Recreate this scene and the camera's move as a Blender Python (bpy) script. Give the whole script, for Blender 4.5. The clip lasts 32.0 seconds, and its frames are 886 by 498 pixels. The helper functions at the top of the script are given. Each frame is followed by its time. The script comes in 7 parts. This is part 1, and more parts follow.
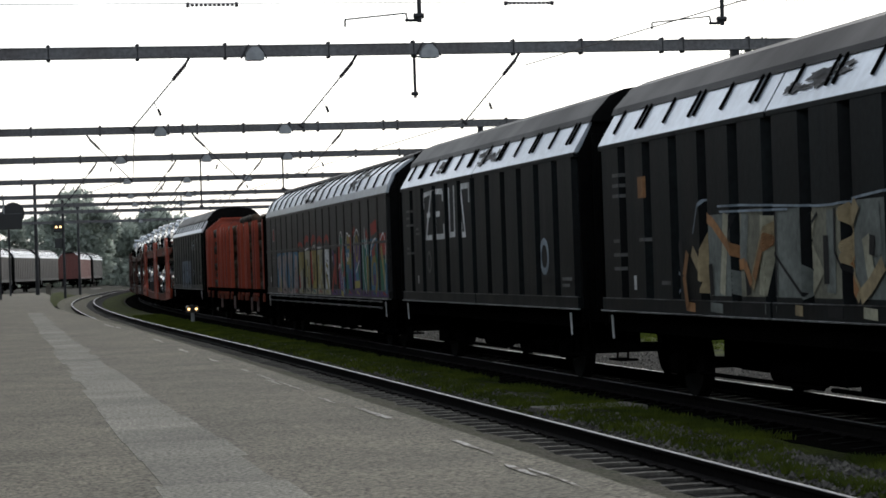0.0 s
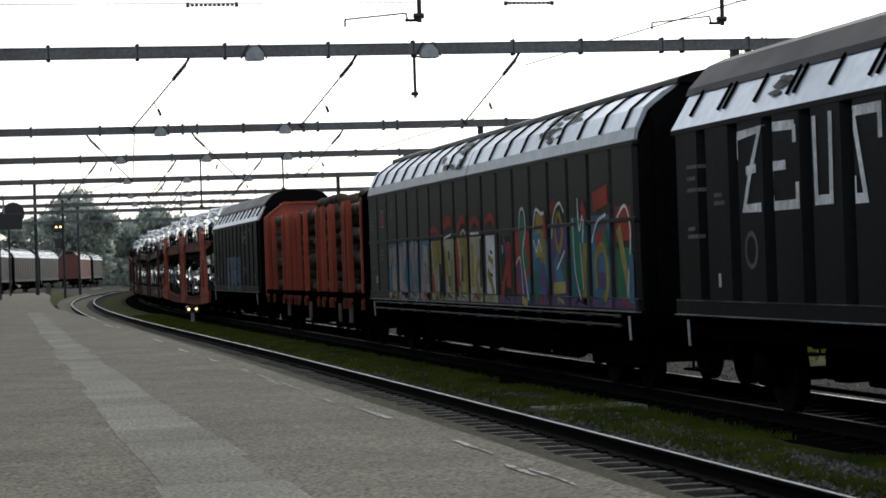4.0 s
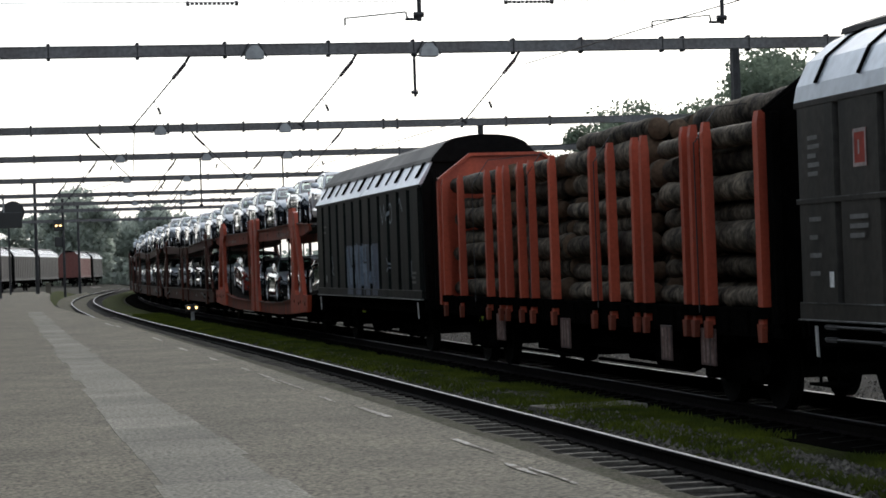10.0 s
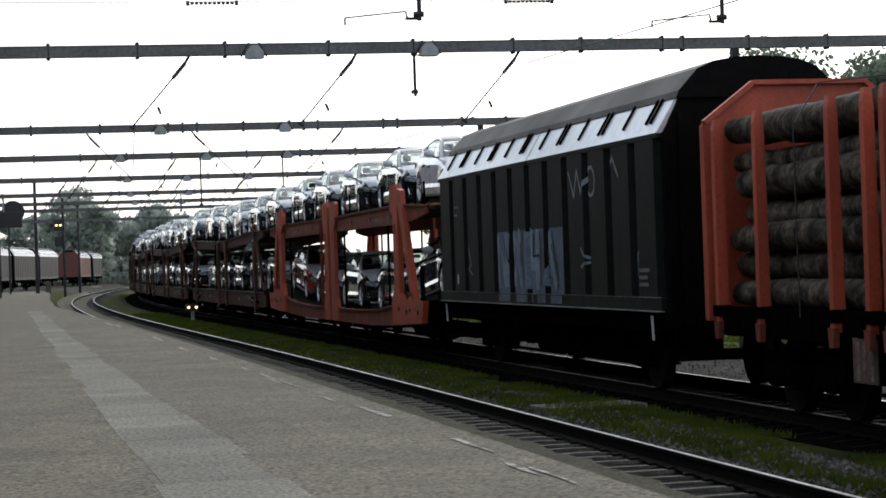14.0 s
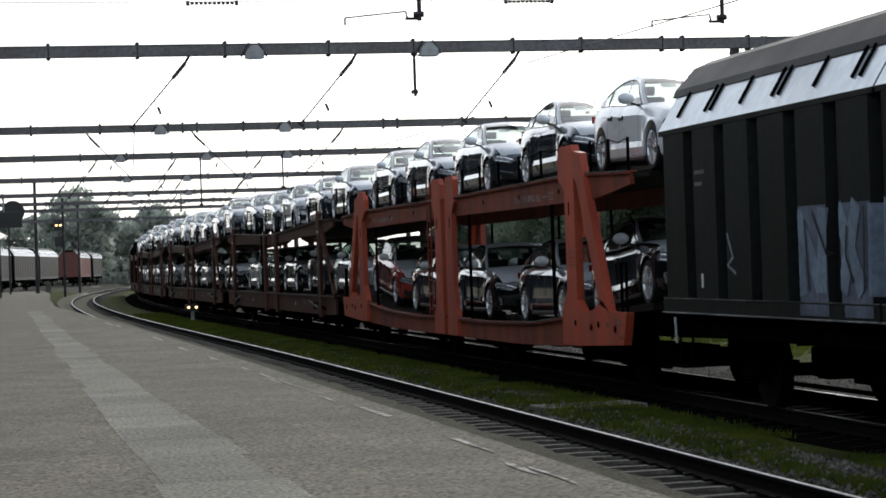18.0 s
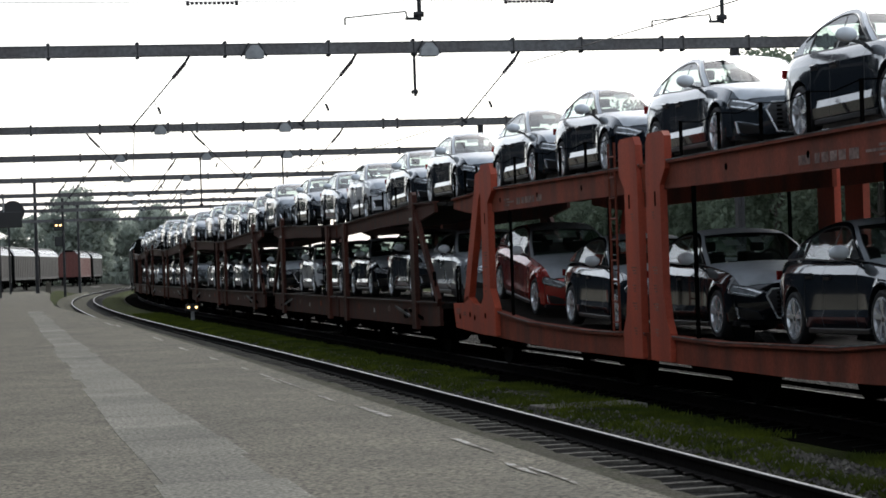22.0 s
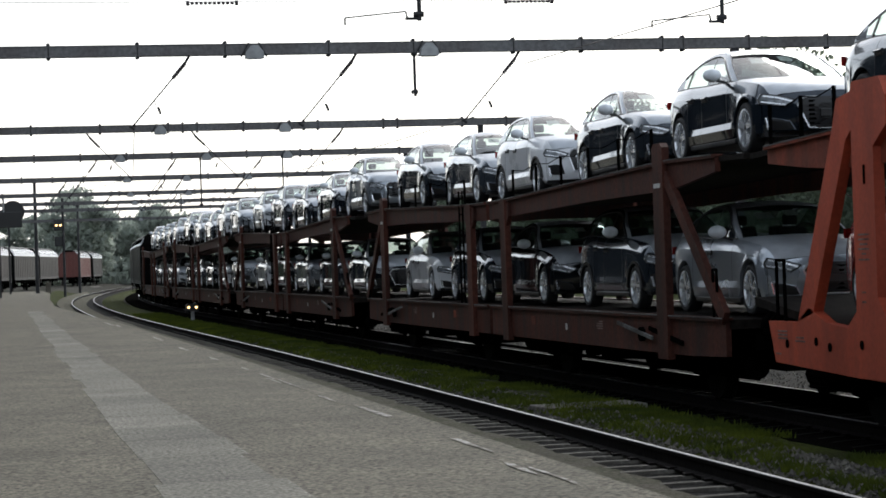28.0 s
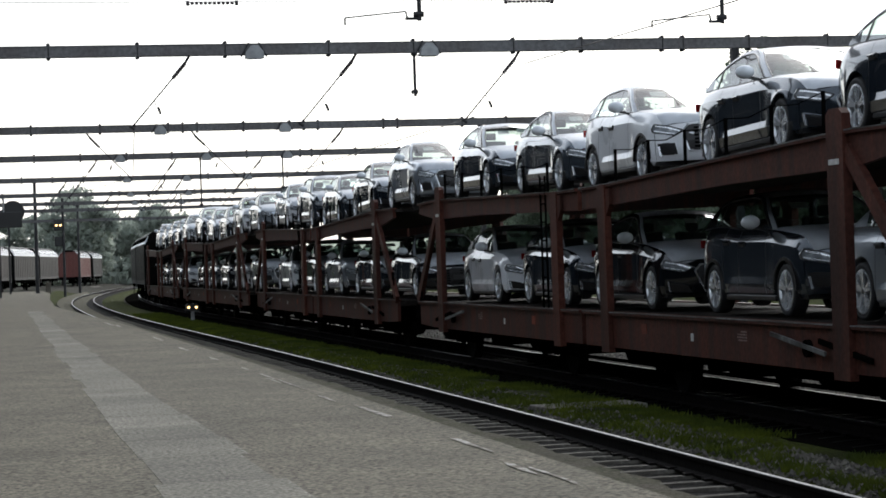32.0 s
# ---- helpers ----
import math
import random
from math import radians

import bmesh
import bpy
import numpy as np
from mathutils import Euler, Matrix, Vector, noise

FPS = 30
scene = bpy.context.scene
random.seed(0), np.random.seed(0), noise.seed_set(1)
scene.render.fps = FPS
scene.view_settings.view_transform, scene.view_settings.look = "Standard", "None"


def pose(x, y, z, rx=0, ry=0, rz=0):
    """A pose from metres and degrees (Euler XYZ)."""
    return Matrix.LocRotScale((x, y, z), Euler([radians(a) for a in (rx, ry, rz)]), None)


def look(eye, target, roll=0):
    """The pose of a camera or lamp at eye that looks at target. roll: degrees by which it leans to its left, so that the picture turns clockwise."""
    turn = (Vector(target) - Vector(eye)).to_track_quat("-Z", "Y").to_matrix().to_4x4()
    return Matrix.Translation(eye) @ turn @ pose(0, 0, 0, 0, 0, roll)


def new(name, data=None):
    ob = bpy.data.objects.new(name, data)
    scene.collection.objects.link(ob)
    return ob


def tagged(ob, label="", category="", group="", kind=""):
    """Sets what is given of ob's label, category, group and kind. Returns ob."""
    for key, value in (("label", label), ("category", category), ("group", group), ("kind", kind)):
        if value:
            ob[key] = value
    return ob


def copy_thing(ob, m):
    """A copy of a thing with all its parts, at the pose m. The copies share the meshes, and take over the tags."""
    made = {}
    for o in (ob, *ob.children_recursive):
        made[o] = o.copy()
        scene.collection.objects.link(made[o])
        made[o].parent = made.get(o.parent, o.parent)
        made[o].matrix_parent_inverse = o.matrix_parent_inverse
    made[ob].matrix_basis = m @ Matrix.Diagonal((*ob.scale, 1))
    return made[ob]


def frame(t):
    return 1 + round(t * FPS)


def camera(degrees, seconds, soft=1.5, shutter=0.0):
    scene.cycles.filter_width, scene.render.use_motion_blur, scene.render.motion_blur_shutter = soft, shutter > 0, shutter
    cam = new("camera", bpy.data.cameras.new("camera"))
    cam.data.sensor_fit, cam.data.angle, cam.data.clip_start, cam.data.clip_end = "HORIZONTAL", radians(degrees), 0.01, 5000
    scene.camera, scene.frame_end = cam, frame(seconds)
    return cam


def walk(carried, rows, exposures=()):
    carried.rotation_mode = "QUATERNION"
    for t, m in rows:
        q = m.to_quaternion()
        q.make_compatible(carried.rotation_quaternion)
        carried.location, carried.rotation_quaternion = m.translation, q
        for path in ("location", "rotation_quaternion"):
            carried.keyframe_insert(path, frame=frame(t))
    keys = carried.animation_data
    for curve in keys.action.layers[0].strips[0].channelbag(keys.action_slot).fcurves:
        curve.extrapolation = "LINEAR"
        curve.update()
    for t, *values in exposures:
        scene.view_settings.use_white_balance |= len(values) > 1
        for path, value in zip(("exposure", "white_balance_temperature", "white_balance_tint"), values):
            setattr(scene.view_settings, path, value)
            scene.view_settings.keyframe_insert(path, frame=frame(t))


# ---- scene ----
import collections

# World: X across the tracks (train side positive), Y along the tracks away from the station, Z up from the rail heads.
EYE = Vector((0.0, 0.0, 1.97))
HEADING, ROLL = 11.641, -1.934


def aim(pitch):
    h, p = radians(HEADING), radians(pitch)
    return look(EYE, EYE + 50 * Vector((math.sin(h) * math.cos(p), math.cos(h) * math.cos(p), math.sin(p))), ROLL)


cam = camera(22.54, 32.0, soft=1.7)
walk(cam, [(0, aim(0.358)), (6.5, aim(0.358)), (9.0, aim(0.338)), (12.0, aim(0.315)), (32.0, aim(0.315))],
     exposures=[(0, 0.36), (3.0, 0.36), (7.0, 0.46), (20.0, 0.52), (32.0, 0.52)])

# ---- light: an overcast afternoon, brightest beyond the train ----
SUN_AZIMUTH, SUN_HEIGHT = 30.0, 34.0
world = bpy.data.worlds.new("overcast_sky")
scene.world = world
world.use_nodes = True
wn, wl = world.node_tree.nodes, world.node_tree.links
wn.clear()
sky = wn.new("ShaderNodeTexSky")
sky.sky_type, sky.sun_disc = "NISHITA", False
sky.sun_elevation, sky.sun_rotation = radians(SUN_HEIGHT), radians(SUN_AZIMUTH)
sky.air_density, sky.dust_density, sky.ozone_density = 1.0, 2.5, 1.5
grey = wn.new("ShaderNodeHueSaturation")
grey.inputs["Saturation"].default_value = 0.45
back = wn.new("ShaderNodeBackground")
back.inputs["Strength"].default_value = 0.15
wout = wn.new("ShaderNodeOutputWorld")
wl.new(sky.outputs[0], grey.inputs["Color"])
cloud = wn.new("ShaderNodeMix")
cloud.data_type = "RGBA"
cloud.inputs["Factor"].default_value = 0.35
cloud.inputs["B"].default_value = (5.7, 6.4, 7.1, 1.0)     # an even sheet of cloud over the clear-sky gradient
wl.new(grey.outputs[0], cloud.inputs["A"])
wl.new(cloud.outputs["Result"], back.inputs["Color"])
wl.new(back.outputs[0], wout.inputs["Surface"])
sun_data = bpy.data.lights.new("sun", "SUN")
sun_data.energy, sun_data.angle, sun_data.color = 0.8, radians(25), (0.97, 0.985, 1.0)
sun = new("sun", sun_data)
sa, sh = radians(SUN_AZIMUTH), radians(SUN_HEIGHT)
sun.matrix_world = look((60 * math.sin(sa), 60 * math.cos(sa), 60 * math.tan(sh)), (0, 0, 0))

# ---- materials ----
def mat(name, color, rough=0.7, metal=0.0, var=0.25, grain=30.0, stain=1.2, bump=0.15, tint=None, coat=0.0, spec=0.5, per_piece=0.0, streak=False):
    """A surface with fine grain and broad stains; tint is the colour of the stains; per_piece varies pieces."""
    m = bpy.data.materials.new(name)
    m.use_nodes = True
    nt, lk = m.node_tree.nodes, m.node_tree.links
    b = nt["Principled BSDF"]
    b.inputs["Metallic"].default_value = metal
    b.inputs["Specular IOR Level"].default_value = spec
    b.inputs["Coat Weight"].default_value = coat
    b.inputs["Coat Roughness"].default_value = 0.04
    tc = nt.new("ShaderNodeTexCoord")
    big, fine = nt.new("ShaderNodeTexNoise"), nt.new("ShaderNodeTexNoise")
    big.inputs["Scale"].default_value, big.inputs["Detail"].default_value = stain, 5.0
    fine.inputs["Scale"].default_value, fine.inputs["Detail"].default_value = grain, 4.0
    src = tc.outputs["Object"]
    if streak:
        mp = nt.new("ShaderNodeMapping")
        mp.inputs["Scale"].default_value = (2.0, 2.0, 0.25)
        lk.new(src, mp.inputs["Vector"])
        lk.new(mp.outputs[0], big.inputs["Vector"])
    else:
        lk.new(src, big.inputs["Vector"])
    lk.new(src, fine.inputs["Vector"])
    t = tint or [c * (1 - var) for c in color]
    ramp = nt.new("ShaderNodeValToRGB")
    ramp.color_ramp.elements[0].position, ramp.color_ramp.elements[1].position = 0.35, 0.65
    ramp.color_ramp.elements[0].color = (*t, 1)
    ramp.color_ramp.elements[1].color = (*color, 1)
    lk.new(big.outputs["Fac"], ramp.inputs["Fac"])
    mr = nt.new("ShaderNodeMapRange")
    mr.inputs["To Min"].default_value, mr.inputs["To Max"].default_value = 1 - var, 1 + var
    mr.inputs["From Min"].default_value, mr.inputs["From Max"].default_value = 0.3, 0.7
    lk.new(fine.outputs["Fac"], mr.inputs["Value"])
    val = nt.new("ShaderNodeHueSaturation")
    lk.new(ramp.outputs["Color"], val.inputs["Color"])
    if per_piece:
        info, mul, pm = nt.new("ShaderNodeObjectInfo"), nt.new("ShaderNodeMath"), nt.new("ShaderNodeMapRange")
        mul.operation = "MULTIPLY"
        pm.inputs["To Min"].default_value, pm.inputs["To Max"].default_value = 1 - per_piece, 1 + per_piece
        lk.new(info.outputs["Random"], pm.inputs["Value"])
        lk.new(pm.outputs[0], mul.inputs[0])
        lk.new(mr.outputs[0], mul.inputs[1])
        lk.new(mul.outputs[0], val.inputs["Value"])
    else:
        lk.new(mr.outputs[0], val.inputs["Value"])
    lk.new(val.outputs["Color"], b.inputs["Base Color"])
    rr = nt.new("ShaderNodeMapRange")
    rr.inputs["To Min"].default_value, rr.inputs["To Max"].default_value = max(0.03, rough - 0.12), min(1.0, rough + 0.12)
    lk.new(big.outputs["Fac"], rr.inputs["Value"])
    lk.new(rr.outputs[0], b.inputs["Roughness"])
    if bump:
        bp = nt.new("ShaderNodeBump")
        bp.inputs["Strength"].default_value, bp.inputs["Distance"].default_value = bump, 0.02
        lk.new(fine.outputs["Fac"], bp.inputs["Height"])
        lk.new(bp.outputs[0], b.inputs["Normal"])
    return m


def glass(name, tint=(0.86, 0.93, 0.92), clear=0.78):
    m = bpy.data.materials.new(name)
    m.use_nodes = True
    nt, lk = m.node_tree.nodes, m.node_tree.links
    nt.clear()
    out, mix, tr, gl, lw, pw, ad = (nt.new("ShaderNode" + k) for k in ("OutputMaterial", "MixShader", "BsdfTransparent", "BsdfGlossy", "LayerWeight", "Math", "Math"))
    tr.inputs[0].default_value = (*[c * clear for c in tint], 1)
    gl.inputs["Roughness"].default_value = 0.03
    lw.inputs["Blend"].default_value = 0.5
    pw.operation, ad.operation = "POWER", "MULTIPLY_ADD"
    pw.inputs[1].default_value = 5.0
    ad.inputs[1].default_value, ad.inputs[2].default_value = 0.7, 0.2
    lk.new(lw.outputs["Facing"], pw.inputs[0])
    lk.new(pw.outputs[0], ad.inputs[0])
    lk.new(ad.outputs[0], mix.inputs[0])
    lk.new(tr.outputs[0], mix.inputs[1])
    lk.new(gl.outputs[0], mix.inputs[2])
    lk.new(mix.outputs[0], out.inputs[0])
    return m


def glow(name, color, strength):
    m = bpy.data.materials.new(name)
    m.use_nodes = True
    b = m.node_tree.nodes["Principled BSDF"]
    b.inputs["Base Color"].default_value = (*color, 1)
    b.inputs["Emission Color"].default_value = (*color, 1)
    b.inputs["Emission Strength"].default_value = strength
    return m


M_PLAT = mat("worn_asphalt_platform", (0.142, 0.128, 0.098), 0.85, var=0.85, grain=30, stain=0.75, bump=0.5, tint=(0.094, 0.086, 0.064), spec=0.10)
M_SLAB = mat("concrete_slab", (0.185, 0.175, 0.145), 0.8, var=0.75, grain=28, stain=0.6, bump=0.6, tint=(0.122, 0.115, 0.093), per_piece=0.13, spec=0.1)
M_KERB = mat("kerb_concrete", (0.165, 0.148, 0.118), 0.85, var=0.4, grain=24, stain=1.8, bump=0.6, tint=(0.10, 0.09, 0.075), per_piece=0.15, spec=0.1)
M_LIME = mat("lime_crust", (0.42, 0.40, 0.36), 0.9, var=0.5, grain=26, stain=5, bump=0.3, tint=(0.15, 0.135, 0.11), spec=0.05)
# The train's shade is put into the bed and sleeper colours below it.
M_SHADEBED = mat("shade_dark_ballast", (0.006, 0.0055, 0.005), 0.95, var=0.5, grain=16, stain=0.6, bump=1.0, tint=(0.0035, 0.0035, 0.003), spec=0.0)
M_SHADESLEEPER = mat("shade_dark_sleeper", (0.005, 0.0045, 0.004), 0.9, var=0.3, grain=18, stain=2, bump=0.4, per_piece=0.2, spec=0.03)
M_DIRT = mat("grey_trackside_dirt", (0.098, 0.088, 0.070), 0.95, var=0.45, grain=22, stain=1.2, bump=1.0, tint=(0.07, 0.07, 0.045), spec=0.05)
# Shade between the sleepers is put into this near-black ballast colour.
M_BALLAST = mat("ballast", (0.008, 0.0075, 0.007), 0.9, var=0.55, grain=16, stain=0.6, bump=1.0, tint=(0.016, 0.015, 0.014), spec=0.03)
M_STONE = mat("ballast_stone", (0.13, 0.122, 0.105), 0.85, var=0.5, grain=12, stain=6, bump=0.5, tint=(0.04, 0.037, 0.034), spec=0.1)
M_EARTH = mat("dark_earth", (0.045, 0.04, 0.034), 0.95, var=0.4, grain=10, stain=0.3, bump=0.8, tint=(0.028, 0.03, 0.02), spec=0.05)
M_TURF = mat("turf", (0.040, 0.050, 0.008), 0.95, var=0.7, grain=16, stain=0.9, bump=1.0, tint=(0.020, 0.024, 0.007), spec=0.03)
M_GRASS = mat("grass_blade", (0.088, 0.110, 0.014), 0.7, var=0.3, grain=3, stain=0.9, bump=0, tint=(0.042, 0.058, 0.014), spec=0.05)
M_RAIL = mat("rail_rust", (0.008, 0.0065, 0.006), 0.85, spec=0.05, var=0.35, grain=12, stain=1, bump=0.3)
# Darker copy of the stone colour, holding the shade beside the train.
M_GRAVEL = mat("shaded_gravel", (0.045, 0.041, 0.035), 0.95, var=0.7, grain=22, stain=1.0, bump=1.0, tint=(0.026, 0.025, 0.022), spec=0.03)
M_RAILTOP = mat("rail_polished_top", (0.27, 0.27, 0.275), 0.38, metal=1.0, var=0.1, grain=30, stain=0.8, bump=0.05)
M_SLEEPER = mat("weathered_sleeper", (0.145, 0.137, 0.12), 0.85, var=0.35, grain=18, stain=2, bump=0.5, tint=(0.10, 0.088, 0.075), per_piece=0.25, spec=0.1)
M_STEEL = mat("galvanised_steel", (0.16, 0.16, 0.165), 0.55, metal=0.6, var=0.25, grain=12, stain=0.8, bump=0.1, tint=(0.11, 0.10, 0.10))
M_DARKSTEEL = mat("dark_steel", (0.035, 0.035, 0.038), 0.6, metal=0.4, var=0.3, grain=14, stain=1, bump=0.1)
M_INSUL = mat("brown_insulator", (0.05, 0.04, 0.045), 0.25, var=0.15, grain=8, bump=0, coat=0.5)
M_WIRE = mat("copper_wire", (0.10, 0.085, 0.075), 0.5, metal=0.8, var=0.1, bump=0)
M_LAMP = mat("grey_lamp_housing", (0.33, 0.34, 0.35), 0.5, var=0.15, grain=8, bump=0.05)
M_WALL = mat("grimy_dark_wagon_wall", (0.0085, 0.0115, 0.0125), 0.45, var=0.35, grain=9, stain=1.3, bump=0.12, tint=(0.0038, 0.0044, 0.0048), streak=True, spec=0.13)
M_WALL2 = mat("grimy_brown_black_wall", (0.040, 0.036, 0.031), 0.45, var=0.35, grain=9, stain=1.1, bump=0.12, tint=(0.010, 0.0105, 0.0105), streak=True, spec=0.25)
M_WALL3 = mat("dark_olive_wagon_wall", (0.0095, 0.013, 0.0128), 0.48, var=0.35, grain=9, stain=1.2, bump=0.12, tint=(0.0055, 0.0065, 0.006), streak=True, spec=0.10)
M_HOOD = mat("aluminium_hood", (0.54, 0.58, 0.62), 0.34, metal=0.6, var=0.12, grain=6, stain=0.9, bump=0.04, tint=(0.42, 0.46, 0.50))
M_LEDGE = mat("pale_edge_steel", (0.20, 0.21, 0.21), 0.5, metal=0.3, var=0.5, grain=9, stain=1.2, bump=0.05, tint=(0.02, 0.02, 0.02))
M_FADED = mat("faded_lettering", (0.24, 0.17, 0.15), 0.7, var=0.5, grain=22, stain=5, bump=0, tint=(0.10, 0.05, 0.04))
M_PLATE = mat("grimy_pink_plate", (0.12, 0.065, 0.055), 0.7, var=0.4, grain=16, stain=3, bump=0.1, tint=(0.045, 0.03, 0.027), streak=True)
M_ROOF = mat("sooty_roof", (0.005, 0.005, 0.005), 0.42, var=0.35, grain=9, stain=0.8, bump=0.04, spec=0.04)
# Darker than real steel: deep shade under the floors is in these blacks.
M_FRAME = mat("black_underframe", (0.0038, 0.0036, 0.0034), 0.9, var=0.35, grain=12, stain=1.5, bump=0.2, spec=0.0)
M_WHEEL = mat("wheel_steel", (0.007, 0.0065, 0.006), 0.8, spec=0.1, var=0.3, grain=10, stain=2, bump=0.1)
M_TREAD = mat("shiny_tread", (0.45, 0.45, 0.46), 0.3, metal=1.0, var=0.1, bump=0)
M_RED = mat("orange_red_paint", (0.47, 0.082, 0.040), 0.5, var=0.13, grain=20, stain=1.1, bump=0.1, tint=(0.30, 0.052, 0.028), streak=True, spec=0.35)
M_REDDIRT = mat("dirty_orange_red_paint", (0.26, 0.062, 0.036), 0.6, var=0.16, grain=20, stain=1.0, bump=0.12, tint=(0.12, 0.036, 0.024), streak=True, spec=0.15)
M_BROWN = mat("rust_brown_paint", (0.098, 0.034, 0.024), 0.55, var=0.3, grain=16, stain=1.4, bump=0.15, tint=(0.036, 0.017, 0.014), streak=True, spec=0.12)
M_DECK = mat("worn_deck_steel", (0.018, 0.015, 0.013), 0.85, var=0.4, grain=10, stain=1, bump=0.3, spec=0.06)
M_BARK = mat("log_bark", (0.125, 0.105, 0.080), 0.85, var=0.6, grain=13, stain=3.6, bump=1.0, tint=(0.014, 0.012, 0.010), per_piece=0.6, spec=0.1)
M_CUT = mat("cut_wood", (0.11, 0.075, 0.05), 0.8, var=0.25, grain=18, stain=3, bump=0.2, tint=(0.09, 0.06, 0.04), spec=0.1)
M_WHITE = mat("white_marking", (0.62, 0.62, 0.60), 0.6, var=0.2, grain=20, stain=3, bump=0)
M_TYRE = mat("tyre_rubber", (0.015, 0.015, 0.016), 0.75, var=0.2, grain=30, bump=0.1)
M_ALLOY = mat("alloy_rim", (0.88, 0.90, 0.93), 0.28, metal=0.75, var=0.06, grain=8, bump=0)
M_GLASS = glass("car_glass", (0.84, 0.94, 0.91), 0.84)
M_FILM = mat("white_transport_film", (0.52, 0.55, 0.59), 0.42, var=0.08, grain=5, stain=2.5, bump=0.03, tint=(0.44, 0.47, 0.51), spec=0.4)
M_COVER = mat("pale_mirror_cover", (0.74, 0.78, 0.82), 0.5, var=0.1, grain=8, stain=4, bump=0.05)
M_LENS = mat("headlamp_lens", (0.36, 0.39, 0.42), 0.1, var=0.2, grain=6, stain=9, bump=0, coat=1.0, tint=(0.10, 0.11, 0.12))
M_TAIL = mat("tail_lamp", (0.30, 0.015, 0.012), 0.12, var=0.1, bump=0, coat=1.0)
M_BLACKTRIM = mat("black_trim", (0.012, 0.012, 0.013), 0.35, var=0.1, bump=0)
M_SEAT = mat("dark_car_interior", (0.02, 0.02, 0.021), 0.8, var=0.2, bump=0.05)
PAINTS = {k: mat(k + "_car_paint", c, r, metal=mt, var=0.04, grain=60, stain=1, bump=0, coat=1.0, spec=0.2) for k, c, mt, r in (
    ("white", (0.80, 0.82, 0.85), 0.0, 0.3), ("silver", (0.42, 0.46, 0.51), 0.7, 0.3), ("dark_grey", (0.050, 0.062, 0.077), 0.65, 0.14),
    ("black", (0.010, 0.013, 0.017), 0.5, 0.12), ("blue_black", (0.023, 0.032, 0.045), 0.65, 0.14), ("mid_grey", (0.10, 0.12, 0.145), 0.7, 0.25), ("red", (0.36, 0.030, 0.024), 0.4, 0.25))}
for _m in PAINTS.values():
    _m.node_tree.nodes["Principled BSDF"].inputs["Coat IOR"].default_value = 1.5
M_SKYBLOCK = mat("dark_sky_blocker", (0.010, 0.013, 0.017), 0.95, var=0.2, grain=12, stain=0.5, bump=0.2, spec=0.0)
M_TRUNK = mat("tree_bark", (0.06, 0.05, 0.04), 0.9, var=0.3, grain=12, stain=2, bump=0.5)
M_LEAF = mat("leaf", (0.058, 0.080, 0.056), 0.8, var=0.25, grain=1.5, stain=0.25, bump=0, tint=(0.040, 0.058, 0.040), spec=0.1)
# The haze of distance is mixed into these two paler leaf colours.
M_LEAFMID = mat("haze_tinted_leaf", (0.17, 0.21, 0.155), 0.7, var=0.3, grain=1.5, stain=0.3, bump=0, tint=(0.11, 0.14, 0.10), spec=0.1)
M_LEAFFAR = mat("far_haze_tinted_leaf", (0.42, 0.46, 0.40), 0.7, var=0.3, grain=1.0, stain=0.15, bump=0, tint=(0.34, 0.38, 0.33))
for _m, _w in ((M_LEAF, 0.35), (M_LEAFMID, 0.45), (M_LEAFFAR, 0.55), (M_GRASS, 0.3)):
    _n, _l = _m.node_tree.nodes, _m.node_tree.links
    _b, _o = _n["Principled BSDF"], _n["Material Output"]
    _t, _x = _n.new("ShaderNodeBsdfTranslucent"), _n.new("ShaderNodeMixShader")
    _x.inputs[0].default_value = _w
    _l.new(_b.inputs["Base Color"].links[0].from_socket, _t.inputs["Color"])
    _l.new(_b.outputs[0], _x.inputs[1])
    _l.new(_t.outputs[0], _x.inputs[2])
    _l.new(_x.outputs[0], _o.inputs["Surface"])
M_AMBER = glow("amber_signal_light", (1.0, 0.62, 0.25), 3.0)
M_WAGRED = mat("faded_red_wagon", (0.15, 0.045, 0.036), 0.7, var=0.25, grain=8, stain=0.8, bump=0.1, tint=(0.13, 0.045, 0.036), streak=True)
# Sky light on the parked wagons' roofs is put into this white.
M_PALEROOF = mat("sky_lit_white_roof", (0.72, 0.73, 0.74), 0.5, var=0.08, grain=6, stain=0.6, bump=0.05)
M_WAGBROWN = mat("faded_brown_wagon", (0.050, 0.043, 0.036), 0.7, var=0.25, grain=8, stain=0.8, bump=0.1, tint=(0.03, 0.027, 0.023), streak=True)


# ---- mesh helpers ----
def link(name, bm, material, parent=None, label="", smooth=False):
    me = bpy.data.meshes.new(name)
    bm.to_mesh(me)
    bm.free()
    for m in material if isinstance(material, (list, tuple)) else [material]:
        me.materials.append(m)
    if smooth:
        me.polygons.foreach_set("use_smooth", [True] * len(me.polygons))
    ob = new(name, me)
    if parent is not None:
        ob.parent = parent
    if label:
        ob["label"] = label
    return ob


def part(name, bm, material, parent, label="", smooth=False):
    return link(name, bm, material, parent, label, smooth)


def thing(name, label, category, group="", m=None):
    e = new(name)
    e.empty_display_size = 0.3
    if m is not None:
        e.matrix_world = m
    return tagged(e, label, category, group)


def quad(bm, *pts, mi=0):
    f = bm.faces.new([bm.verts.new(p) for p in pts])
    f.material_index = mi
    return f


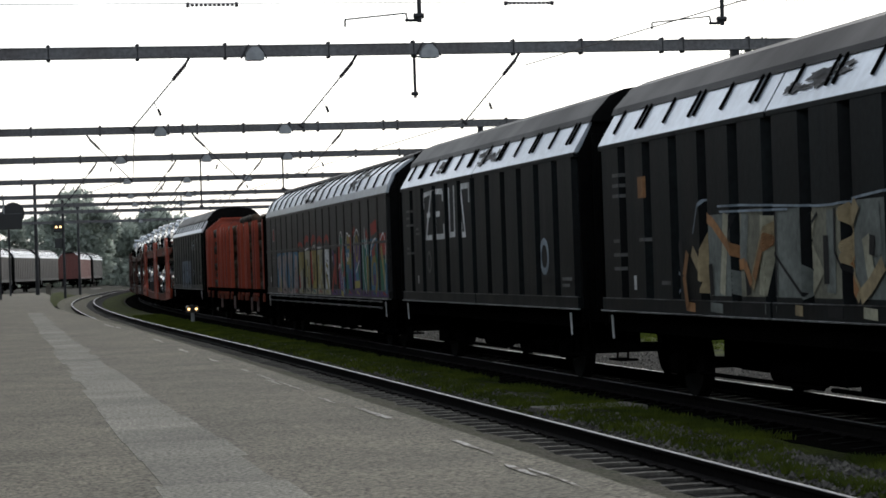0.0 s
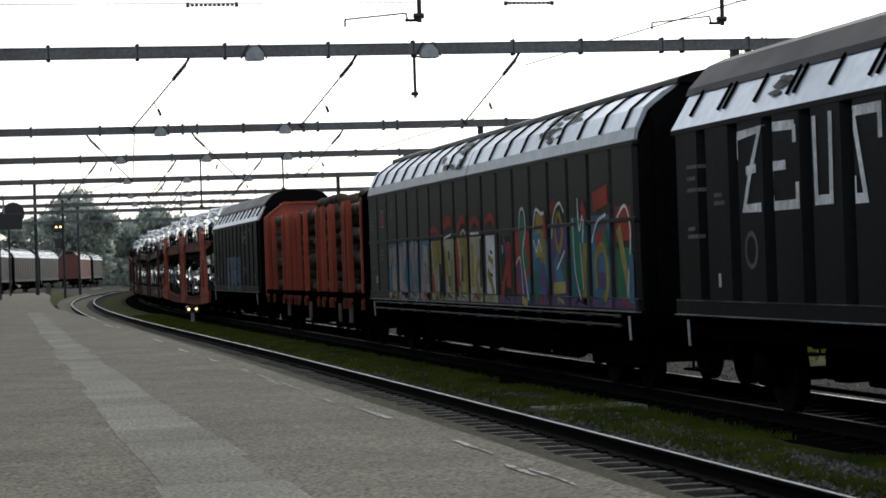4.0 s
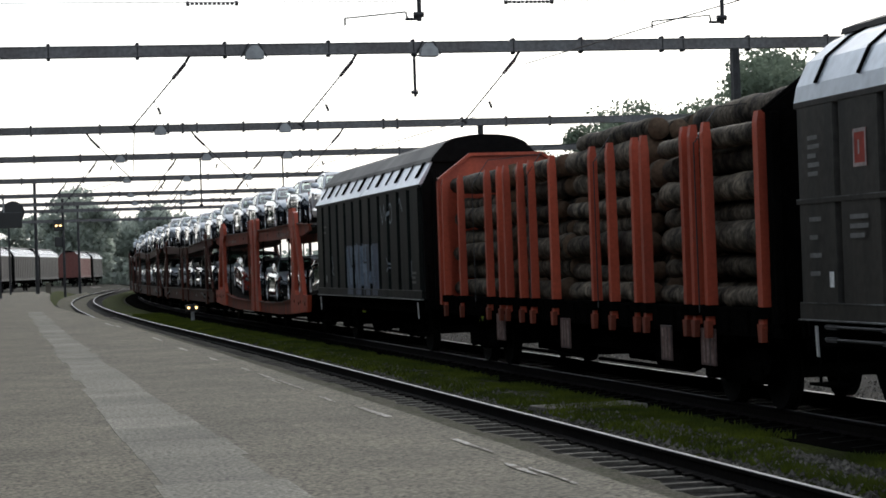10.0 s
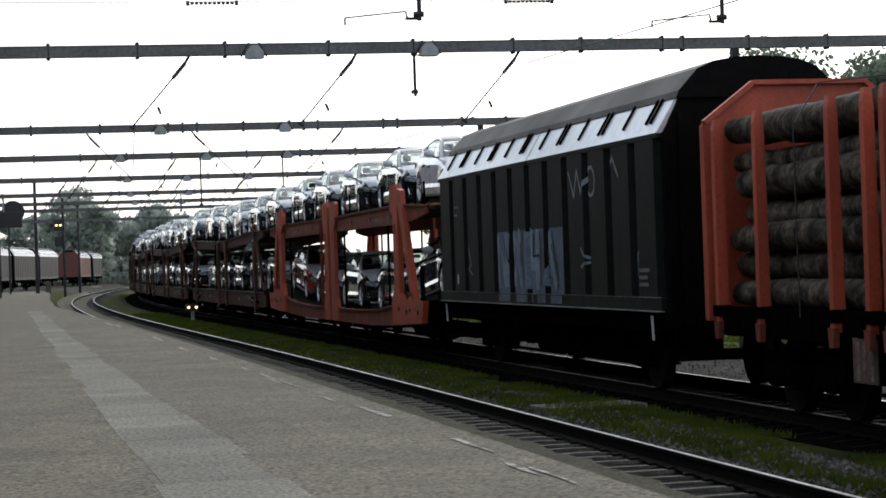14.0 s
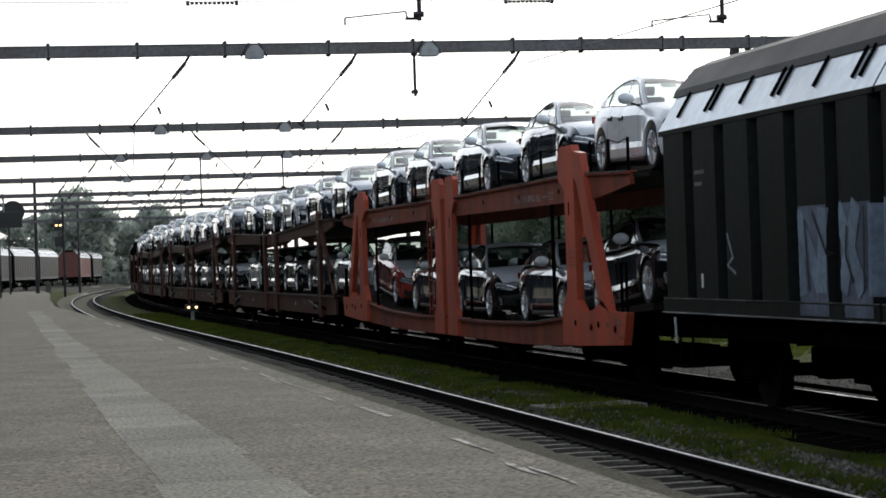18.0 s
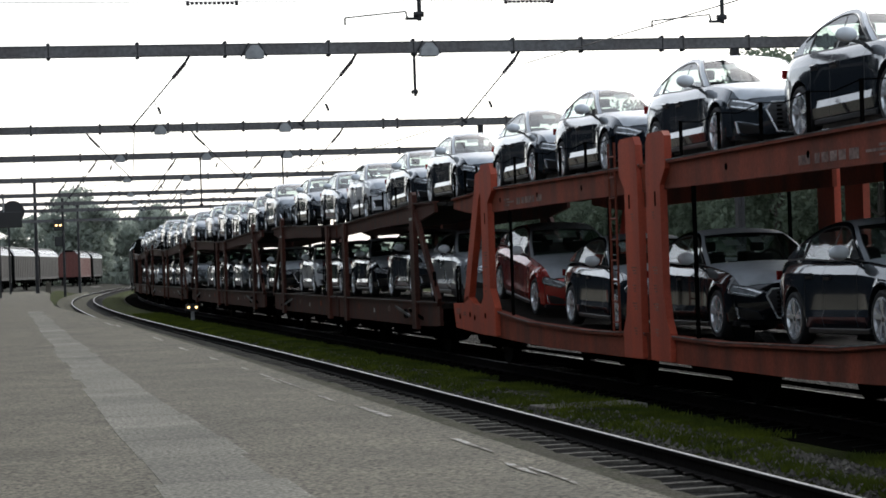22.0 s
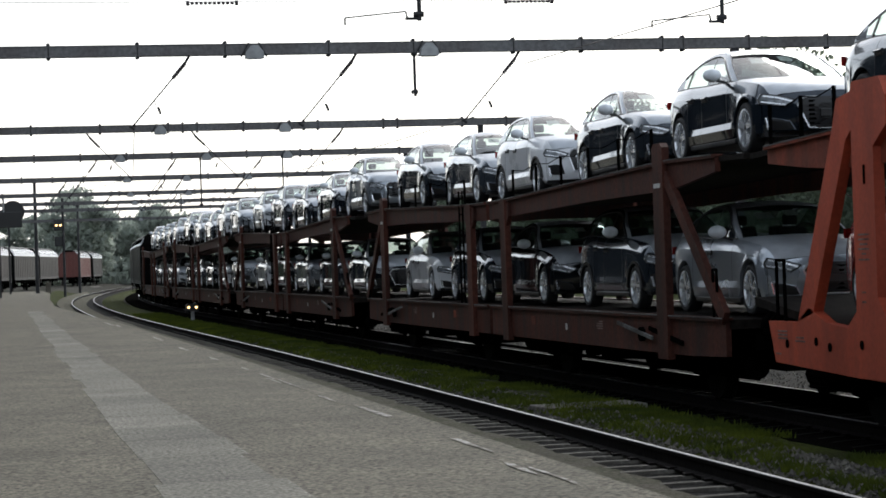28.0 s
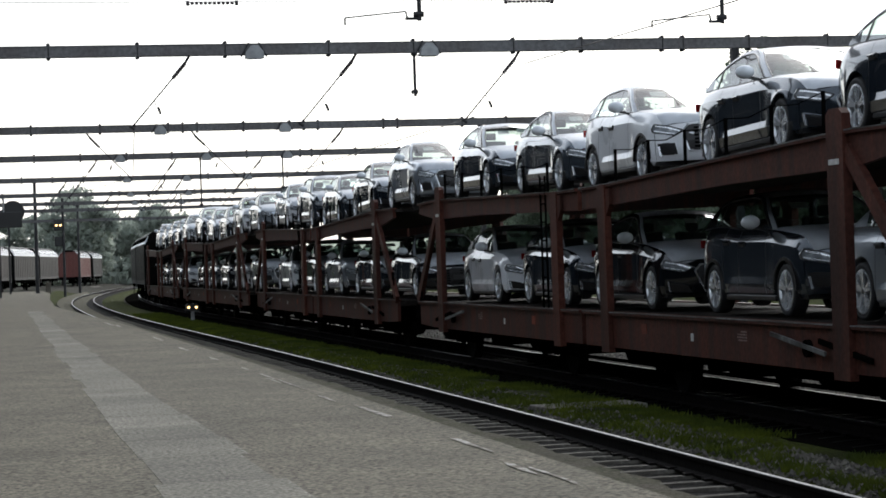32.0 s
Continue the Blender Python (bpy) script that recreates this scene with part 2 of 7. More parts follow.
def box(bm, x0, x1, y0, y1, z0, z1, bevel=0.0, mi=0):
    vs = [bm.verts.new((x, y, z)) for x in (x0, x1) for y in (y0, y1) for z in (z0, z1)]
    fs = [bm.faces.new([vs[i] for i in ix]) for ix in ((0, 1, 3, 2), (4, 6, 7, 5), (0, 4, 5, 1), (2, 3, 7, 6), (0, 2, 6, 4), (1, 5, 7, 3))]
    for f in fs:
        f.material_index = mi
    if bevel:
        es = list({e for f in fs for e in f.edges})
        r = bmesh.ops.bevel(bm, geom=es, offset=bevel, segments=1, affect="EDGES")
        for f in r["faces"]:
            f.material_index = mi
    return bm


def prism(bm, outline, axis, a, b, mi=0):
    """An outline extruded along an axis: x takes (y, z) pairs, y takes (x, z), z takes (x, y)."""
    def at(p, d):
        return {"x": (d, p[0], p[1]), "y": (p[0], d, p[1]), "z": (p[0], p[1], d)}[axis]
    lo, hi = [bm.verts.new(at(p, a)) for p in outline], [bm.verts.new(at(p, b)) for p in outline]
    n = len(outline)
    fs = [bm.faces.new((lo[i], lo[(i + 1) % n], hi[(i + 1) % n], hi[i])) for i in range(n)]
    fs += [bm.faces.new(lo[::-1]), bm.faces.new(hi)]
    for f in fs:
        f.material_index = mi
    bmesh.ops.recalc_face_normals(bm, faces=fs)
    return bm


def tube(bm, p0, p1, r, seg=8, r1=None, mi=0):
    p0, p1 = Vector(p0), Vector(p1)
    q = (p1 - p0).to_track_quat("Z", "Y")
    ra, rb = r, r if r1 is None else r1
    ring = lambda c, rr: [bm.verts.new(c + q @ Vector((rr * math.cos(2 * math.pi * i / seg), rr * math.sin(2 * math.pi * i / seg), 0))) for i in range(seg)]
    a, b = ring(p0, ra), ring(p1, rb)
    fs = [bm.faces.new((a[i], a[(i + 1) % seg], b[(i + 1) % seg], b[i])) for i in range(seg)] + [bm.faces.new(a[::-1]), bm.faces.new(b)]
    for f in fs:
        f.material_index = mi
    return bm


def bar(bm, p0, p1, w, h, side=(1, 0, 0), mi=0):
    """A straight rectangular bar from p0 to p1: w along side, h across."""
    p0, p1, s = Vector(p0), Vector(p1), Vector(side)
    d = (p1 - p0).normalized()
    up = d.cross(s).normalized()
    s = up.cross(d).normalized()
    vs = [[bm.verts.new(p + s * a * w / 2 + up * c * h / 2) for a, c in ((-1, -1), (1, -1), (1, 1), (-1, 1))] for p in (p0, p1)]
    fs = [bm.faces.new((vs[0][i], vs[0][(i + 1) % 4], vs[1][(i + 1) % 4], vs[1][i])) for i in range(4)] + [bm.faces.new(vs[0][::-1]), bm.faces.new(vs[1])]
    for f in fs:
        f.material_index = mi
    bmesh.ops.recalc_face_normals(bm, faces=fs)
    return bm


def sheet(name, xs, ys, height, material, kind="structure"):
    """A ground sheet over a grid of xs and ys with height(x, y)."""
    verts = [(x, y, height(x, y)) for y in ys for x in xs]
    n = len(xs)
    faces = [(j * n + i, j * n + i + 1, (j + 1) * n + i + 1, (j + 1) * n + i) for j in range(len(ys) - 1) for i in range(n - 1)]
    me = bpy.data.meshes.new(name)
    me.from_pydata(verts, [], faces)
    me.materials.append(material)
    return tagged(new(name, me), kind=kind)


B = bmesh.new

# ---- lines of the tracks ----
_S = np.arange(-80, 420, 2.0)
_G = np.interp(_S, [-80, 46, 62, 78, 94, 114, 141, 158, 190, 230, 274, 330, 420], [0, 0, -.12, -.36, -.47, -.42, .05, .6, 2.4, 5.8, 10.5, 19, 37])
_G = np.convolve(np.pad(_G, 8, mode="edge"), np.ones(17) / 17, mode="valid")


def near_x(y):
    return 5.93 + float(np.interp(y, _S, _G))


def train_x(y):
    return 10.42 + (max(0.0, y - 100.0) ** 2) / 2700.0


def beyond_x(y):
    return 20.5 + (max(0.0, y - 100.0) ** 2) / 2700.0


def parked_x(y):
    return float(np.interp(y, [120, 230, 272, 355, 420], [-12, 1.6, 8.7, 20, 31]))


# seconds -> metres that the train has rolled since the clip began
ROLLED = [0, 4.99, 9.94, 14.84, 19.71, 24.57, 29.42, 34.24, 38.99, 43.65, 48.26, 52.8, 57.15, 61.28, 65.22, 69.01, 72.73, 76.48, 80.22, 83.82, 87.25,
          90.6, 93.89, 97.08, 100.17, 103.25, 106.28, 109.13, 111.68, 113.89, 115.75, 117.21, 118.08]


def on_track(u, t, base):
    """The pose of a vehicle whose middle is u metres up the line at the start, riding on bogies base apart."""
    s = u - ROLLED[t]
    a, b = s - base / 2, s + base / 2
    xa, xb = train_x(a), train_x(b)
    return pose((xa + xb) / 2, s, 0, 0, 0, -math.degrees(math.atan2(xb - xa, b - a)))


MOVERS = []     # (thing, middle along the line, bogie base, pose in the wagon's space)
SPINNERS = []   # (wheelset, its place in the wagon's space)

# ---- ground, platform, tracks ----
def ground_z(x, y):
    far = min(1.0, max(0.0, (y - 150) / 40))
    left = min(1.0, max(0.0, (near_x(y) - 2.6 - x) / 2.0))
    return -0.34 + far * left * 0.66


_gx = [-900, -300, -100, -40, -20, -12, -8, -4, -2, 0, 1, 2, 3, 4, 5, 6, 8, 10, 12, 14, 17, 20, 24, 30, 45, 70, 120, 300, 900, 2500]
_gy = [-400, -150, -60, -30, -10, 0, 10, 20, 40, 60, 80, 100, 120, 140, 150, 160, 170, 180, 190, 200, 215, 230, 250, 280, 320, 400, 600, 1200, 3000]
tagged(sheet("ground", _gx, _gy, ground_z, M_EARTH), "dark damp earth ground round the tracks", "ground")


def strip(name, line, offs, ys, material, label, category, wob=0.0, rag=0.0):
    """A strip along a track line: offs are (offset, height) pairs across it."""
    verts, rng = [], random.Random(5)
    for y in ys:
        e = rag * (noise.noise((3.3, y * 1.1, 0)) + .6 * noise.noise((7.3, y * 3.7, 0)))
        for k, (o, z) in enumerate(offs):
            verts.append((line(y) + o + (e if k >= len(offs) - 3 else 0), y, z + (rng.uniform(-wob, wob) if wob else 0)))
    n = len(offs)
    faces = [(j * n + i, j * n + i + 1, (j + 1) * n + i + 1, (j + 1) * n + i) for j in range(len(ys) - 1) for i in range(n - 1)]
    me = bpy.data.meshes.new(name)
    me.from_pydata(verts, [], faces)
    me.materials.append(material)
    return tagged(new(name, me), label, category, kind="structure")


YS = [-60 + 2 * i for i in range(60)] + [60 + 3 * i for i in range(90)]
YF = [5 + 0.35 * i for i in range(170)] + [65 + 2 * i for i in range(120)]
strip("ballast_bed", near_x, [(-1.75, -.34), (-1.5, -.21), (-.8, -.205), (0, -.200), (.8, -.205), (1.25, -.215), (1.6, -.26)], YF, M_BALLAST, "stone ballast under the platform track, near-black with the bed's shade", "ballast", 0.012)
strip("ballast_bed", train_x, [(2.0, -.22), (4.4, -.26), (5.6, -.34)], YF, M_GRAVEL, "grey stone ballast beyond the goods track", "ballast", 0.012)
strip("ballast_bed", train_x, [(-1.9, -.27), (-1.5, -.2), (-1.3, -.19), (0, -.19), (1.3, -.19), (2.0, -.22)], YF, M_SHADEBED, "stone ballast under the goods train, coloured near-black for its shade", "ballast", 0.012)
strip("grass_verge", near_x, [(1.35, -.23), (1.55, -.17), (2.0, -.12), (2.5, -.12), (2.8, -.16), (3.0, -.25)], YF, M_TURF, "mossy green grass verge between two tracks", "grass", 0.012)
strip("grass_verge", train_x, [(5.0, -.25), (6.0, -.18), (9.0, -.16), (14.0, -.16), (30, -.2), (60, -.2)], YS, M_TURF, "rough green grass beyond the goods train", "grass", 0.02)


strip("trackside_dirt", near_x, [(-1.72, .1), (-1.3, -.1), (-.9, -.15), (-.4, -.165), (.0, -.165), (.14, -.168), (.24, -.19), (.34, -.28)], [5 + .35 * i for i in range(240)] + [90 + 2 * i for i in range(70)], M_DIRT, "sandy grit and rubble silting up the inner side of the platform track", "dirt", 0.008, 0.12)

strip("grass_patch", near_x, [(-4.4, .3), (-3.6, .05), (-2.6, -.12), (-1.9, -.2)], [150 + 3 * i for i in range(28)], M_TURF, "grass growing at the far end of the platform", "grass", 0.02)


def rail_profile(z0=0.0):
    return [(-.075, -.172), (.075, -.172), (.075, -.16), (.012, -.14), (.012, -.045), (.036, -.034), (.036, -.004), (-.036, -.004), (-.036, -.034), (-.012, -.045), (-.012, -.14), (-.075, -.16)]


def track(line, ys, label, first, last, pieces, wood):
    t = thing("railway_track", label, "railway track")
    t["kind"] = "structure"
    prof = rail_profile()
    for off in (-.7535, .7535):
        bm = B()
        rings = [[bm.verts.new((line(y) + off + px, y, pz)) for px, pz in prof] for y in ys]
        n = len(prof)
        for a, b in zip(rings, rings[1:]):
            for i in range(n):
                bm.faces.new((a[i], a[(i + 1) % n], b[(i + 1) % n], b[i]))
        r = part("rail", bm, M_RAIL, t)
        bm = B()
        rings = [[bm.verts.new((line(y) + off + px, y, pz)) for px, pz in ((-.024, -.003), (-.02, 0.001), (.02, 0.001), (.024, -.003))] for y in ys]
        for a, b in zip(rings, rings[1:]):
            for i in range(3):
                bm.faces.new((a[i], a[i + 1], b[i + 1], b[i]))
        part("running_surface", bm, M_RAILTOP, r, "bright polished rail head")
    bm = B()
    prism(bm, [(-1.28, -.3), (1.28, -.3), (1.28, -.19), (1.0, -.172), (.4, -.168), (.2, -.172), (-.3, -.175), (-.6, -.172), (-1.0, -.172), (-1.28, -.19)], "y", -.06, .06)
    me = bpy.data.meshes.new("sleeper")
    bm.to_mesh(me)
    bm.free()
    me.materials.append(wood)
    fb = B()
    for o in (-.7535, .7535):
        for d in (-.105, .105):
            box(fb, o + d - .045, o + d + .045, -.06, .06, -.17, -.145)
    fme = bpy.data.meshes.new("rail_fastening")
    fb.to_mesh(fme)
    fb.free()
    fme.materials.append(M_RAIL)
    y, k, rng = first, 0, random.Random(3)
    while y < last and k < pieces:
        s = new("sleeper", me)
        s.parent = t
        s.matrix_basis = pose(line(y) + rng.uniform(-.03, .03), y, rng.uniform(-.012, .0), 0, 0, rng.uniform(-1, 1))
        f = new("rail_fastening", fme)
        f.parent = s
        y += 0.60
        k += 1
    return t


track(near_x, YS, "platform track with polished rail heads on old sleepers", 8, 120, 170, M_SLEEPER)
track(train_x, YS, "goods track with polished rail heads under the train", 12, 90, 120, M_SHADESLEEPER)
track(beyond_x, YS, "siding track beyond the goods train", 20, 80, 60, M_SLEEPER)


# platform
PE = [(-60, 4.28), (0, 4.28), (40, 4.26), (67, 4.05), (90, 3.55), (110, 3.3), (140, 3.9), (188, 5.25), (215, 5.3)]


def plat_x(y):
    return float(np.interp(y, [p[0] for p in PE], [p[1] for p in PE]))


pys = [-60, -30, -10] + [0.5 * i for i in range(0, 140)] + [70 + 3 * i for i in range(49)]
verts, faces = [], []
_po = [-14, -9, -5, -2, -1, 0, 1, 2, 3, 3.6]
for y in pys:
    e = plat_x(y) - .045 + .03 * noise.noise((0, y * 1.7, 9))
    for o in _po:
        verts.append((o if o < 3.6 else e, y, 0.42 + 0.0008 * noise.noise((o * .7, y * .25, 3)) - 0.004 * (o == 3.6)))
n = len(_po)
faces = [(j * n + i, j * n + i + 1, (j + 1) * n + i + 1, (j + 1) * n + i) for j in range(len(pys) - 1) for i in range(n - 1)]
me = bpy.data.meshes.new("platform")
me.from_pydata(verts, [], faces)
me.materials.append(M_PLAT)
platform = tagged(new("platform", me), "worn brown-grey asphalt station platform, damp after rain", "platform", kind="structure")
bm = B()
for y0, y1 in zip(pys, pys[1:]):
    a, b = plat_x(y0) - .06, plat_x(y1) - .06
    quad(bm, (a, y0, .36), (b, y1, .36), (b, y1, -.4), (a, y0, -.4))
part("platform_wall", bm, M_KERB, platform, "dark concrete platform face")
rng = random.Random(11)
y = 6.0
while y < 90:
    L = 0.98
    bm = B()
    x = plat_x(y)
    box(bm, x - .16 + rng.uniform(-.02, .01), x - .015 + rng.uniform(-.01, .006), y, y + L, .26, .411 + rng.uniform(-.003, .001), .015)
    part("kerb_stone", bm, M_KERB, platform)
    y += L + .015
# the lighter slab strip laid into the asphalt
y = 9.0
k = 0
while y < 96:
    L = rng.choice((1.55, 1.8, 2.05)) * (1 + y / 160)
    x0 = float(np.interp(y, [0, 16, 28, 45, 62, 96], [1.15, 1.18, 1.22, 1.33, 1.45, 1.7])) + rng.uniform(-.07, .07)
    x1 = float(np.interp(y, [0, 15, 27, 40, 62, 96], [2.12, 2.08, 1.97, 1.98, 2.05, 2.3])) + rng.uniform(-.06, .06)
    bm = B()
    box(bm, x0, x1, y, y + L, .36, .4232 + rng.uniform(-.0004, .0004))
    part("paving_slab", bm, M_SLAB, platform, "pale concrete slab")
    y += L + .006
    k += 1

# pale lime crust along the platform edge
rng = random.Random(31)
for yc in (13.2, 15.4, 16.1, 18.3, 22.4, 23.0, 25.6, 29.0, 30.2, 31.5, 34.0, 38.5, 44.0, 51.0, 64.5, 66.0, 68.0):
    bm = B()
    L, W = rng.uniform(.3, 1.1) * (1 + yc / 60), rng.uniform(.014, .034) * (1 + yc / 80)
    xc = plat_x(yc) - rng.uniform(.3, .5)
    ring = []
    for k in range(16):
        a = 2 * math.pi * k / 16
        q = rng.uniform(.5, 1.2)
        ring.append(bm.verts.new((xc + W * q * math.cos(a), yc + L * q * math.sin(a), .4252)))
    mid = bm.verts.new((xc, yc, .4256))
    for k in range(16):
        bm.faces.new((ring[k], ring[(k + 1) % 16], mid))
    part("lime_crust", bm, M_LIME, platform, "pale lime crust")

# ---- rolling stock ----
def buffers_and_hook(th, half, w=0.875, z=1.05):
    for sy in (-1, 1):
        for sx in (-1, 1):
            bm = B()
            tube(bm, (sx * w, sy * (half - .75), z), (sx * w, sy * (half - .35), z), .10, 12)
            tube(bm, (sx * w, sy * (half - .35), z), (sx * w, sy * (half - .08), z), .075, 12)
            prism(bm, [(sx * w + .24 * math.cos(a * math.pi / 8), z + .19 * math.sin(a * math.pi / 8)) for a in range(16)], "y", sy * (half - .08), sy * (half - .02))
            part("buffer", bm, M_FRAME, th)
        bm = B()
        bar(bm, (0, sy * (half - .8), z), (0, sy * (half - .25), z - .02), .08, .12)
        bar(bm, (0, sy * (half - .25), z), (0, sy * (half - .12), z - .25), .06, .08)
        tube(bm, (-.25, sy * (half - .5), z - .2), (-.28, sy * (half - .15), z - .45), .03, 6)
        part("coupling_hook", bm, M_FRAME, th)


_wheelset = [None, None, None]


def wheelset(th, y, r=0.46):
    """Two flanged wheels on an axle, turning as the train rolls."""
    if _wheelset[0] is None:
        bm = B()
        tube(bm, (-.95, 0, 0), (.95, 0, 0), .085, 10)
        for sx in (-1, 1):
            tube(bm, (sx * .70, 0, 0), (sx * .83, 0, 0), .455, 28)
            tube(bm, (sx * .675, 0, 0), (sx * .70, 0, 0), .485, 28)
            tube(bm, (sx * .82, 0, 0), (sx * .90, 0, 0), .15, 12)
            for k in range(6):
                a = k * math.pi / 3
                tube(bm, (sx * .829, .28 * math.cos(a), .28 * math.sin(a)), (sx * .836, .28 * math.cos(a), .28 * math.sin(a)), .05, 8, mi=0)
            tube(bm, (sx * .83, 0, 0), (sx * .834, 0, 0), .458, 28, mi=0)
        me = bpy.data.meshes.new("wheelset")
        bm.to_mesh(me)
        bm.free()
        me.materials.append(M_WHEEL)
        _wheelset[0] = me
    ob = new("wheelset", _wheelset[0])
    ob.parent = th
    ob.location = (0, y, r)
    SPINNERS.append((ob, y, r))
    return ob


def axle_guard(th, y):
    for sx in (-1, 1):
        bm = B()
        prism(bm, [(y - .42, 1.0), (y + .42, 1.0), (y + .2, .42), (y + .2, .3), (y - .2, .3), (y - .2, .42)], "x", sx * 1.0 - .012, sx * 1.0 + .012)
        box(bm, sx * 1.0 - .13, sx * 1.0 + .13, y - .15, y + .15, .33, .6, .03)
        for k in range(5):
            box(bm, sx * 1.0 - .06, sx * 1.0 + .06, y - .6 + .06 * k, y + .6 - .06 * k, .82 - .035 * k, .85 - .035 * k)
        part("axle_guard", bm, M_FRAME, th)


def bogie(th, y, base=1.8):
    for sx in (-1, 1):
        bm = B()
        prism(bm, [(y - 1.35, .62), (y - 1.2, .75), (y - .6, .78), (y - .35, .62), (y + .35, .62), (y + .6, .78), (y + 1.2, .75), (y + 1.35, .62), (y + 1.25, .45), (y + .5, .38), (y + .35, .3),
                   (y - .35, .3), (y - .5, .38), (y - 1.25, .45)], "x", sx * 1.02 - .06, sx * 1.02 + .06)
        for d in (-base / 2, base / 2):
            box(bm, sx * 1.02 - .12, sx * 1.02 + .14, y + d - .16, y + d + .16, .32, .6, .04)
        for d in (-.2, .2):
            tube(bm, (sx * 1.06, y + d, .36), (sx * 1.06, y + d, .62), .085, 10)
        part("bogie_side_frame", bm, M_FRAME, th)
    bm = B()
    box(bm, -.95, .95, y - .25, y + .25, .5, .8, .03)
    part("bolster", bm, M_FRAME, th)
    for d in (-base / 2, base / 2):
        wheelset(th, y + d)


TROUGH = {False: (.15, .105), True: (.075, .045)}


def corr(y, half, pitch, out=1.44, deep=.12):
    """The outer face of a corrugated wagon wall at y: broad troughs on short wagons, narrow ones on the long wagon."""
    a, b = TROUGH[half > 10]
    q = ((y + half) / pitch) % 1.0
    q = min(q, 1 - q)
    return out - deep * max(0.0, min(1.0, (a - q) / (a - b)))


def corrugated(th, name, y0, y1, z0, z1, half, pitch, material, side, label="", out=1.44, bands=()):
    bm = B()
    ta, tb = TROUGH[half > 10]
    ys = sorted({round(y, 4) for k in range(-1, int((y1 - y0) / pitch) + 3) for c in [-half + pitch * (math.floor((y0 + half) / pitch) + k)] for y in
                 (c - ta * pitch, c - tb * pitch, c + tb * pitch, c + ta * pitch) if y0 < y < y1} | {y0, y1})
    X = [corr(y, half, pitch, out) for y in ys]
    lo = [bm.verts.new((side * x, y, z0)) for x, y in zip(X, ys)]
    hi = [bm.verts.new((side * x, y, z1)) for x, y in zip(X, ys)]
    for i in range(len(ys) - 1):
        bm.faces.new((lo[i], hi[i], hi[i + 1], lo[i + 1]))
    ib = [bm.verts.new((side * (out - .16), y, z)) for y, z in ((y0, z0), (y0, z1), (y1, z1), (y1, z0))]
    bm.faces.new(ib)
    box(bm, side * (out + .004) if side < 0 else side * (out - .1), side * (out - .1) if side < 0 else side * (out + .004), y0, y1, z0 - .01, z0 + .17, .006)
    box(bm, *sorted((side * (out + .006), side * (out - .09))), y0, y1, z1 - .05, z1 + .02, .006)
    for zb in bands:
        box(bm, *sorted((side * (out + .012), side * (out - .085))), y0 + .02, y1 - .02, zb - .025, zb + .025)
    return part(name, bm, material, th, label)


def stroke(bm, pts, w, surf, side, mi=0, lift=.006, floor=0.0, step=.04):
    """A painted stroke along pts (y, z), mitred at its bends, that follows the wall's face surf(y)."""
    dirs = []
    for (ya, za), (yb, zb) in zip(pts, pts[1:]):
        L = math.hypot(yb - ya, zb - za) or 1e-6
        dirs.append(((yb - ya) / L, (zb - za) / L, L))
    edge = []
    for k, (y, z) in enumerate(pts):
        a, b = dirs[max(0, k - 1)], dirs[min(len(dirs) - 1, k)]
        ny, nz = -(a[1] + b[1]), a[0] + b[0]
        m = math.hypot(ny, nz)
        if m < .35:
            ny, nz, m = -b[1], b[0], 1.0
        q = min(1.7, 2.0 / m) if m > .36 else 1.0
        edge.append((y, z, ny / m * q, nz / m * q))
    nc = max(2, int(w / step))
    cols = [-.5 + i / nc for i in range(nc + 1)]
    prev = None
    for k in range(len(pts) - 1):
        n = max(1, int(dirs[k][2] / step))
        for i in range(n + 1 if k == len(pts) - 2 else n):
            q = i / n
            y, z, ny, nz = ((1 - q) * p + q * r for p, r in zip(edge[k], edge[k + 1]))
            row = []
            for c in cols:
                yy = y + ny * c * w
                row.append(bm.verts.new((side * (surf(yy) + lift), yy, z + nz * c * w)))
            if prev:
                for c in range(nc):
                    if min(abs(v.co.x) for v in (prev[c], row[c], row[c + 1], prev[c + 1])) < floor:
                        continue
                    f = bm.faces.new((prev[c], row[c], row[c + 1], prev[c + 1]))
                    f.material_index = mi
            prev = row


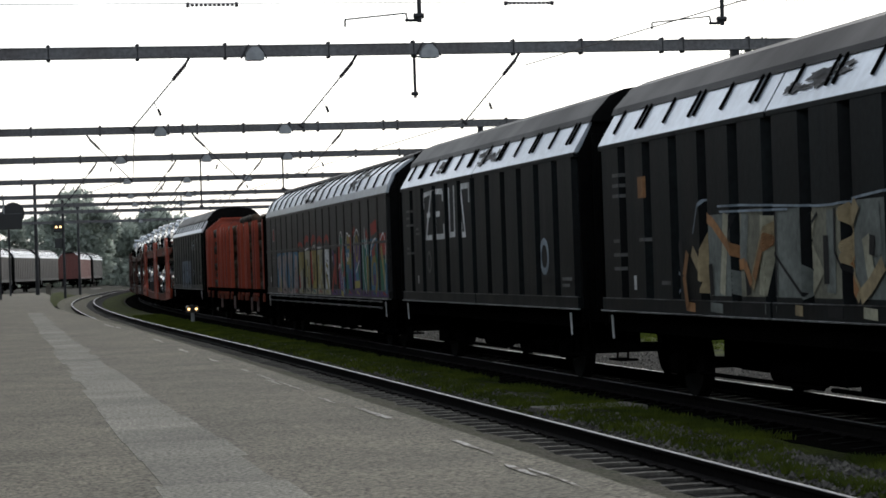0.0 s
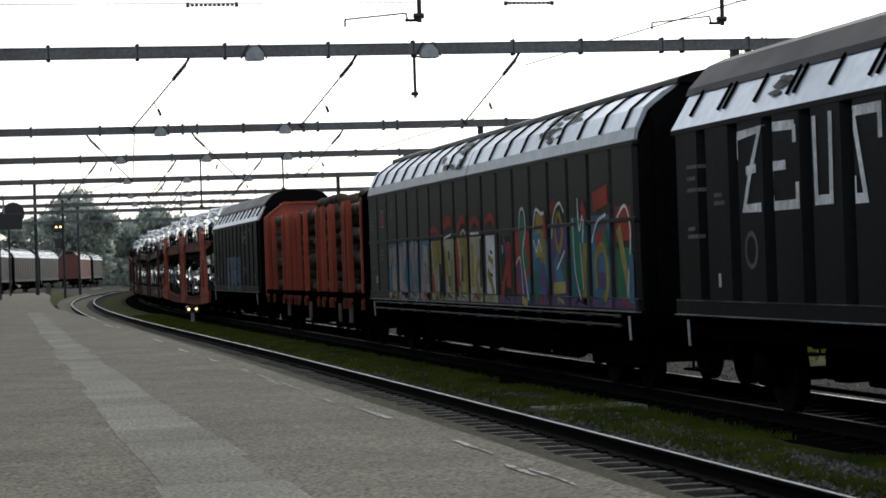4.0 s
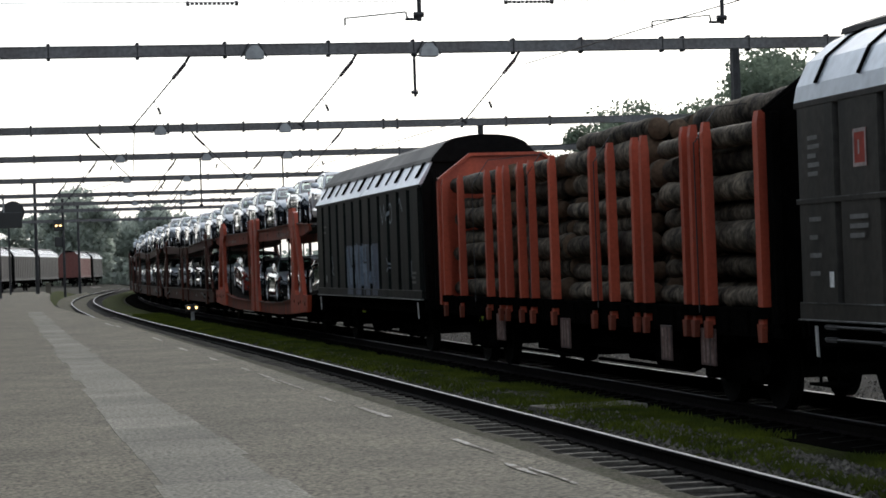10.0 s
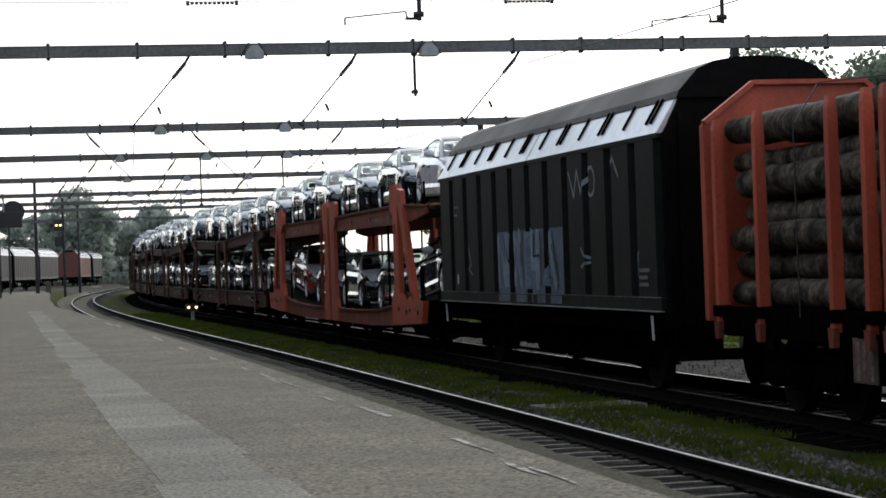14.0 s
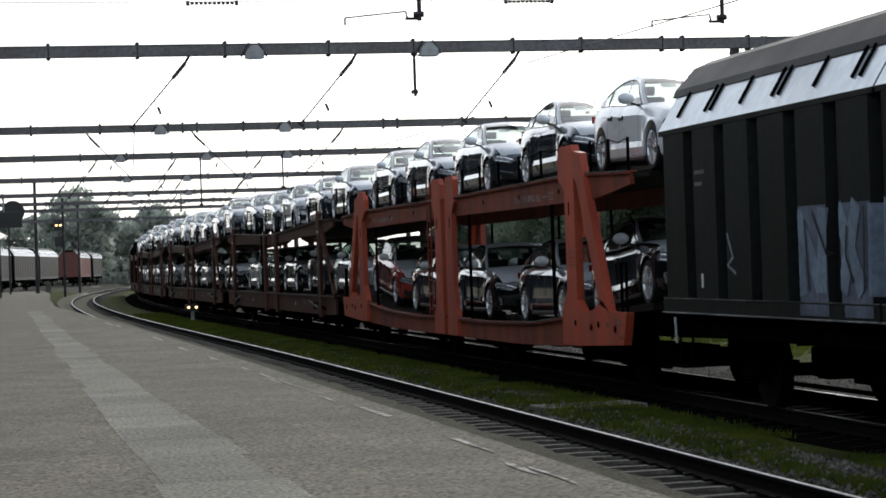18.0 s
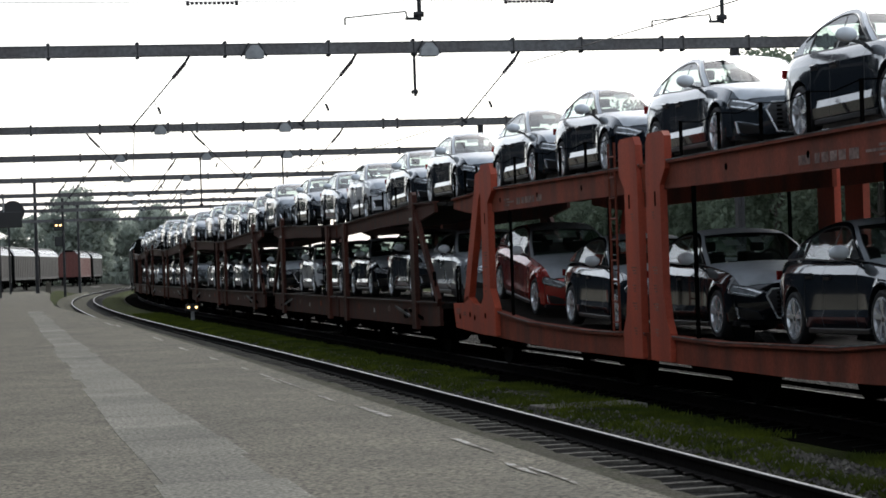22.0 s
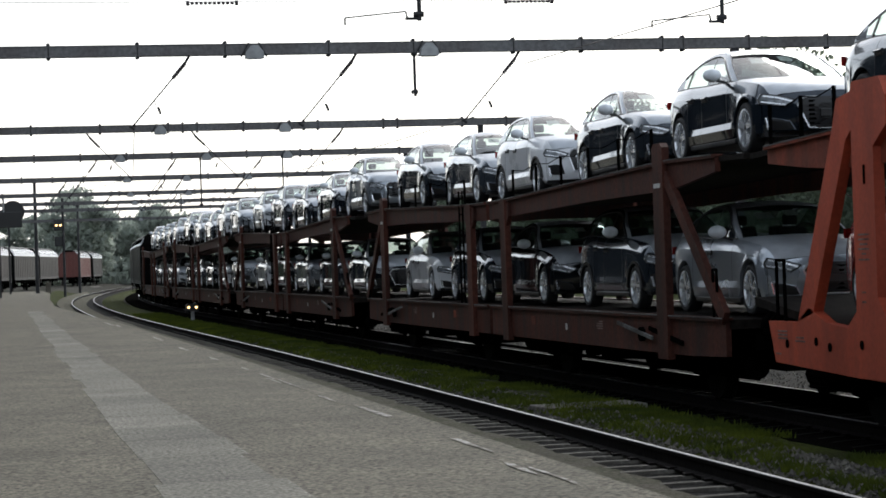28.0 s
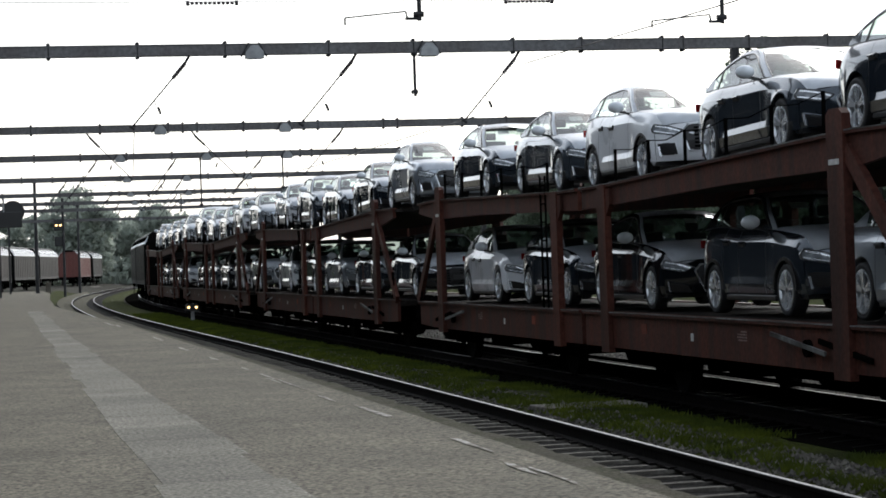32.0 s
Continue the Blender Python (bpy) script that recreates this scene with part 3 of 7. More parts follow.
def covered_wagon(label, half, pitch, wall, u, hood="low", axles=2, bands=(), group="covered wagons in the goods train", mover=True, hoodmat=None, tall=False):
    """A sliding-wall wagon: two walls and hoods a side, roof, ends, underframe. half is half the body's length."""
    th = thing("covered_wagon", label, "freight wagon", group)
    low = hood == "low"
    prof = [(1.44, 3.62), (1.15, 4.1)] if low else [(1.44, 3.62), (1.40, 3.80), (1.26, 4.08), (.98, 4.3), (.72, 4.42)]
    for side in (-1, 1):
        for y0, y1 in ((-half, -.03), (.03, half)):
            w = corrugated(th, "sliding_wall", y0, y1, 1.2, 3.6, half, pitch, wall, side, bands=bands)
            # Thin pale strips paint the highlights along the wall's rail edges.
            bm = B()
            box(bm, *sorted((side * 1.40, side * 1.475)), y0, y1, 1.172, 1.192, .004)
            part("rail_edge_highlight", bm, M_LEDGE, w, "pale strip painting the highlight on the wall rail")
            for zb in (1.372,) + tuple(q + .027 for q in bands):
                bm = B()
                box(bm, *sorted((side * 1.43, side * (1.452 if zb < 2 else 1.456))), y0 + .03, y1 - .03, zb - .004, zb + .008)
                part("rail_edge_highlight", bm, M_LEDGE, w, "pale strip painting the highlight on the wall rail")
            bm = B()
            rows = [[bm.verts.new((side * x, y, z)) for x, z in prof] for y in (y0, y1)]
            inn = [[bm.verts.new((side * (x - .05), y, z - .05)) for x, z in prof] for y in (y0, y1)]
            for i in range(len(prof) - 1):
                bm.faces.new((rows[0][i], rows[1][i], rows[1][i + 1], rows[0][i + 1]))
                bm.faces.new((inn[0][i], inn[0][i + 1], inn[1][i + 1], inn[1][i]))
                for a in (0, 1):
                    bm.faces.new((rows[a][i], rows[a][i + 1], inn[a][i + 1], inn[a][i]))
            bmesh.ops.recalc_face_normals(bm, faces=bm.faces)
            hd = part("hood", bm, hoodmat or M_HOOD, th, "bare aluminium roof hood reflecting the sky")
            n = round((y1 - y0) / pitch)
            for k in range(n):
                c = y0 + (k + .5) * (y1 - y0) / n
                offs = (-.11, .11) if low and k % 2 == 0 else (0,)
                for o in offs:
                    bm = B()
                    for (xa, za), (xb, zb) in zip(prof, prof[1:]):
                        q0 = (.3 if low else .95) if (xa, za) == prof[0] else 0.0
                        bar(bm, (side * (xa + (xb - xa) * q0 + .012), c + o, za + (zb - za) * q0 + .008), (side * (xb + .012), c + o, zb + .008), .045, .03, (0, 1, 0))
                    part("hood_rib", bm, M_FRAME, hd, "dark hood rib")
    # roof
    bm = B()
    top = [(1.2, 4.08), (1.17, 4.16), (.95, 4.32), (.65, 4.46), (.3, 4.55), (0, 4.57)] if low else [(.8, 4.40), (.78, 4.47), (.55, 4.55), (.3, 4.6), (0, 4.61)]
    if tall:
        top = [(1.18, 4.08), (1.14, 4.18), (.86, 4.48), (.62, 4.58), (.3, 4.63), (0, 4.64)]
    full = [(-x, z) for x, z in top] + [(x, z) for x, z in top[-2::-1]]
    a = [bm.verts.new((x, -half - .12, z)) for x, z in full]
    b = [bm.verts.new((x, half + .12, z)) for x, z in full]
    for i in range(len(full) - 1):
        bm.faces.new((a[i], a[i + 1], b[i + 1], b[i]))
    bm.faces.new(a)
    bm.faces.new(b[::-1])
    bm.faces.new((a[0], b[0], b[-1], a[-1]))
    bmesh.ops.recalc_face_normals(bm, faces=bm.faces)
    part("roof", bm, M_ROOF, th, "sooty curved roof")
    # ends
    for sy in (-1, 1):
        bm = B()
        out = [(-1.36, 1.0), (1.36, 1.0), (1.36, 3.6), (1.1, 4.12), (.7, 4.44 if low else 4.42), (0, 4.56 if low else 4.53), (-.7, 4.44 if low else 4.42), (-1.1, 4.12), (-1.36, 3.6)]
        prism(bm, out, "y", *sorted((sy * (half - .06), sy * (half + .02))))
        em = M_ROOF if wall is not M_WAGRED else M_WAGRED
        ew = part("end_wall", bm, em, th)
        for k in range(6):
            x = -1.1 + k * .44
            bm = B()
            box(bm, x - .05, x + .05, *sorted((sy * (half + .02), sy * (half + .07))), 1.21, 3.9, .01)
            part("end_rib", bm, em, ew)
        bm = B()
        box(bm, -1.4, 1.4, *sorted((sy * (half + .02), sy * (half + .09))), .95, 1.2, .015)
        part("headstock", bm, M_FRAME, th)
        for sx in (-1, 1):
            bm = B()
            tube(bm, (sx * 1.3, sy * (half + .14), .8), (sx * 1.3, sy * (half + .14), 1.9), .016, 6)
            tube(bm, (sx * 1.3, sy * (half + .14), 1.9), (sx * 1.3, sy * (half + .02), 1.9), .016, 6)
            part("handrail", bm, M_FRAME, th)
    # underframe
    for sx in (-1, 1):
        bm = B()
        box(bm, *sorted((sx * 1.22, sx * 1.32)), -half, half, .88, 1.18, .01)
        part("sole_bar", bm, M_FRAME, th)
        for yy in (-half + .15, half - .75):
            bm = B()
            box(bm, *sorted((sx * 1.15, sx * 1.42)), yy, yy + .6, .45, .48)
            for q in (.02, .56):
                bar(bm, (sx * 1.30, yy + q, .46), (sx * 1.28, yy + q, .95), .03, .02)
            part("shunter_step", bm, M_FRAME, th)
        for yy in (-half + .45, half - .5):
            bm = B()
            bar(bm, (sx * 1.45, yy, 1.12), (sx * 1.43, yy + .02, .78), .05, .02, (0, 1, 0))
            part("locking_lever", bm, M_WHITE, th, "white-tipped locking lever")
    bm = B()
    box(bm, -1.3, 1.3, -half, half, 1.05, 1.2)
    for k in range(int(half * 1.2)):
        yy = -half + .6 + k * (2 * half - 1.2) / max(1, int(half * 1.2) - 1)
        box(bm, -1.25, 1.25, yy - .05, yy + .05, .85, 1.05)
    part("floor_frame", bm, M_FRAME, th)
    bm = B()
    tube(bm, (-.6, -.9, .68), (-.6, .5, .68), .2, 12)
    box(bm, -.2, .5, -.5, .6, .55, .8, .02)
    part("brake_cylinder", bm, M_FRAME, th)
    if axles == 2:
        for y in (-half + 2.35, half - 2.35):
            axle_guard(th, y)
            wheelset(th, y)
    else:
        bogie(th, -half + 2.6)
        bogie(th, half - 2.6)
        for sx in (-1, 1):
            bm = B()
            prism(bm, [(-half + 4.6, .9), (half - 4.6, .9), (half - 6.2, .42), (-half + 6.2, .42)], "x", *sorted((sx * 1.16, sx * 1.22)))
            part("truss_girder", bm, M_FRAME, th)
            for zz in (1.12, .98):
                bm = B()
                tube(bm, (sx * 1.46, -half + .8, zz), (sx * 1.46, half - .8, zz), .018, 6)
                for k in range(14):
                    yy = -half + 1.0 + k * (2 * half - 2) / 13
                    box(bm, *sorted((sx * 1.44, sx * 1.475)), yy - .16, yy + .16, zz - .03, zz + .025)
                part("locking_rod", bm, M_DARKSTEEL, th)
    buffers_and_hook(th, half + .66)
    if mover:
        MOVERS.append((th, u, half * 2 - 4.7 if axles == 2 else half * 2 - 5.2, None))
    return th


w0 = covered_wagon("dark grimy sliding-wall wagon with orange and cream graffiti letters", 7.24, 7.24 / 6, M_WALL, 24.68, tall=True)
w1 = covered_wagon("near-black sliding-wall wagon with a large white painted word", 7.35, 7.35 / 6, M_WALL, 40.68, tall=True)
w2 = covered_wagon("long round-roofed bogie wagon with colourful graffiti along its lower wall", 11.1, 11.1 / 9, M_WALL2, 60.9, hood="high", axles=4, bands=(2.5,))
w4 = covered_wagon("dark olive sliding-wall wagon with pale blue graffiti letters", 7.45, 7.45 / 6, M_WALL3, 101.65, tall=True)
w10 = covered_wagon("dark sliding-wall wagon behind the car carriers", 7.25, 7.25 / 6, M_WALL3, 261.0)
w11 = covered_wagon("dark sliding-wall wagon behind the car carriers", 7.25, 7.25 / 6, M_WALL, 276.8)


# ---- timber wagon and its logs ----
def timber_wagon(u0, u1):
    """A flat bogie wagon with stakes and end bulkheads, from u0 to u1 along the line."""
    mid, half = (u0 + u1) / 2, (u1 - u0) / 2
    th = thing("timber_wagon", "orange-red stake wagon loaded with bark-covered logs", "freight wagon")
    for sx in (-1, 1):
        bm = B()
        box(bm, *sorted((sx * 1.18, sx * 1.32)), -half, half, .92, 1.28, .012)
        for k in range(26):
            y = -half + .4 + k * (2 * half - .8) / 25
            box(bm, *sorted((sx * 1.32, sx * 1.36)), y - .05, y + .05, 1.0, 1.25)
        part("sole_bar", bm, M_FRAME, th)
        # stakes: places along the line
        for k, su in enumerate((73.4, 75.42, 75.95, 76.3, 78.16, 78.6, 79.88, 80.85, 83.31, 84.74, 85.52, 86.57, 87.08, 88.09, 90.43, 91.95)):
            y = su - mid
            st = B()
            w = .17 if k in (0,) else .12
            prism(st, [(sx * 1.27, 1.05), (sx * 1.41, 1.05), (sx * 1.41, 3.5), (sx * 1.385, 3.64), (sx * 1.31, 3.64), (sx * 1.29, 3.4)], "y", y - w / 2, y + w / 2)
            s = part("stake", st, M_RED, th, "orange-red steel stake")
            sk = B()
            box(sk, *sorted((sx * 1.25, sx * 1.44)), y - w / 2 - .05, y + w / 2 + .05, 1.16, 1.3, .012)
            part("stake_socket", sk, M_FRAME, s, "black stake socket")
            tp = B()
            prism(tp, [(y - .09, 1.1), (y + .09, 1.1), (y + .06, .88), (y - .06, .88)], "x", *sorted((sx * 1.36, sx * 1.43)))
            part("stake_foot", tp, M_REDDIRT, s)
        # load plates
        for u, w in ((87.35, .66), (82.8, .6), (77.4, .5), (75.6, .6)):
            pl = B()
            y = u - mid
            box(pl, *sorted((sx * 1.33, sx * 1.35)), y - w / 2, y + w / 2, .52, 1.0, .006)
            for q in (-.3, 0, .28):
                box(pl, *sorted((sx * 1.35, sx * 1.354)), y + q * w - .04, y + q * w + .05, .55, .97, mi=1)
            part("data_plate", pl, [M_PLATE, M_FADED], th, "grimy pinkish plate with worn upright marks")
    bm = B()
    box(bm, -1.2, 1.2, -half, half, 1.12, 1.26)
    box(bm, -.3, .3, -half, half, .75, 1.12)
    part("floor", bm, M_DECK, th)
    for sy in (-1, 1):
        bm = B()
        o = [(-1.42, 1.1), (1.42, 1.1), (1.42, 3.62), (.75, 4.12), (-.75, 4.12), (-1.42, 3.62)]
        prism(bm, o, "y", *sorted((sy * (half - .05), sy * (half + .03))))
        face = M_RED if sy > 0 else M_FRAME
        pan = part("bulkhead", bm, face, th, "orange-red steel end bulkhead" if sy > 0 else "near-black steel end bulkhead")
        for x in (-1.36, -.68, 0, .68, 1.36):
            bm = B()
            box(bm, x - .06, x + .06, *sorted((sy * (half + .03), sy * (half + .12))), 1.1, 3.6 if abs(x) > 1 else 4.05, .012)
            part("bulkhead_rib", bm, face, pan)
        bm = B()
        for (xa, za), (xb, zb) in zip(o[2:], o[3:]):
            bar(bm, (xa, sy * (half - .08), za), (xb, sy * (half - .08), zb), .12, .06, (0, 1, 0))
        part("bulkhead_rim", bm, face, pan)
    bogie(th, -half + 2.4)
    bogie(th, half - 2.4)
    for sx in (-1, 1):
        bm = B()
        prism(bm, [(-half + 4.3, .92), (half - 4.3, .92), (half - 6.0, .55), (-half + 6.0, .55)], "x", *sorted((sx * .9, sx * .98)))
        part("truss_girder", bm, M_FRAME, th)
    buffers_and_hook(th, half + .62)
    MOVERS.append((th, mid, 2 * half - 4.8, None))
    # log stacks
    rng = random.Random(21)
    for a, b in ((73.75, 78.0), (78.75, 82.95), (83.4, 86.5), (87.2, 91.9)):
        st = thing("log_stack", "stack of rough bark-covered logs between steel stakes", "timber", "log stacks on the timber wagon")
        y0, y1 = a - mid, b - mid
        z, row = 1.27, 0
        while z < 3.62:
            x = -1.24 + (.14 if row % 2 else 0)
            zr = 0
            top = z > 3.3
            while x < 1.1:
                r = rng.uniform(.13, .21)
                if x + 2 * r > 1.27:
                    break
                edge = min(x + 1.3, 1.3 - x - 2 * r)
                if not (top and rng.random() < .25):
                    lb = B()
                    L0, L1 = y0 + rng.uniform(-.22, .22), y1 + rng.uniform(-.22, .22)
                    nseg, ns = 9, 11
                    rings = []
                    bend, sag = rng.uniform(-.05, .05), rng.uniform(-.04, .04)
                    for i in range(nseg + 1):
                        q = i / nseg
                        rr = r * (1.06 - .14 * q) * rng.uniform(.90, 1.08)
                        rings.append([lb.verts.new((x + r + rr * math.cos(2 * math.pi * k / ns) * rng.uniform(.95, 1.05) + bend * math.sin(q * 3.14), L0 + (L1 - L0) * q, z + r + sag * math.sin(q * 3.14) + rr * math.sin(2 * math.pi * k / ns) * rng.uniform(.95, 1.05))) for k in range(ns)])
                    for p, q in zip(rings, rings[1:]):
                        for k in range(ns):
                            lb.faces.new((p[k], q[k], q[(k + 1) % ns], p[(k + 1) % ns]))
                    f = lb.faces.new(rings[0])
                    f.material_index = 1
                    f = lb.faces.new(rings[-1][::-1])
                    f.material_index = 1
                    part("log", lb, [M_BARK, M_CUT], st, smooth=True)
                zr = max(zr, r)
                x += 2 * r * rng.uniform(.98, 1.06)
            z += .165 + zr * .86
            row += 1
        for k in (1,):
            y = y0 + (y1 - y0) * rng.uniform(.35, .65)
            bm = B()
            pts = [(-1.43, 1.2), (-1.42, 3.4), (-1.1, 3.85), (0, 3.95), (1.1, 3.85), (1.42, 3.4), (1.43, 1.2)]
            for (xa, za), (xb, zb) in zip(pts, pts[1:]):
                bar(bm, (xa, y, za), (xb, y + .05, zb), .022, .012, (0, 1, 0))
            part("lashing_strap", bm, M_DARKSTEEL, st, "grey lashing strap")
        MOVERS.append((st, mid, 2 * half - 4.8, pose(0, 0, 0)))




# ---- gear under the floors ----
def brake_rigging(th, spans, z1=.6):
    """Brake gear, tanks and rods hanging between the axles; the blocks also fill in shade."""
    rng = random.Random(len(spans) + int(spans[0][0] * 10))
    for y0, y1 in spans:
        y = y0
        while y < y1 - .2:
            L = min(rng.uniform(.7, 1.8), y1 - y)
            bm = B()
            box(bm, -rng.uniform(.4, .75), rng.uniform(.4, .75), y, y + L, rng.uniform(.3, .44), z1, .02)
            part("brake_shade_block", bm, M_FRAME, th)
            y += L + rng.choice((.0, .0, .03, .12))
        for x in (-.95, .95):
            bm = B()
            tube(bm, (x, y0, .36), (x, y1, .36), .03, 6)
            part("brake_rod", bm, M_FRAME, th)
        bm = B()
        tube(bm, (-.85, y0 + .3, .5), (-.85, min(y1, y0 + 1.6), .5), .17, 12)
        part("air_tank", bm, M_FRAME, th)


timber_wagon(72.95, 92.3)
brake_rigging([t for t, *_ in MOVERS if t.name.startswith("timber_wagon")][0], ((-5.2, -.4), (.2, 5.2)), .8)
for _w, _h, _b in ((w0, 7.24, 2.35), (w1, 7.35, 2.35), (w2, 11.1, 4.4), (w4, 7.45, 2.35), (w10, 7.25, 2.35), (w11, 7.25, 2.35)):
    brake_rigging(_w, ((-_h + _b + .7, -.6), (-.3, _h - _b - .7)), .8)


# ---- car carriers ----
def ramp(pts, y):
    return float(np.interp(y, [p[0] for p in pts], [p[1] for p in pts]))


def deck_part(th, name, pts, ys, thick, material, xs=(-1.38, 1.38), label=""):
    bm = B()
    a = [[bm.verts.new((x, y, ramp(pts, y) + dz)) for x, dz in ((xs[0], 0), (xs[1], 0), (xs[1], -thick), (xs[0], -thick))] for y in ys]
    for p, q in zip(a, a[1:]):
        for i in range(4):
            bm.faces.new((p[i], p[(i + 1) % 4], q[(i + 1) % 4], q[i]))
    bm.faces.new(a[0])
    bm.faces.new(a[-1])
    bmesh.ops.recalc_face_normals(bm, faces=bm.faces)
    return part(name, bm, material, th, label)


def side_beam(th, name, top, bottom, ys, sx, material, x0=1.36, x1=1.43, label="", flange=True):
    bm = B()
    a = [[bm.verts.new((sx * x, y, z)) for x, z in ((x0, ramp(bottom, y)), (x1, ramp(bottom, y)), (x1, ramp(top, y)), (x0, ramp(top, y)))] for y in ys]
    if flange:
        fl = [[bm.verts.new((sx * x, y, z)) for x, z in ((x0 - .03, ramp(top, y) - .02), (x1 + .05, ramp(top, y) - .02), (x1 + .05, ramp(top, y) + .025), (x0 - .03, ramp(top, y) + .025))] for y in ys]
    for g in [a] + ([fl] if flange else []):
        for p, q in zip(g, g[1:]):
            for i in range(4):
                bm.faces.new((p[i], p[(i + 1) % 4], q[(i + 1) % 4], q[i]))
        bm.faces.new(g[0])
        bm.faces.new(g[-1])
    bmesh.ops.recalc_face_normals(bm, faces=bm.faces)
    beam = part(name, bm, material, th, label)
    if flange:
        bm = B()
        for ya, yb in zip(ys, ys[1:]):
            bar(bm, (sx * (x1 + .053), ya, ramp(top, ya) + .02), (sx * (x1 + .053), yb, ramp(top, yb) + .02), .008, .014)
        part("edge_line", bm, M_LEDGE, beam, "thin pale line along the beam's top flange")
    return beam


UP_BROWN = [(-13.9, 3.16), (-10.9, 3.20), (-7, 3.12), (-1.4, 3.0), (1.4, 3.0), (7, 3.12), (10.9, 3.20), (13.9, 3.16)]
LO_BROWN = [(-13.9, 1.12), (13.9, 1.12)]
UP_RED = [(-13.7, 3.12), (-10, 3.24), (-5, 3.22), (0, 3.2), (5, 3.22), (10, 3.24), (13.7, 3.14)]
LO_RED = [(-13.7, 1.30), (-11.5, 1.18), (-9.6, .98), (-7, .82), (-3, .76), (0, .8), (3, .76), (7, .82), (9.6, .98), (11.5, 1.18), (13.7, 1.42)]


def ladder(th, y, sx, z0, z1, material):
    bm = B()
    for d in (-.16, .16):
        tube(bm, (sx * 1.47, y + d, z0), (sx * 1.47, y + d, z1), .018, 6)
    k = z0 + .2
    while k < z1:
        tube(bm, (sx * 1.47, y - .16, k), (sx * 1.47, y + .16, k), .014, 6)
        k += .3
    part("ladder", bm, material, th)


def deck_rail(th, y0, y1, pts, sx, n):
    bm = B()
    ys = np.linspace(y0, y1, n)
    for y in ys:
        z = ramp(pts, float(y))
        bar(bm, (sx * 1.42, float(y), z), (sx * 1.42, float(y), z + .5), .04, .03)
    for a, b in zip(ys, ys[1:]):
        m = (a + b) / 2
        za, zb = ramp(pts, float(a)) + .49, ramp(pts, float(b)) + .49
        tube(bm, (sx * 1.42, float(a), za), (sx * 1.42, float(m), (za + zb) / 2 - .06), .008, 5)
        tube(bm, (sx * 1.42, float(m), (za + zb) / 2 - .06), (sx * 1.42, float(b), zb), .008, 5)
    part("guard_rope", bm, M_FRAME, th, "sagging steel guard rope on short posts")


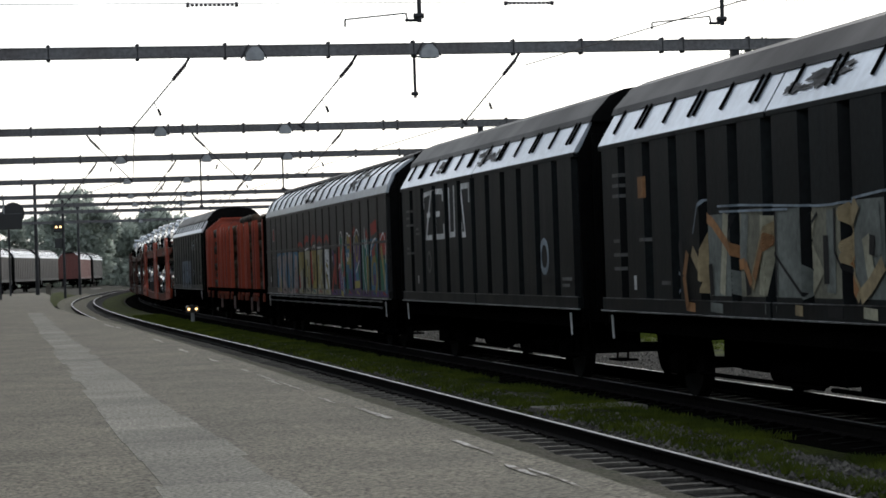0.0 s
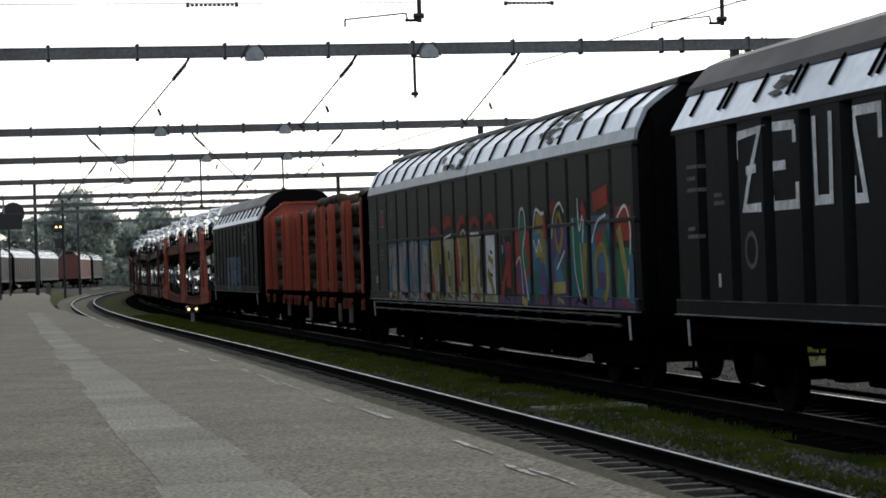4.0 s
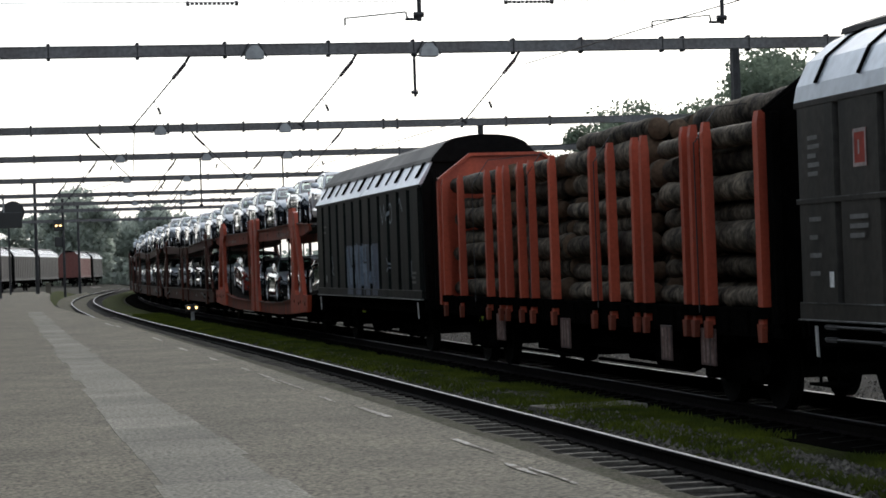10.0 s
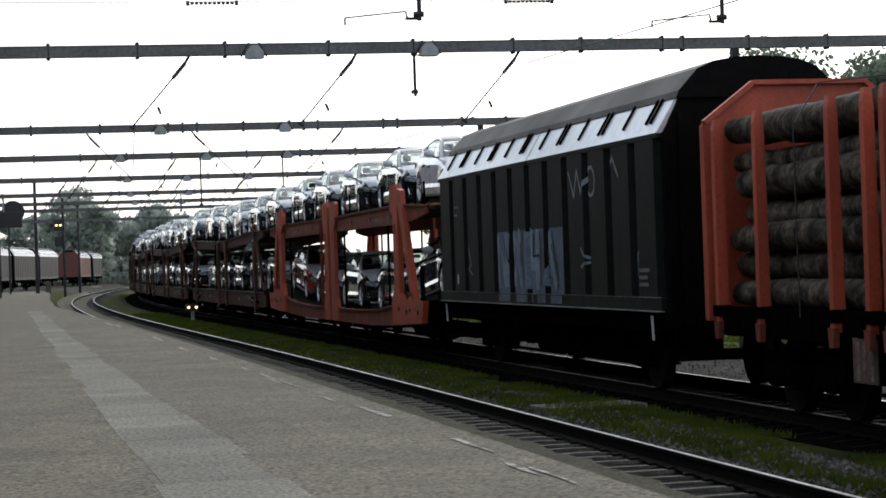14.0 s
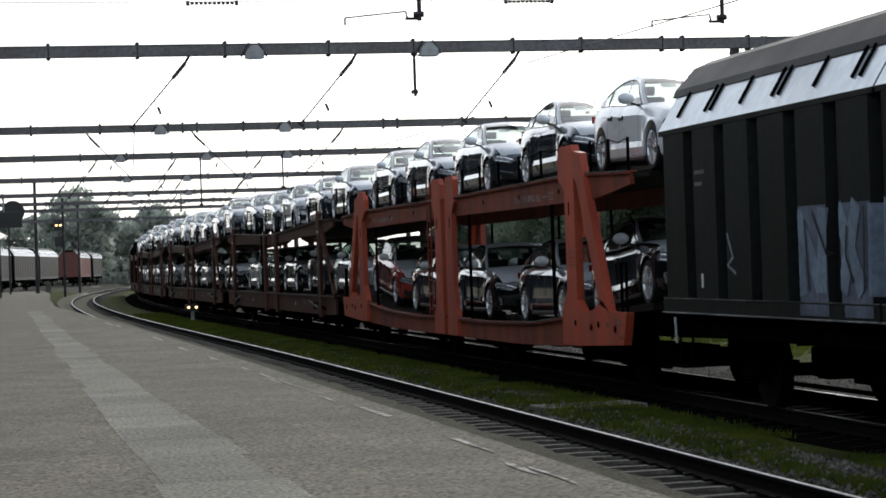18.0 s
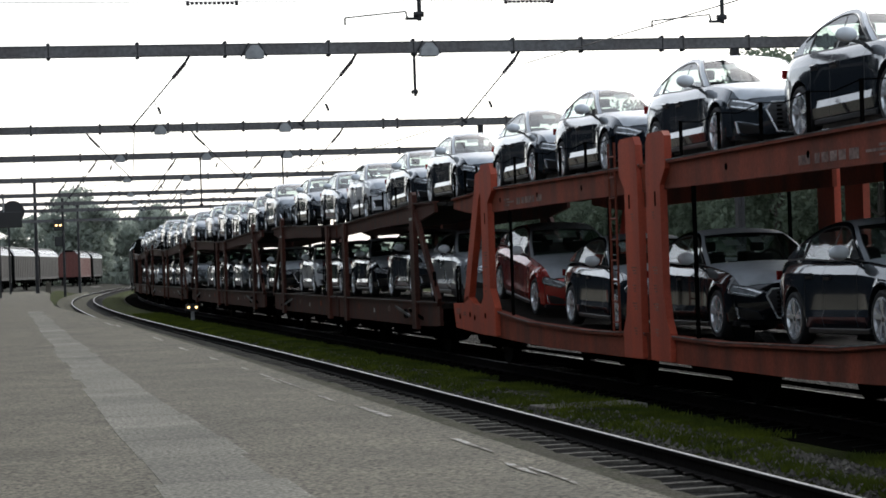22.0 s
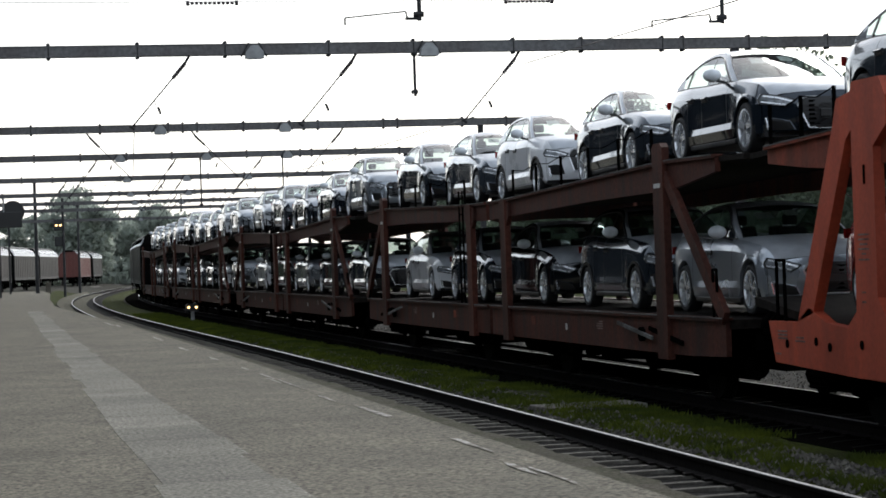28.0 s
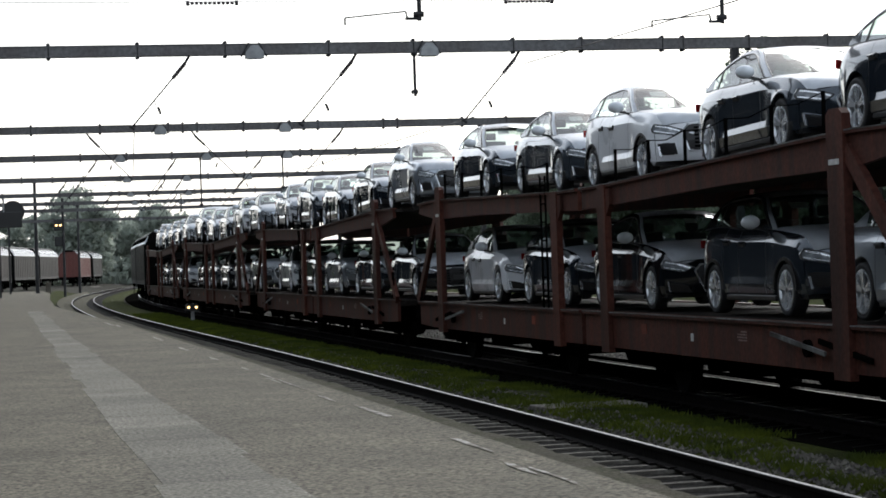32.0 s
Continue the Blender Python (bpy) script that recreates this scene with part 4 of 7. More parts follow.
def carrier_brown(u):
    th = thing("car_carrier_wagon", "rust-brown double-deck car carrier loaded with new cars", "freight wagon", "car carriers in the goods train")
    H = 13.85
    for h0, h1 in ((-H, -.12), (.12, H)):
        ys = [h0 + (h1 - h0) * i / 10 for i in range(11)]
        deck_part(th, "upper_deck", UP_BROWN, ys, .07, M_DECK, label="worn steel upper deck")
        yl = [y * 13.1 / H for y in ys]
        deck_part(th, "lower_deck", LO_BROWN, yl, .12, M_DECK, label="worn steel lower deck")
        for sx in (-1, 1):
            inner = -1 if h0 < -1 else 1
            e = inner * 12.9
            yy = sorted([float(y) for y in ys if abs(y) < 12.6] + [e])
            if inner < 0:
                up_bot = [(-12.9, 2.98), (-11.2, 2.82), (-7, 2.80), (0, 2.68)]
            else:
                up_bot = [(0, 2.68), (7, 2.80), (11.2, 2.82), (12.9, 2.98)]
            bt = side_beam(th, "upper_deck_beam", UP_BROWN, up_bot, yy, sx, M_BROWN)
            side_beam(th, "sole_beam", LO_BROWN, [(-H, .68), (-11.5, .62), (11.5, .62), (H, .68)], yl, sx, M_BROWN)
            for y, top in ((inner * 10.67, 3.46), (inner * 1.41, 3.02)):
                bm = B()
                w = .23 if abs(y) > 5 else .2
                prism(bm, [(y - w, .55), (y + w, .55), (y + w, top - .06), (y + w * .6, top), (y - w * .6, top), (y - w, top - .06)], "x", *sorted((sx * 1.40, sx * 1.50)))
                if abs(y) < 5:
                    prism(bm, [(y - w, 2.55), (y - w - .2, 2.72), (y - w - .2, 2.95), (y + w + .2, 2.95), (y + w + .2, 2.72), (y + w, 2.55)], "x", *sorted((sx * 1.41, sx * 1.48)))
                p = part("deck_post", bm, M_BROWN, th, "rust-brown deck post")
                if abs(y) > 5:
                    bm = B()
                    box(bm, *sorted((sx * 1.50, sx * 1.506)), y - .12, y + .17, 2.86, 2.92)
                    part("painted_mark", bm, M_WHITE, p, "white stripe")
            y = inner * 10.9
            bm = B()
            bar(bm, (sx * 1.44, y, 3.0), (sx * 1.44, inner * 13.15, 1.14), .08, .2, (1, 0, 0))
            part("end_brace", bm, M_BROWN, th, "slanting end brace")
            bm = B()
            tube(bm, (sx * 1.46, inner * 12.9, 1.15), (sx * 1.46, inner * 12.9, 1.75), .02, 6)
            tube(bm, (sx * 1.46, inner * 12.75, 1.15), (sx * 1.46, inner * 12.75, 1.75), .02, 6)
            tube(bm, (sx * 1.46, inner * 12.9, 1.75), (sx * 1.46, inner * 12.75, 1.75), .02, 6)
            part("grab_rail", bm, M_FRAME, th)
            deck_rail(th, inner * 2.0, inner * 10.2, UP_BROWN, sx, 6)
            bm = B()
            tube(bm, (sx * 1.44, inner * 9.6, .86), (sx * 1.5, inner * 9.6, .86), .1, 12)
            bar(bm, (sx * 1.45, inner * 9.9, .95), (sx * 1.45, inner * 11.4, .78), .03, .06)
            part("hand_brake", bm, M_FRAME, th)
            bm = B()
            for q, L in ((.99, .2), (.955, .34), (.92, .34), (.885, .3)):
                box(bm, *sorted((sx * 1.43, sx * 1.436)), inner * 7.3 - .17, inner * 7.3 - .17 + L, q - .009, q + .009)
            part("lettering", bm, M_FADED, th, "small worn lettering bars")
            bm = B()
            box(bm, *sorted((sx * 1.43, sx * 1.437)), inner * 5.35 - .05, inner * 5.35 + .05, .82, .92)
            part("paper_label", bm, M_WHITE, th, "small white paper label")
            bm = B()
            box(bm, *sorted((sx * 1.43, sx * 1.437)), inner * 3.2 - .11, inner * 3.2 + .11, .86, 1.0)
            part("rust_patch", bm, M_REDDIRT, th, "patch of fresher red paint")
            bm = B()
            bar(bm, (sx * 1.5, inner * 8.5, 1.0), (sx * 1.5, inner * 10.2, .82), .03, .05)
            part("brake_lever", bm, M_LEDGE, th, "bare steel brake lever")
        for y in (inner * 3.0, inner * 10.9):
            axle_guard(th, y)
            wheelset(th, y)
    bm = B()
    box(bm, -.5, .5, -.9, .9, .6, .95, .03)
    part("articulation", bm, M_FRAME, th)
    bm = B()
    box(bm, -1.0, 1.0, -13.0, -.5, .72, 1.0)
    box(bm, -1.0, 1.0, .5, 13.0, .72, 1.0)
    part("centre_sill", bm, M_FRAME, th)
    brake_rigging(th, ((-12.9, -11.5), (-10.3, -3.6), (-2.4, 2.4), (3.6, 10.3), (11.5, 12.9)), .75)
    ladder(th, 2.15, -1, 1.15, 3.3, M_FRAME)
    buffers_and_hook(th, 13.1 + .75)
    MOVERS.append((th, u, 21.8, None))
    return th


def carrier_red(u):
    th = thing("car_carrier_wagon", "bright orange-red double-deck car carrier with a dished lower deck", "freight wagon", "car carriers in the goods train")
    H = 13.65
    for inner in (-1, 1):
        ys = sorted([inner * (.15 + (H - .15) * i / 14) for i in range(15)])
        deck_part(th, "upper_deck", UP_RED, ys, .07, M_DECK, label="worn steel upper deck")
        deck_part(th, "lower_deck", LO_RED, ys, .1, M_DECK, label="dished steel lower deck")
        for sx in (-1, 1):
            yy = sorted([y for y in ys if abs(y) < 12.6] + [inner * 12.9])
            side_beam(th, "upper_deck_beam", UP_RED, [(-12.9, 2.98), (-11, 2.82), (-1.0, 2.84), (1.0, 2.84), (11, 2.82), (12.9, 2.98)], yy, sx, M_REDDIRT)
            low = sorted([y for y in ys if abs(y) < 10.0] + [inner * 10.0])
            side_beam(th, "sole_beam", [(y, z + .06) for y, z in LO_RED], [(-10, .58), (-6, .5), (6, .5), (10, .58)], low, sx, M_REDDIRT)
            # end frame: post, slanting leg and heavy foot
            y = inner * 9.85
            bm = B()
            o = [(9.62, .62), (13.0, .70), (13.2, 1.12), (11.75, 1.15), (11.45, 1.35), (10.55, 3.35), (10.5, 3.62), (10.4, 3.72), (9.75, 3.72), (9.68, 3.6)]
            hole = [(10.12, 3.05), (10.12, 1.45), (10.3, 1.2), (10.95, 1.2), (11.1, 1.4), (10.35, 3.05)]
            for xo, xi in ((1.40, 1.52),):
                prism(bm, [(inner * p[0], p[1]) for p in [(9.2, .6), (10.12, .6), (10.12, 3.6), (10.05, 3.7), (9.35, 3.7), (9.2, 3.5), (9.2, 3.2), (9.55, 3.0), (9.55, 1.45), (9.2, 1.1)]], "x", sx * xo, sx * xi)
                prism(bm, [(inner * p[0], p[1]) for p in [(10.12, .6), (12.6, .68), (12.8, 1.15), (11.9, 1.15), (11.5, 1.32), (11.0, 1.16), (10.4, 1.12), (10.12, 1.3)]], "x", sx * xo, sx * xi)
                prism(bm, [(inner * p[0], p[1]) for p in [(10.12, 3.6), (10.12, 3.2), (10.28, 3.1), (11.38, 1.26), (11.85, 1.16), (10.64, 3.25), (10.5, 3.55)]], "x", sx * xo, sx * xi)
            ef = part("end_frame", bm, M_RED, th, "orange-red slanting end frame")
            for k, (d, z) in enumerate(((10.0, .95), (10.9, .9), (11.3, .95), (12.2, .9))):
                bm = B()
                tube(bm, (sx * 1.52, inner * d, z), (sx * 1.53, inner * d, z), .05, 10)
                part("access_hole", bm, M_FRAME, ef)
            for k, (d, z, w) in enumerate(((12.35, 1.04, .3), (12.35, 1.0, .3), (12.35, .96, .3), (11.8, .98, .24), (11.8, .94, .3), (9.87, 2.1, .28), (9.87, 2.05, .28), (9.87, 2.0, .2), (9.87, 1.95, .28), (9.87, 1.9, .12), (9.87, 1.84, .28), (9.9, 1.5, .1), (9.9, 1.4, .1), (12.5, .78, .16))):
                bm = B()
                box(bm, *sorted((sx * 1.52, sx * 1.525)), inner * d - w / 2, inner * d + w / 2, z - .01, z + .01)
                part("lettering_bar", bm, M_FADED, ef, "worn lettering bar")
            # middle posts
            y = inner * .62
            bm = B()
            prism(bm, [(inner * p[0], p[1]) for p in [(.2, .52), (1.1, .52), (1.1, .9), (.95, 1.1), (.85, 1.5), (.85, 2.9), (1.1, 3.12), (1.1, 3.55), (1.0, 3.62), (.35, 3.62), (.25, 3.5), (.2, 3.0)]], "x", sx * 1.40, sx * 1.50)
            mp = part("middle_post", bm, M_RED, th, "orange-red middle post")
            for z, w in ((1.75, .3), (1.5, .2), (1.25, .3), (.9, .2), (2.5, .12)):
                bm = B()
                for q in (-.04, 0, .04):
                    box(bm, *sorted((sx * 1.50, sx * 1.505)), inner * .5 - w * .4, inner * .5 + w * (.2 + 4 * q), z + q - .008, z + q + .008)
                part("lettering_bar", bm, M_FADED, mp, "worn lettering bars")
            bm = B()
            for ya, yb, za, zb in ((8.6, 8.2, 3.0, 3.03), (8.5, 7.85, 2.95, 2.98), (8.55, 8.2, 2.9, 2.925), (7.66, 7.4, 2.9, 3.02), (7.3, 7.1, 2.91, 3.02), (7.05, 6.85, 2.91, 3.02), (6.8, 6.6, 2.91, 3.02), (6.55, 6.4, 2.91, 3.02), (6.25, 5.9, 2.91, 3.02)):
                box(bm, *sorted((sx * 1.43, sx * 1.434)), *sorted((inner * ya, inner * yb)), za, zb)
            part("lettering", bm, M_FADED, th, "faded pale lettering bars on the deck beam")
            for hole, d in ((ef, 9.8), (mp, .62)):
                bm = B()
                box(bm, *sorted((sx * 1.44, sx * (1.524 if hole is ef else 1.504))), inner * d - .03, inner * d + .03, 2.62, 2.82)
                part("slot", bm, M_FRAME, hole, "dark upright slot")
            for d in (3.4, 6.2, 8.9):
                bm = B()
                tube(bm, (sx * 1.42, inner * d, 3.02), (sx * 1.436, inner * d, 3.02), .045, 12)
                part("drain_hole", bm, M_FRAME, th, "round dark hole in the deck beam")
            deck_rail(th, inner * 1.6, inner * 9.3, UP_RED, sx, 6)
            deck_rail(th, inner * 10.8, inner * 12.8, UP_RED, sx, 3)
            bm = B()
            for d in (12.4, 12.65):
                tube(bm, (sx * 1.46, inner * d, 1.15), (sx * 1.46, inner * d, 1.85), .022, 6)
            tube(bm, (sx * 1.46, inner * 12.4, 1.85), (sx * 1.46, inner * 12.65, 1.85), .022, 6)
            part("grab_rail", bm, M_FRAME, th)
            for d in (2.0, 8.3):
                bm = B()
                bar(bm, (sx * 1.4, inner * d, ramp(LO_RED, inner * d)), (sx * 1.4, inner * d, 2.85), .05, .04)
                part("deck_stanchion", bm, M_FRAME, th)
        for y in (inner * 2.6, inner * 11.2):
            axle_guard(th, y)
            wheelset(th, y)
    bm = B()
    box(bm, -.5, .5, -.9, .9, .5, .74, .03)
    part("articulation", bm, M_FRAME, th)
    brake_rigging(th, ((-13.0, -11.8), (-10.6, -3.2), (-2.0, 2.0), (3.2, 10.6), (11.8, 13.0)), .55)
    ladder(th, 1.55, -1, .8, 3.6, M_REDDIRT)
    buffers_and_hook(th, H + .55)
    MOVERS.append((th, u, 22.4, None))
    return th


# ---- cars ----
WB = 1.35       # half the wheelbase
ARCH = .372     # radius of the wheel openings
_ST = sorted({-2.19, -2.16, -2.10, -2.02, -1.92, -1.82, -.86, -.74, -.632, -.62, -.48, -.34, -.2, -.05, .1, .25, .392, .404, .5, .62, .74, .86, .945, .957,
              1.80, 1.92, 2.04, 2.14, 2.21, 2.25, 2.27} | {round(c + ARCH * math.cos(math.radians(a)), 4) for c in (-WB, WB) for a in (0, 8, 18, 30, 45, 60, 75, 90, 105, 120, 135, 150, 162, 172, 180)})


def smooth_at(pts, y):
    """A smooth line through (y, z) points that keeps their rises and falls."""
    if y <= pts[0][0]:
        return pts[0][1]
    if y >= pts[-1][0]:
        return pts[-1][1]
    d = [(b[1] - a[1]) / (b[0] - a[0]) for a, b in zip(pts, pts[1:])]
    m = [d[0]] + [0.0 if p * q <= 0 else 2 * p * q / (p + q) for p, q in zip(d, d[1:])] + [d[-1]]
    k = max(i for i in range(len(pts) - 1) if pts[i][0] <= y)
    (ya, za), (yb, zb) = pts[k], pts[k + 1]
    h = yb - ya
    t = (y - ya) / h
    return za * (2 * t ** 3 - 3 * t * t + 1) + zb * (3 * t * t - 2 * t ** 3) + h * (m[k] * (t ** 3 - 2 * t * t + t) + m[k + 1] * (t ** 3 - t * t))


def profile(kind):
    if kind == "sedan":
        return dict(top=[(-2.19, .74), (-2.1, .80), (-1.9, .87), (-1.6, .93), (-1.2, .985), (-.88, 1.02), (-.62, 1.025), (-.55, .95), (1.7, 1.0), (1.78, 1.085), (2.0, 1.085), (2.2, 1.075), (2.27, 1.0)],
                    belt=[(-2.19, .68), (-2.1, .735), (-1.9, .815), (-1.2, .925), (-.62, .975), (.4, .995), (1.4, 1.03), (2.1, 1.02), (2.27, .93)],
                    line=[(-.66, .985), (-.42, 1.135), (-.2, 1.265), (-.02, 1.365), (.12, 1.415), (.3, 1.445), (.55, 1.455), (.85, 1.43), (1.1, 1.38), (1.35, 1.295), (1.6, 1.185), (1.8, 1.085)],
                    rear=1.12, head=.02, cargo=1.76, glass_end=1.47, lift=0.0)
    return dict(top=[(-2.19, .84), (-2.1, .92), (-1.9, 1.0), (-1.6, 1.05), (-1.2, 1.095), (-.88, 1.125), (-.62, 1.13), (-.55, 1.04), (1.84, 1.06), (2.15, 1.06), (2.27, .97)],
                belt=[(-2.19, .79), (-2.1, .865), (-1.9, .955), (-1.2, 1.035), (-.62, 1.075), (.4, 1.09), (1.4, 1.14), (2.1, 1.10), (2.27, .95)],
                line=[(-.66, 1.085), (-.42, 1.235), (-.2, 1.365), (-.02, 1.465), (.12, 1.515), (.3, 1.545), (.55, 1.56), (.95, 1.555), (1.32, 1.53), (1.6, 1.47), (1.85, 1.28), (2.02, 1.12)],
                rear=1.58, head=.02, cargo=2.0, glass_end=1.62, lift=.07)


def bend(x, y, z=.5):
    """The nose and the tail, rounded in plan and leaning back towards the top."""
    if y < -1.5:
        q = min(1.0, (-1.5 - y) / .69)
        return y + .40 * q ** 1.6 * (abs(x) / .86) ** 2.6 + .16 * q * q * max(0.0, z - .56) + .10 * q * q * max(0.0, .38 - z)
    if y > 1.6:
        q = min(1.0, (y - 1.6) / .67)
        return y - .28 * q ** 1.5 * (abs(x) / .86) ** 2.4 - .10 * q * q * max(0.0, .6 - z)
    return y


def strips(name, material, parent, quads, label=""):
    """Faces given as (group, four points): one skin, creased where two groups meet."""
    bm, vs, groups = B(), {}, {}
    for g, pts in quads:
        f = []
        for p in pts:
            k = tuple(round(c, 4) for c in p)
            if k not in vs:
                vs[k] = bm.verts.new(p)
            if vs[k] not in f:
                f.append(vs[k])
        if len(f) > 2:
            try:
                groups[bm.faces.new(f)] = g
            except ValueError:
                pass
    for e in bm.edges:
        if len({groups[f] for f in e.link_faces}) > 1:
            e.smooth = False
    return part(name, bm, material, parent, label, smooth=True)


def nose_plate(name, material, parent, outline, proud=.012, label=""):
    """A shallow insert that follows the curve of the nose."""
    bm = B()
    pts = []
    for (xa, za), (xb, zb) in zip(outline, outline[1:] + outline[:1]):
        pts += [(xa + (xb - xa) * k / 4, za + (zb - za) * k / 4) for k in range(4)]
    cx, cz = sum(p[0] for p in pts) / len(pts), sum(p[1] for p in pts) / len(pts)
    at = lambda x, z, d: bm.verts.new((x, bend(x, -2.19, z) - .03 + d, z))
    fr = [at(x, z, -proud) for x, z in pts]
    md = [at(cx + .5 * (x - cx), cz + .5 * (z - cz), -proud - .004) for x, z in pts]
    bk = [at(x, z, .05) for x, z in pts]
    c = at(cx, cz, -proud - .005)
    for k in range(len(pts)):
        n = (k + 1) % len(pts)
        bm.faces.new((c, md[k], md[n]))
        bm.faces.new((md[k], fr[k], fr[n], md[n]))
        bm.faces.new((fr[k], bk[k], bk[n], fr[n]))
    bmesh.ops.recalc_face_normals(bm, faces=bm.faces)
    return part(name, bm, material, parent, label)


def nose_bars(bm, outline, closed, w, h, proud):
    ends = list(zip(outline, outline[1:] + outline[:1])) if closed else list(zip(outline, outline[1:]))
    for (xa, za), (xb, zb) in ends:
        bar(bm, (xa, bend(xa, -2.19, za) - .03 - proud, za), (xb, bend(xb, -2.19, zb) - .03 - proud, zb), w, h, (0, 1, 0))


def car_wheel_meshes():
    bm, n = B(), 28
    prof = [(.09, .246), (.098, .262), (.1, .295), (.085, .318), (.045, .326), (-.045, .326), (-.085, .318), (-.1, .295), (-.09, .246)]
    rg = [[bm.verts.new((x, r * math.cos(2 * math.pi * k / n), r * math.sin(2 * math.pi * k / n))) for x, r in prof] for k in range(n)]
    for k in range(n):
        for i in range(len(prof) - 1):
            bm.faces.new((rg[k][i], rg[(k + 1) % n][i], rg[(k + 1) % n][i + 1], rg[k][i + 1]))
    tyre = bpy.data.meshes.new("tyre")
    bm.to_mesh(tyre)
    bm.free()
    tyre.materials.append(M_TYRE)
    bm = B()
    tube(bm, (-.04, 0, 0), (.02, 0, 0), .24, 28, mi=1)
    for r0, x0, r1, x1 in ((.25, .094, .232, .098), (.232, .098, .224, .07), (.224, .07, .222, .02)):
        for k in range(n):
            a0, a1 = 2 * math.pi * k / n, 2 * math.pi * (k + 1) / n
            quad(bm, *[(x, r * math.cos(a), r * math.sin(a)) for x, r, a in ((x0, r0, a0), (x0, r0, a1), (x1, r1, a1), (x1, r1, a0))])
    for k in range(5):
        a = 2 * math.pi * k / 5 + .3
        for o in (-.17, .17):
            bar(bm, (.072, .045 * math.cos(a), .045 * math.sin(a)), (.088, .232 * math.cos(a + o), .232 * math.sin(a + o)), .03, .04, (1, 0, 0))
    tube(bm, (.05, 0, 0), (.088, 0, 0), .062, 12)
    tube(bm, (.088, 0, 0), (.091, 0, 0), .03, 10, mi=1)
    rim = bpy.data.meshes.new("rim")
    bm.to_mesh(rim)
    bm.free()
    rim.materials.append(M_ALLOY)
    rim.materials.append(M_BLACKTRIM)
    return tyre, rim


_wheel = []


def car_model(kind, paint, label):
    """A parked new car, front towards -Y, standing on z = 0."""
    P = profile(kind)
    suv, lift = kind == "suv", P["lift"]
    th = thing("car", label, "car", "new cars on the carriers")
    PT = PAINTS[paint]
    wr = .326
    rows = []
    for y in _ST:
        top, belt = smooth_at(P["top"], y), smooth_at(P["belt"], y)
        w = smooth_at([(-2.19, .83), (-2.0, .868), (-1.6, .888), (-1.0, .893), (0, .897), (1.0, .892), (1.7, .874), (2.1, .84), (2.27, .80)], y)
        mid = max(0.0, min(1.0, (.92 - abs(y + .0)) / .15))     # 1 along the doors, 0 past the wheels
        zb = .17 + lift * .6 + .14 * max(0, abs(y) - 1.75)
        for c in (-WB, WB):
            if abs(y - c) <= ARCH + 1e-6:
                zb = max(zb, wr + math.sqrt(max(0.0, ARCH ** 2 - (y - c) ** 2)))
        near = min(abs(y - WB), abs(y + WB))
        flare = .012 * max(0.0, 1 - max(0.0, near - ARCH) / .14) if near < ARCH + .14 else 0.0
        z = [zb]
        for want in (.235 + lift * .7, .35 + lift * .7, .435 + lift * .75, .60 + lift, belt - .235, belt - .15, belt - .085, belt - .035, belt):
            z.append(max(want, z[-1] + .011))
        off = [-.055, -.016, .014 * mid, -.016 * mid, -.016 * mid, -.012 * mid - .003, -.020, -.050, -.076, -.105]
        fl = [.5, 1, 1, 1, .8, .5, 0, 0, 0, 0]
        ring = [(w + o + flare * f, zz) for o, f, zz in zip(off, fl, z)]
        zt = z[-1]
        ring += [(w * .76, zt + (top - zt) * .52), (w * .45, max(top - .018, zt + (top - zt) * .8)), (0.0, max(top, zt))]
        rows.append(ring)
    grp = [0, 1, 2, 3, 3, 3, 4, 4, 4, 5, 5, 5]
    reg = collections.defaultdict(list)
    at = lambda j, i, sx: (sx * rows[j][i][0], bend(rows[j][i][0], _ST[j], rows[j][i][1]), rows[j][i][1])
    for j in range(len(_ST) - 1):
        ym = (_ST[j] + _ST[j + 1]) / 2
        for i in range(12):
            for sx in (-1, 1):
                f = [at(j, i, sx), at(j + 1, i, sx), at(j + 1, i + 1, sx), at(j, i + 1, sx)]
                if sx < 0:
                    f.reverse()
                key = ("body", 0)
                if i >= 9:
                    key = ("bonnet", 0) if ym < -.62 else (("parcel_shelf", 0) if ym < P["cargo"] else ("boot_lid", 0))
                elif 1 <= i <= 8:
                    if -.632 < ym < -.62 or .392 < ym < .404 or (.945 < ym < .957 and i > 1):
                        key = ("door_seam", sx)
                    elif -.62 < ym < .392:
                        key = ("front_door", sx)
                    elif .404 < ym < .945:
                        key = ("rear_door", sx)
                reg[key].append((grp[i], f))
    # nose and tail
    for j, s in ((0, 1), (len(_ST) - 1, -1)):
        fr = [-1 + k / 7 for k in range(15)]
        lev = []
        for i in range(10):
            xx, zz = rows[j][i]
            rise = rows[j][12][1] - zz if i == 9 else 0
            lev.append([(f * xx, bend(f * xx, _ST[j], zz) - s * .03 * math.sin(math.pi * i / 9), zz + rise * (1 - f * f)) for f in fr])
        for a, b in zip(lev, lev[1:]):
            for k in range(14):
                f = [a[k], a[k + 1], b[k + 1], b[k]]
                reg[("body", 0)].append((9, f if s > 0 else f[::-1]))
    look_of = {"parcel_shelf": (M_SEAT, "dark dashboard and shelf"), "bonnet": (M_FILM, "bonnet under white transport film"), "boot_lid": (M_FILM, "boot lid under white transport film"), "door_seam": (M_BLACKTRIM, "")}
    for (key, sx), fs in reg.items():
        m, lab = look_of.get(key, (PT, ""))
        strips(key, m, th, fs, lab)
    # glasshouse: one curved shell over the cabin
    line = P["line"]
    end = line[-1][0]
    zl = lambda y: smooth_at(line, y)
    zbelt = lambda y: smooth_at(P["belt"], y)
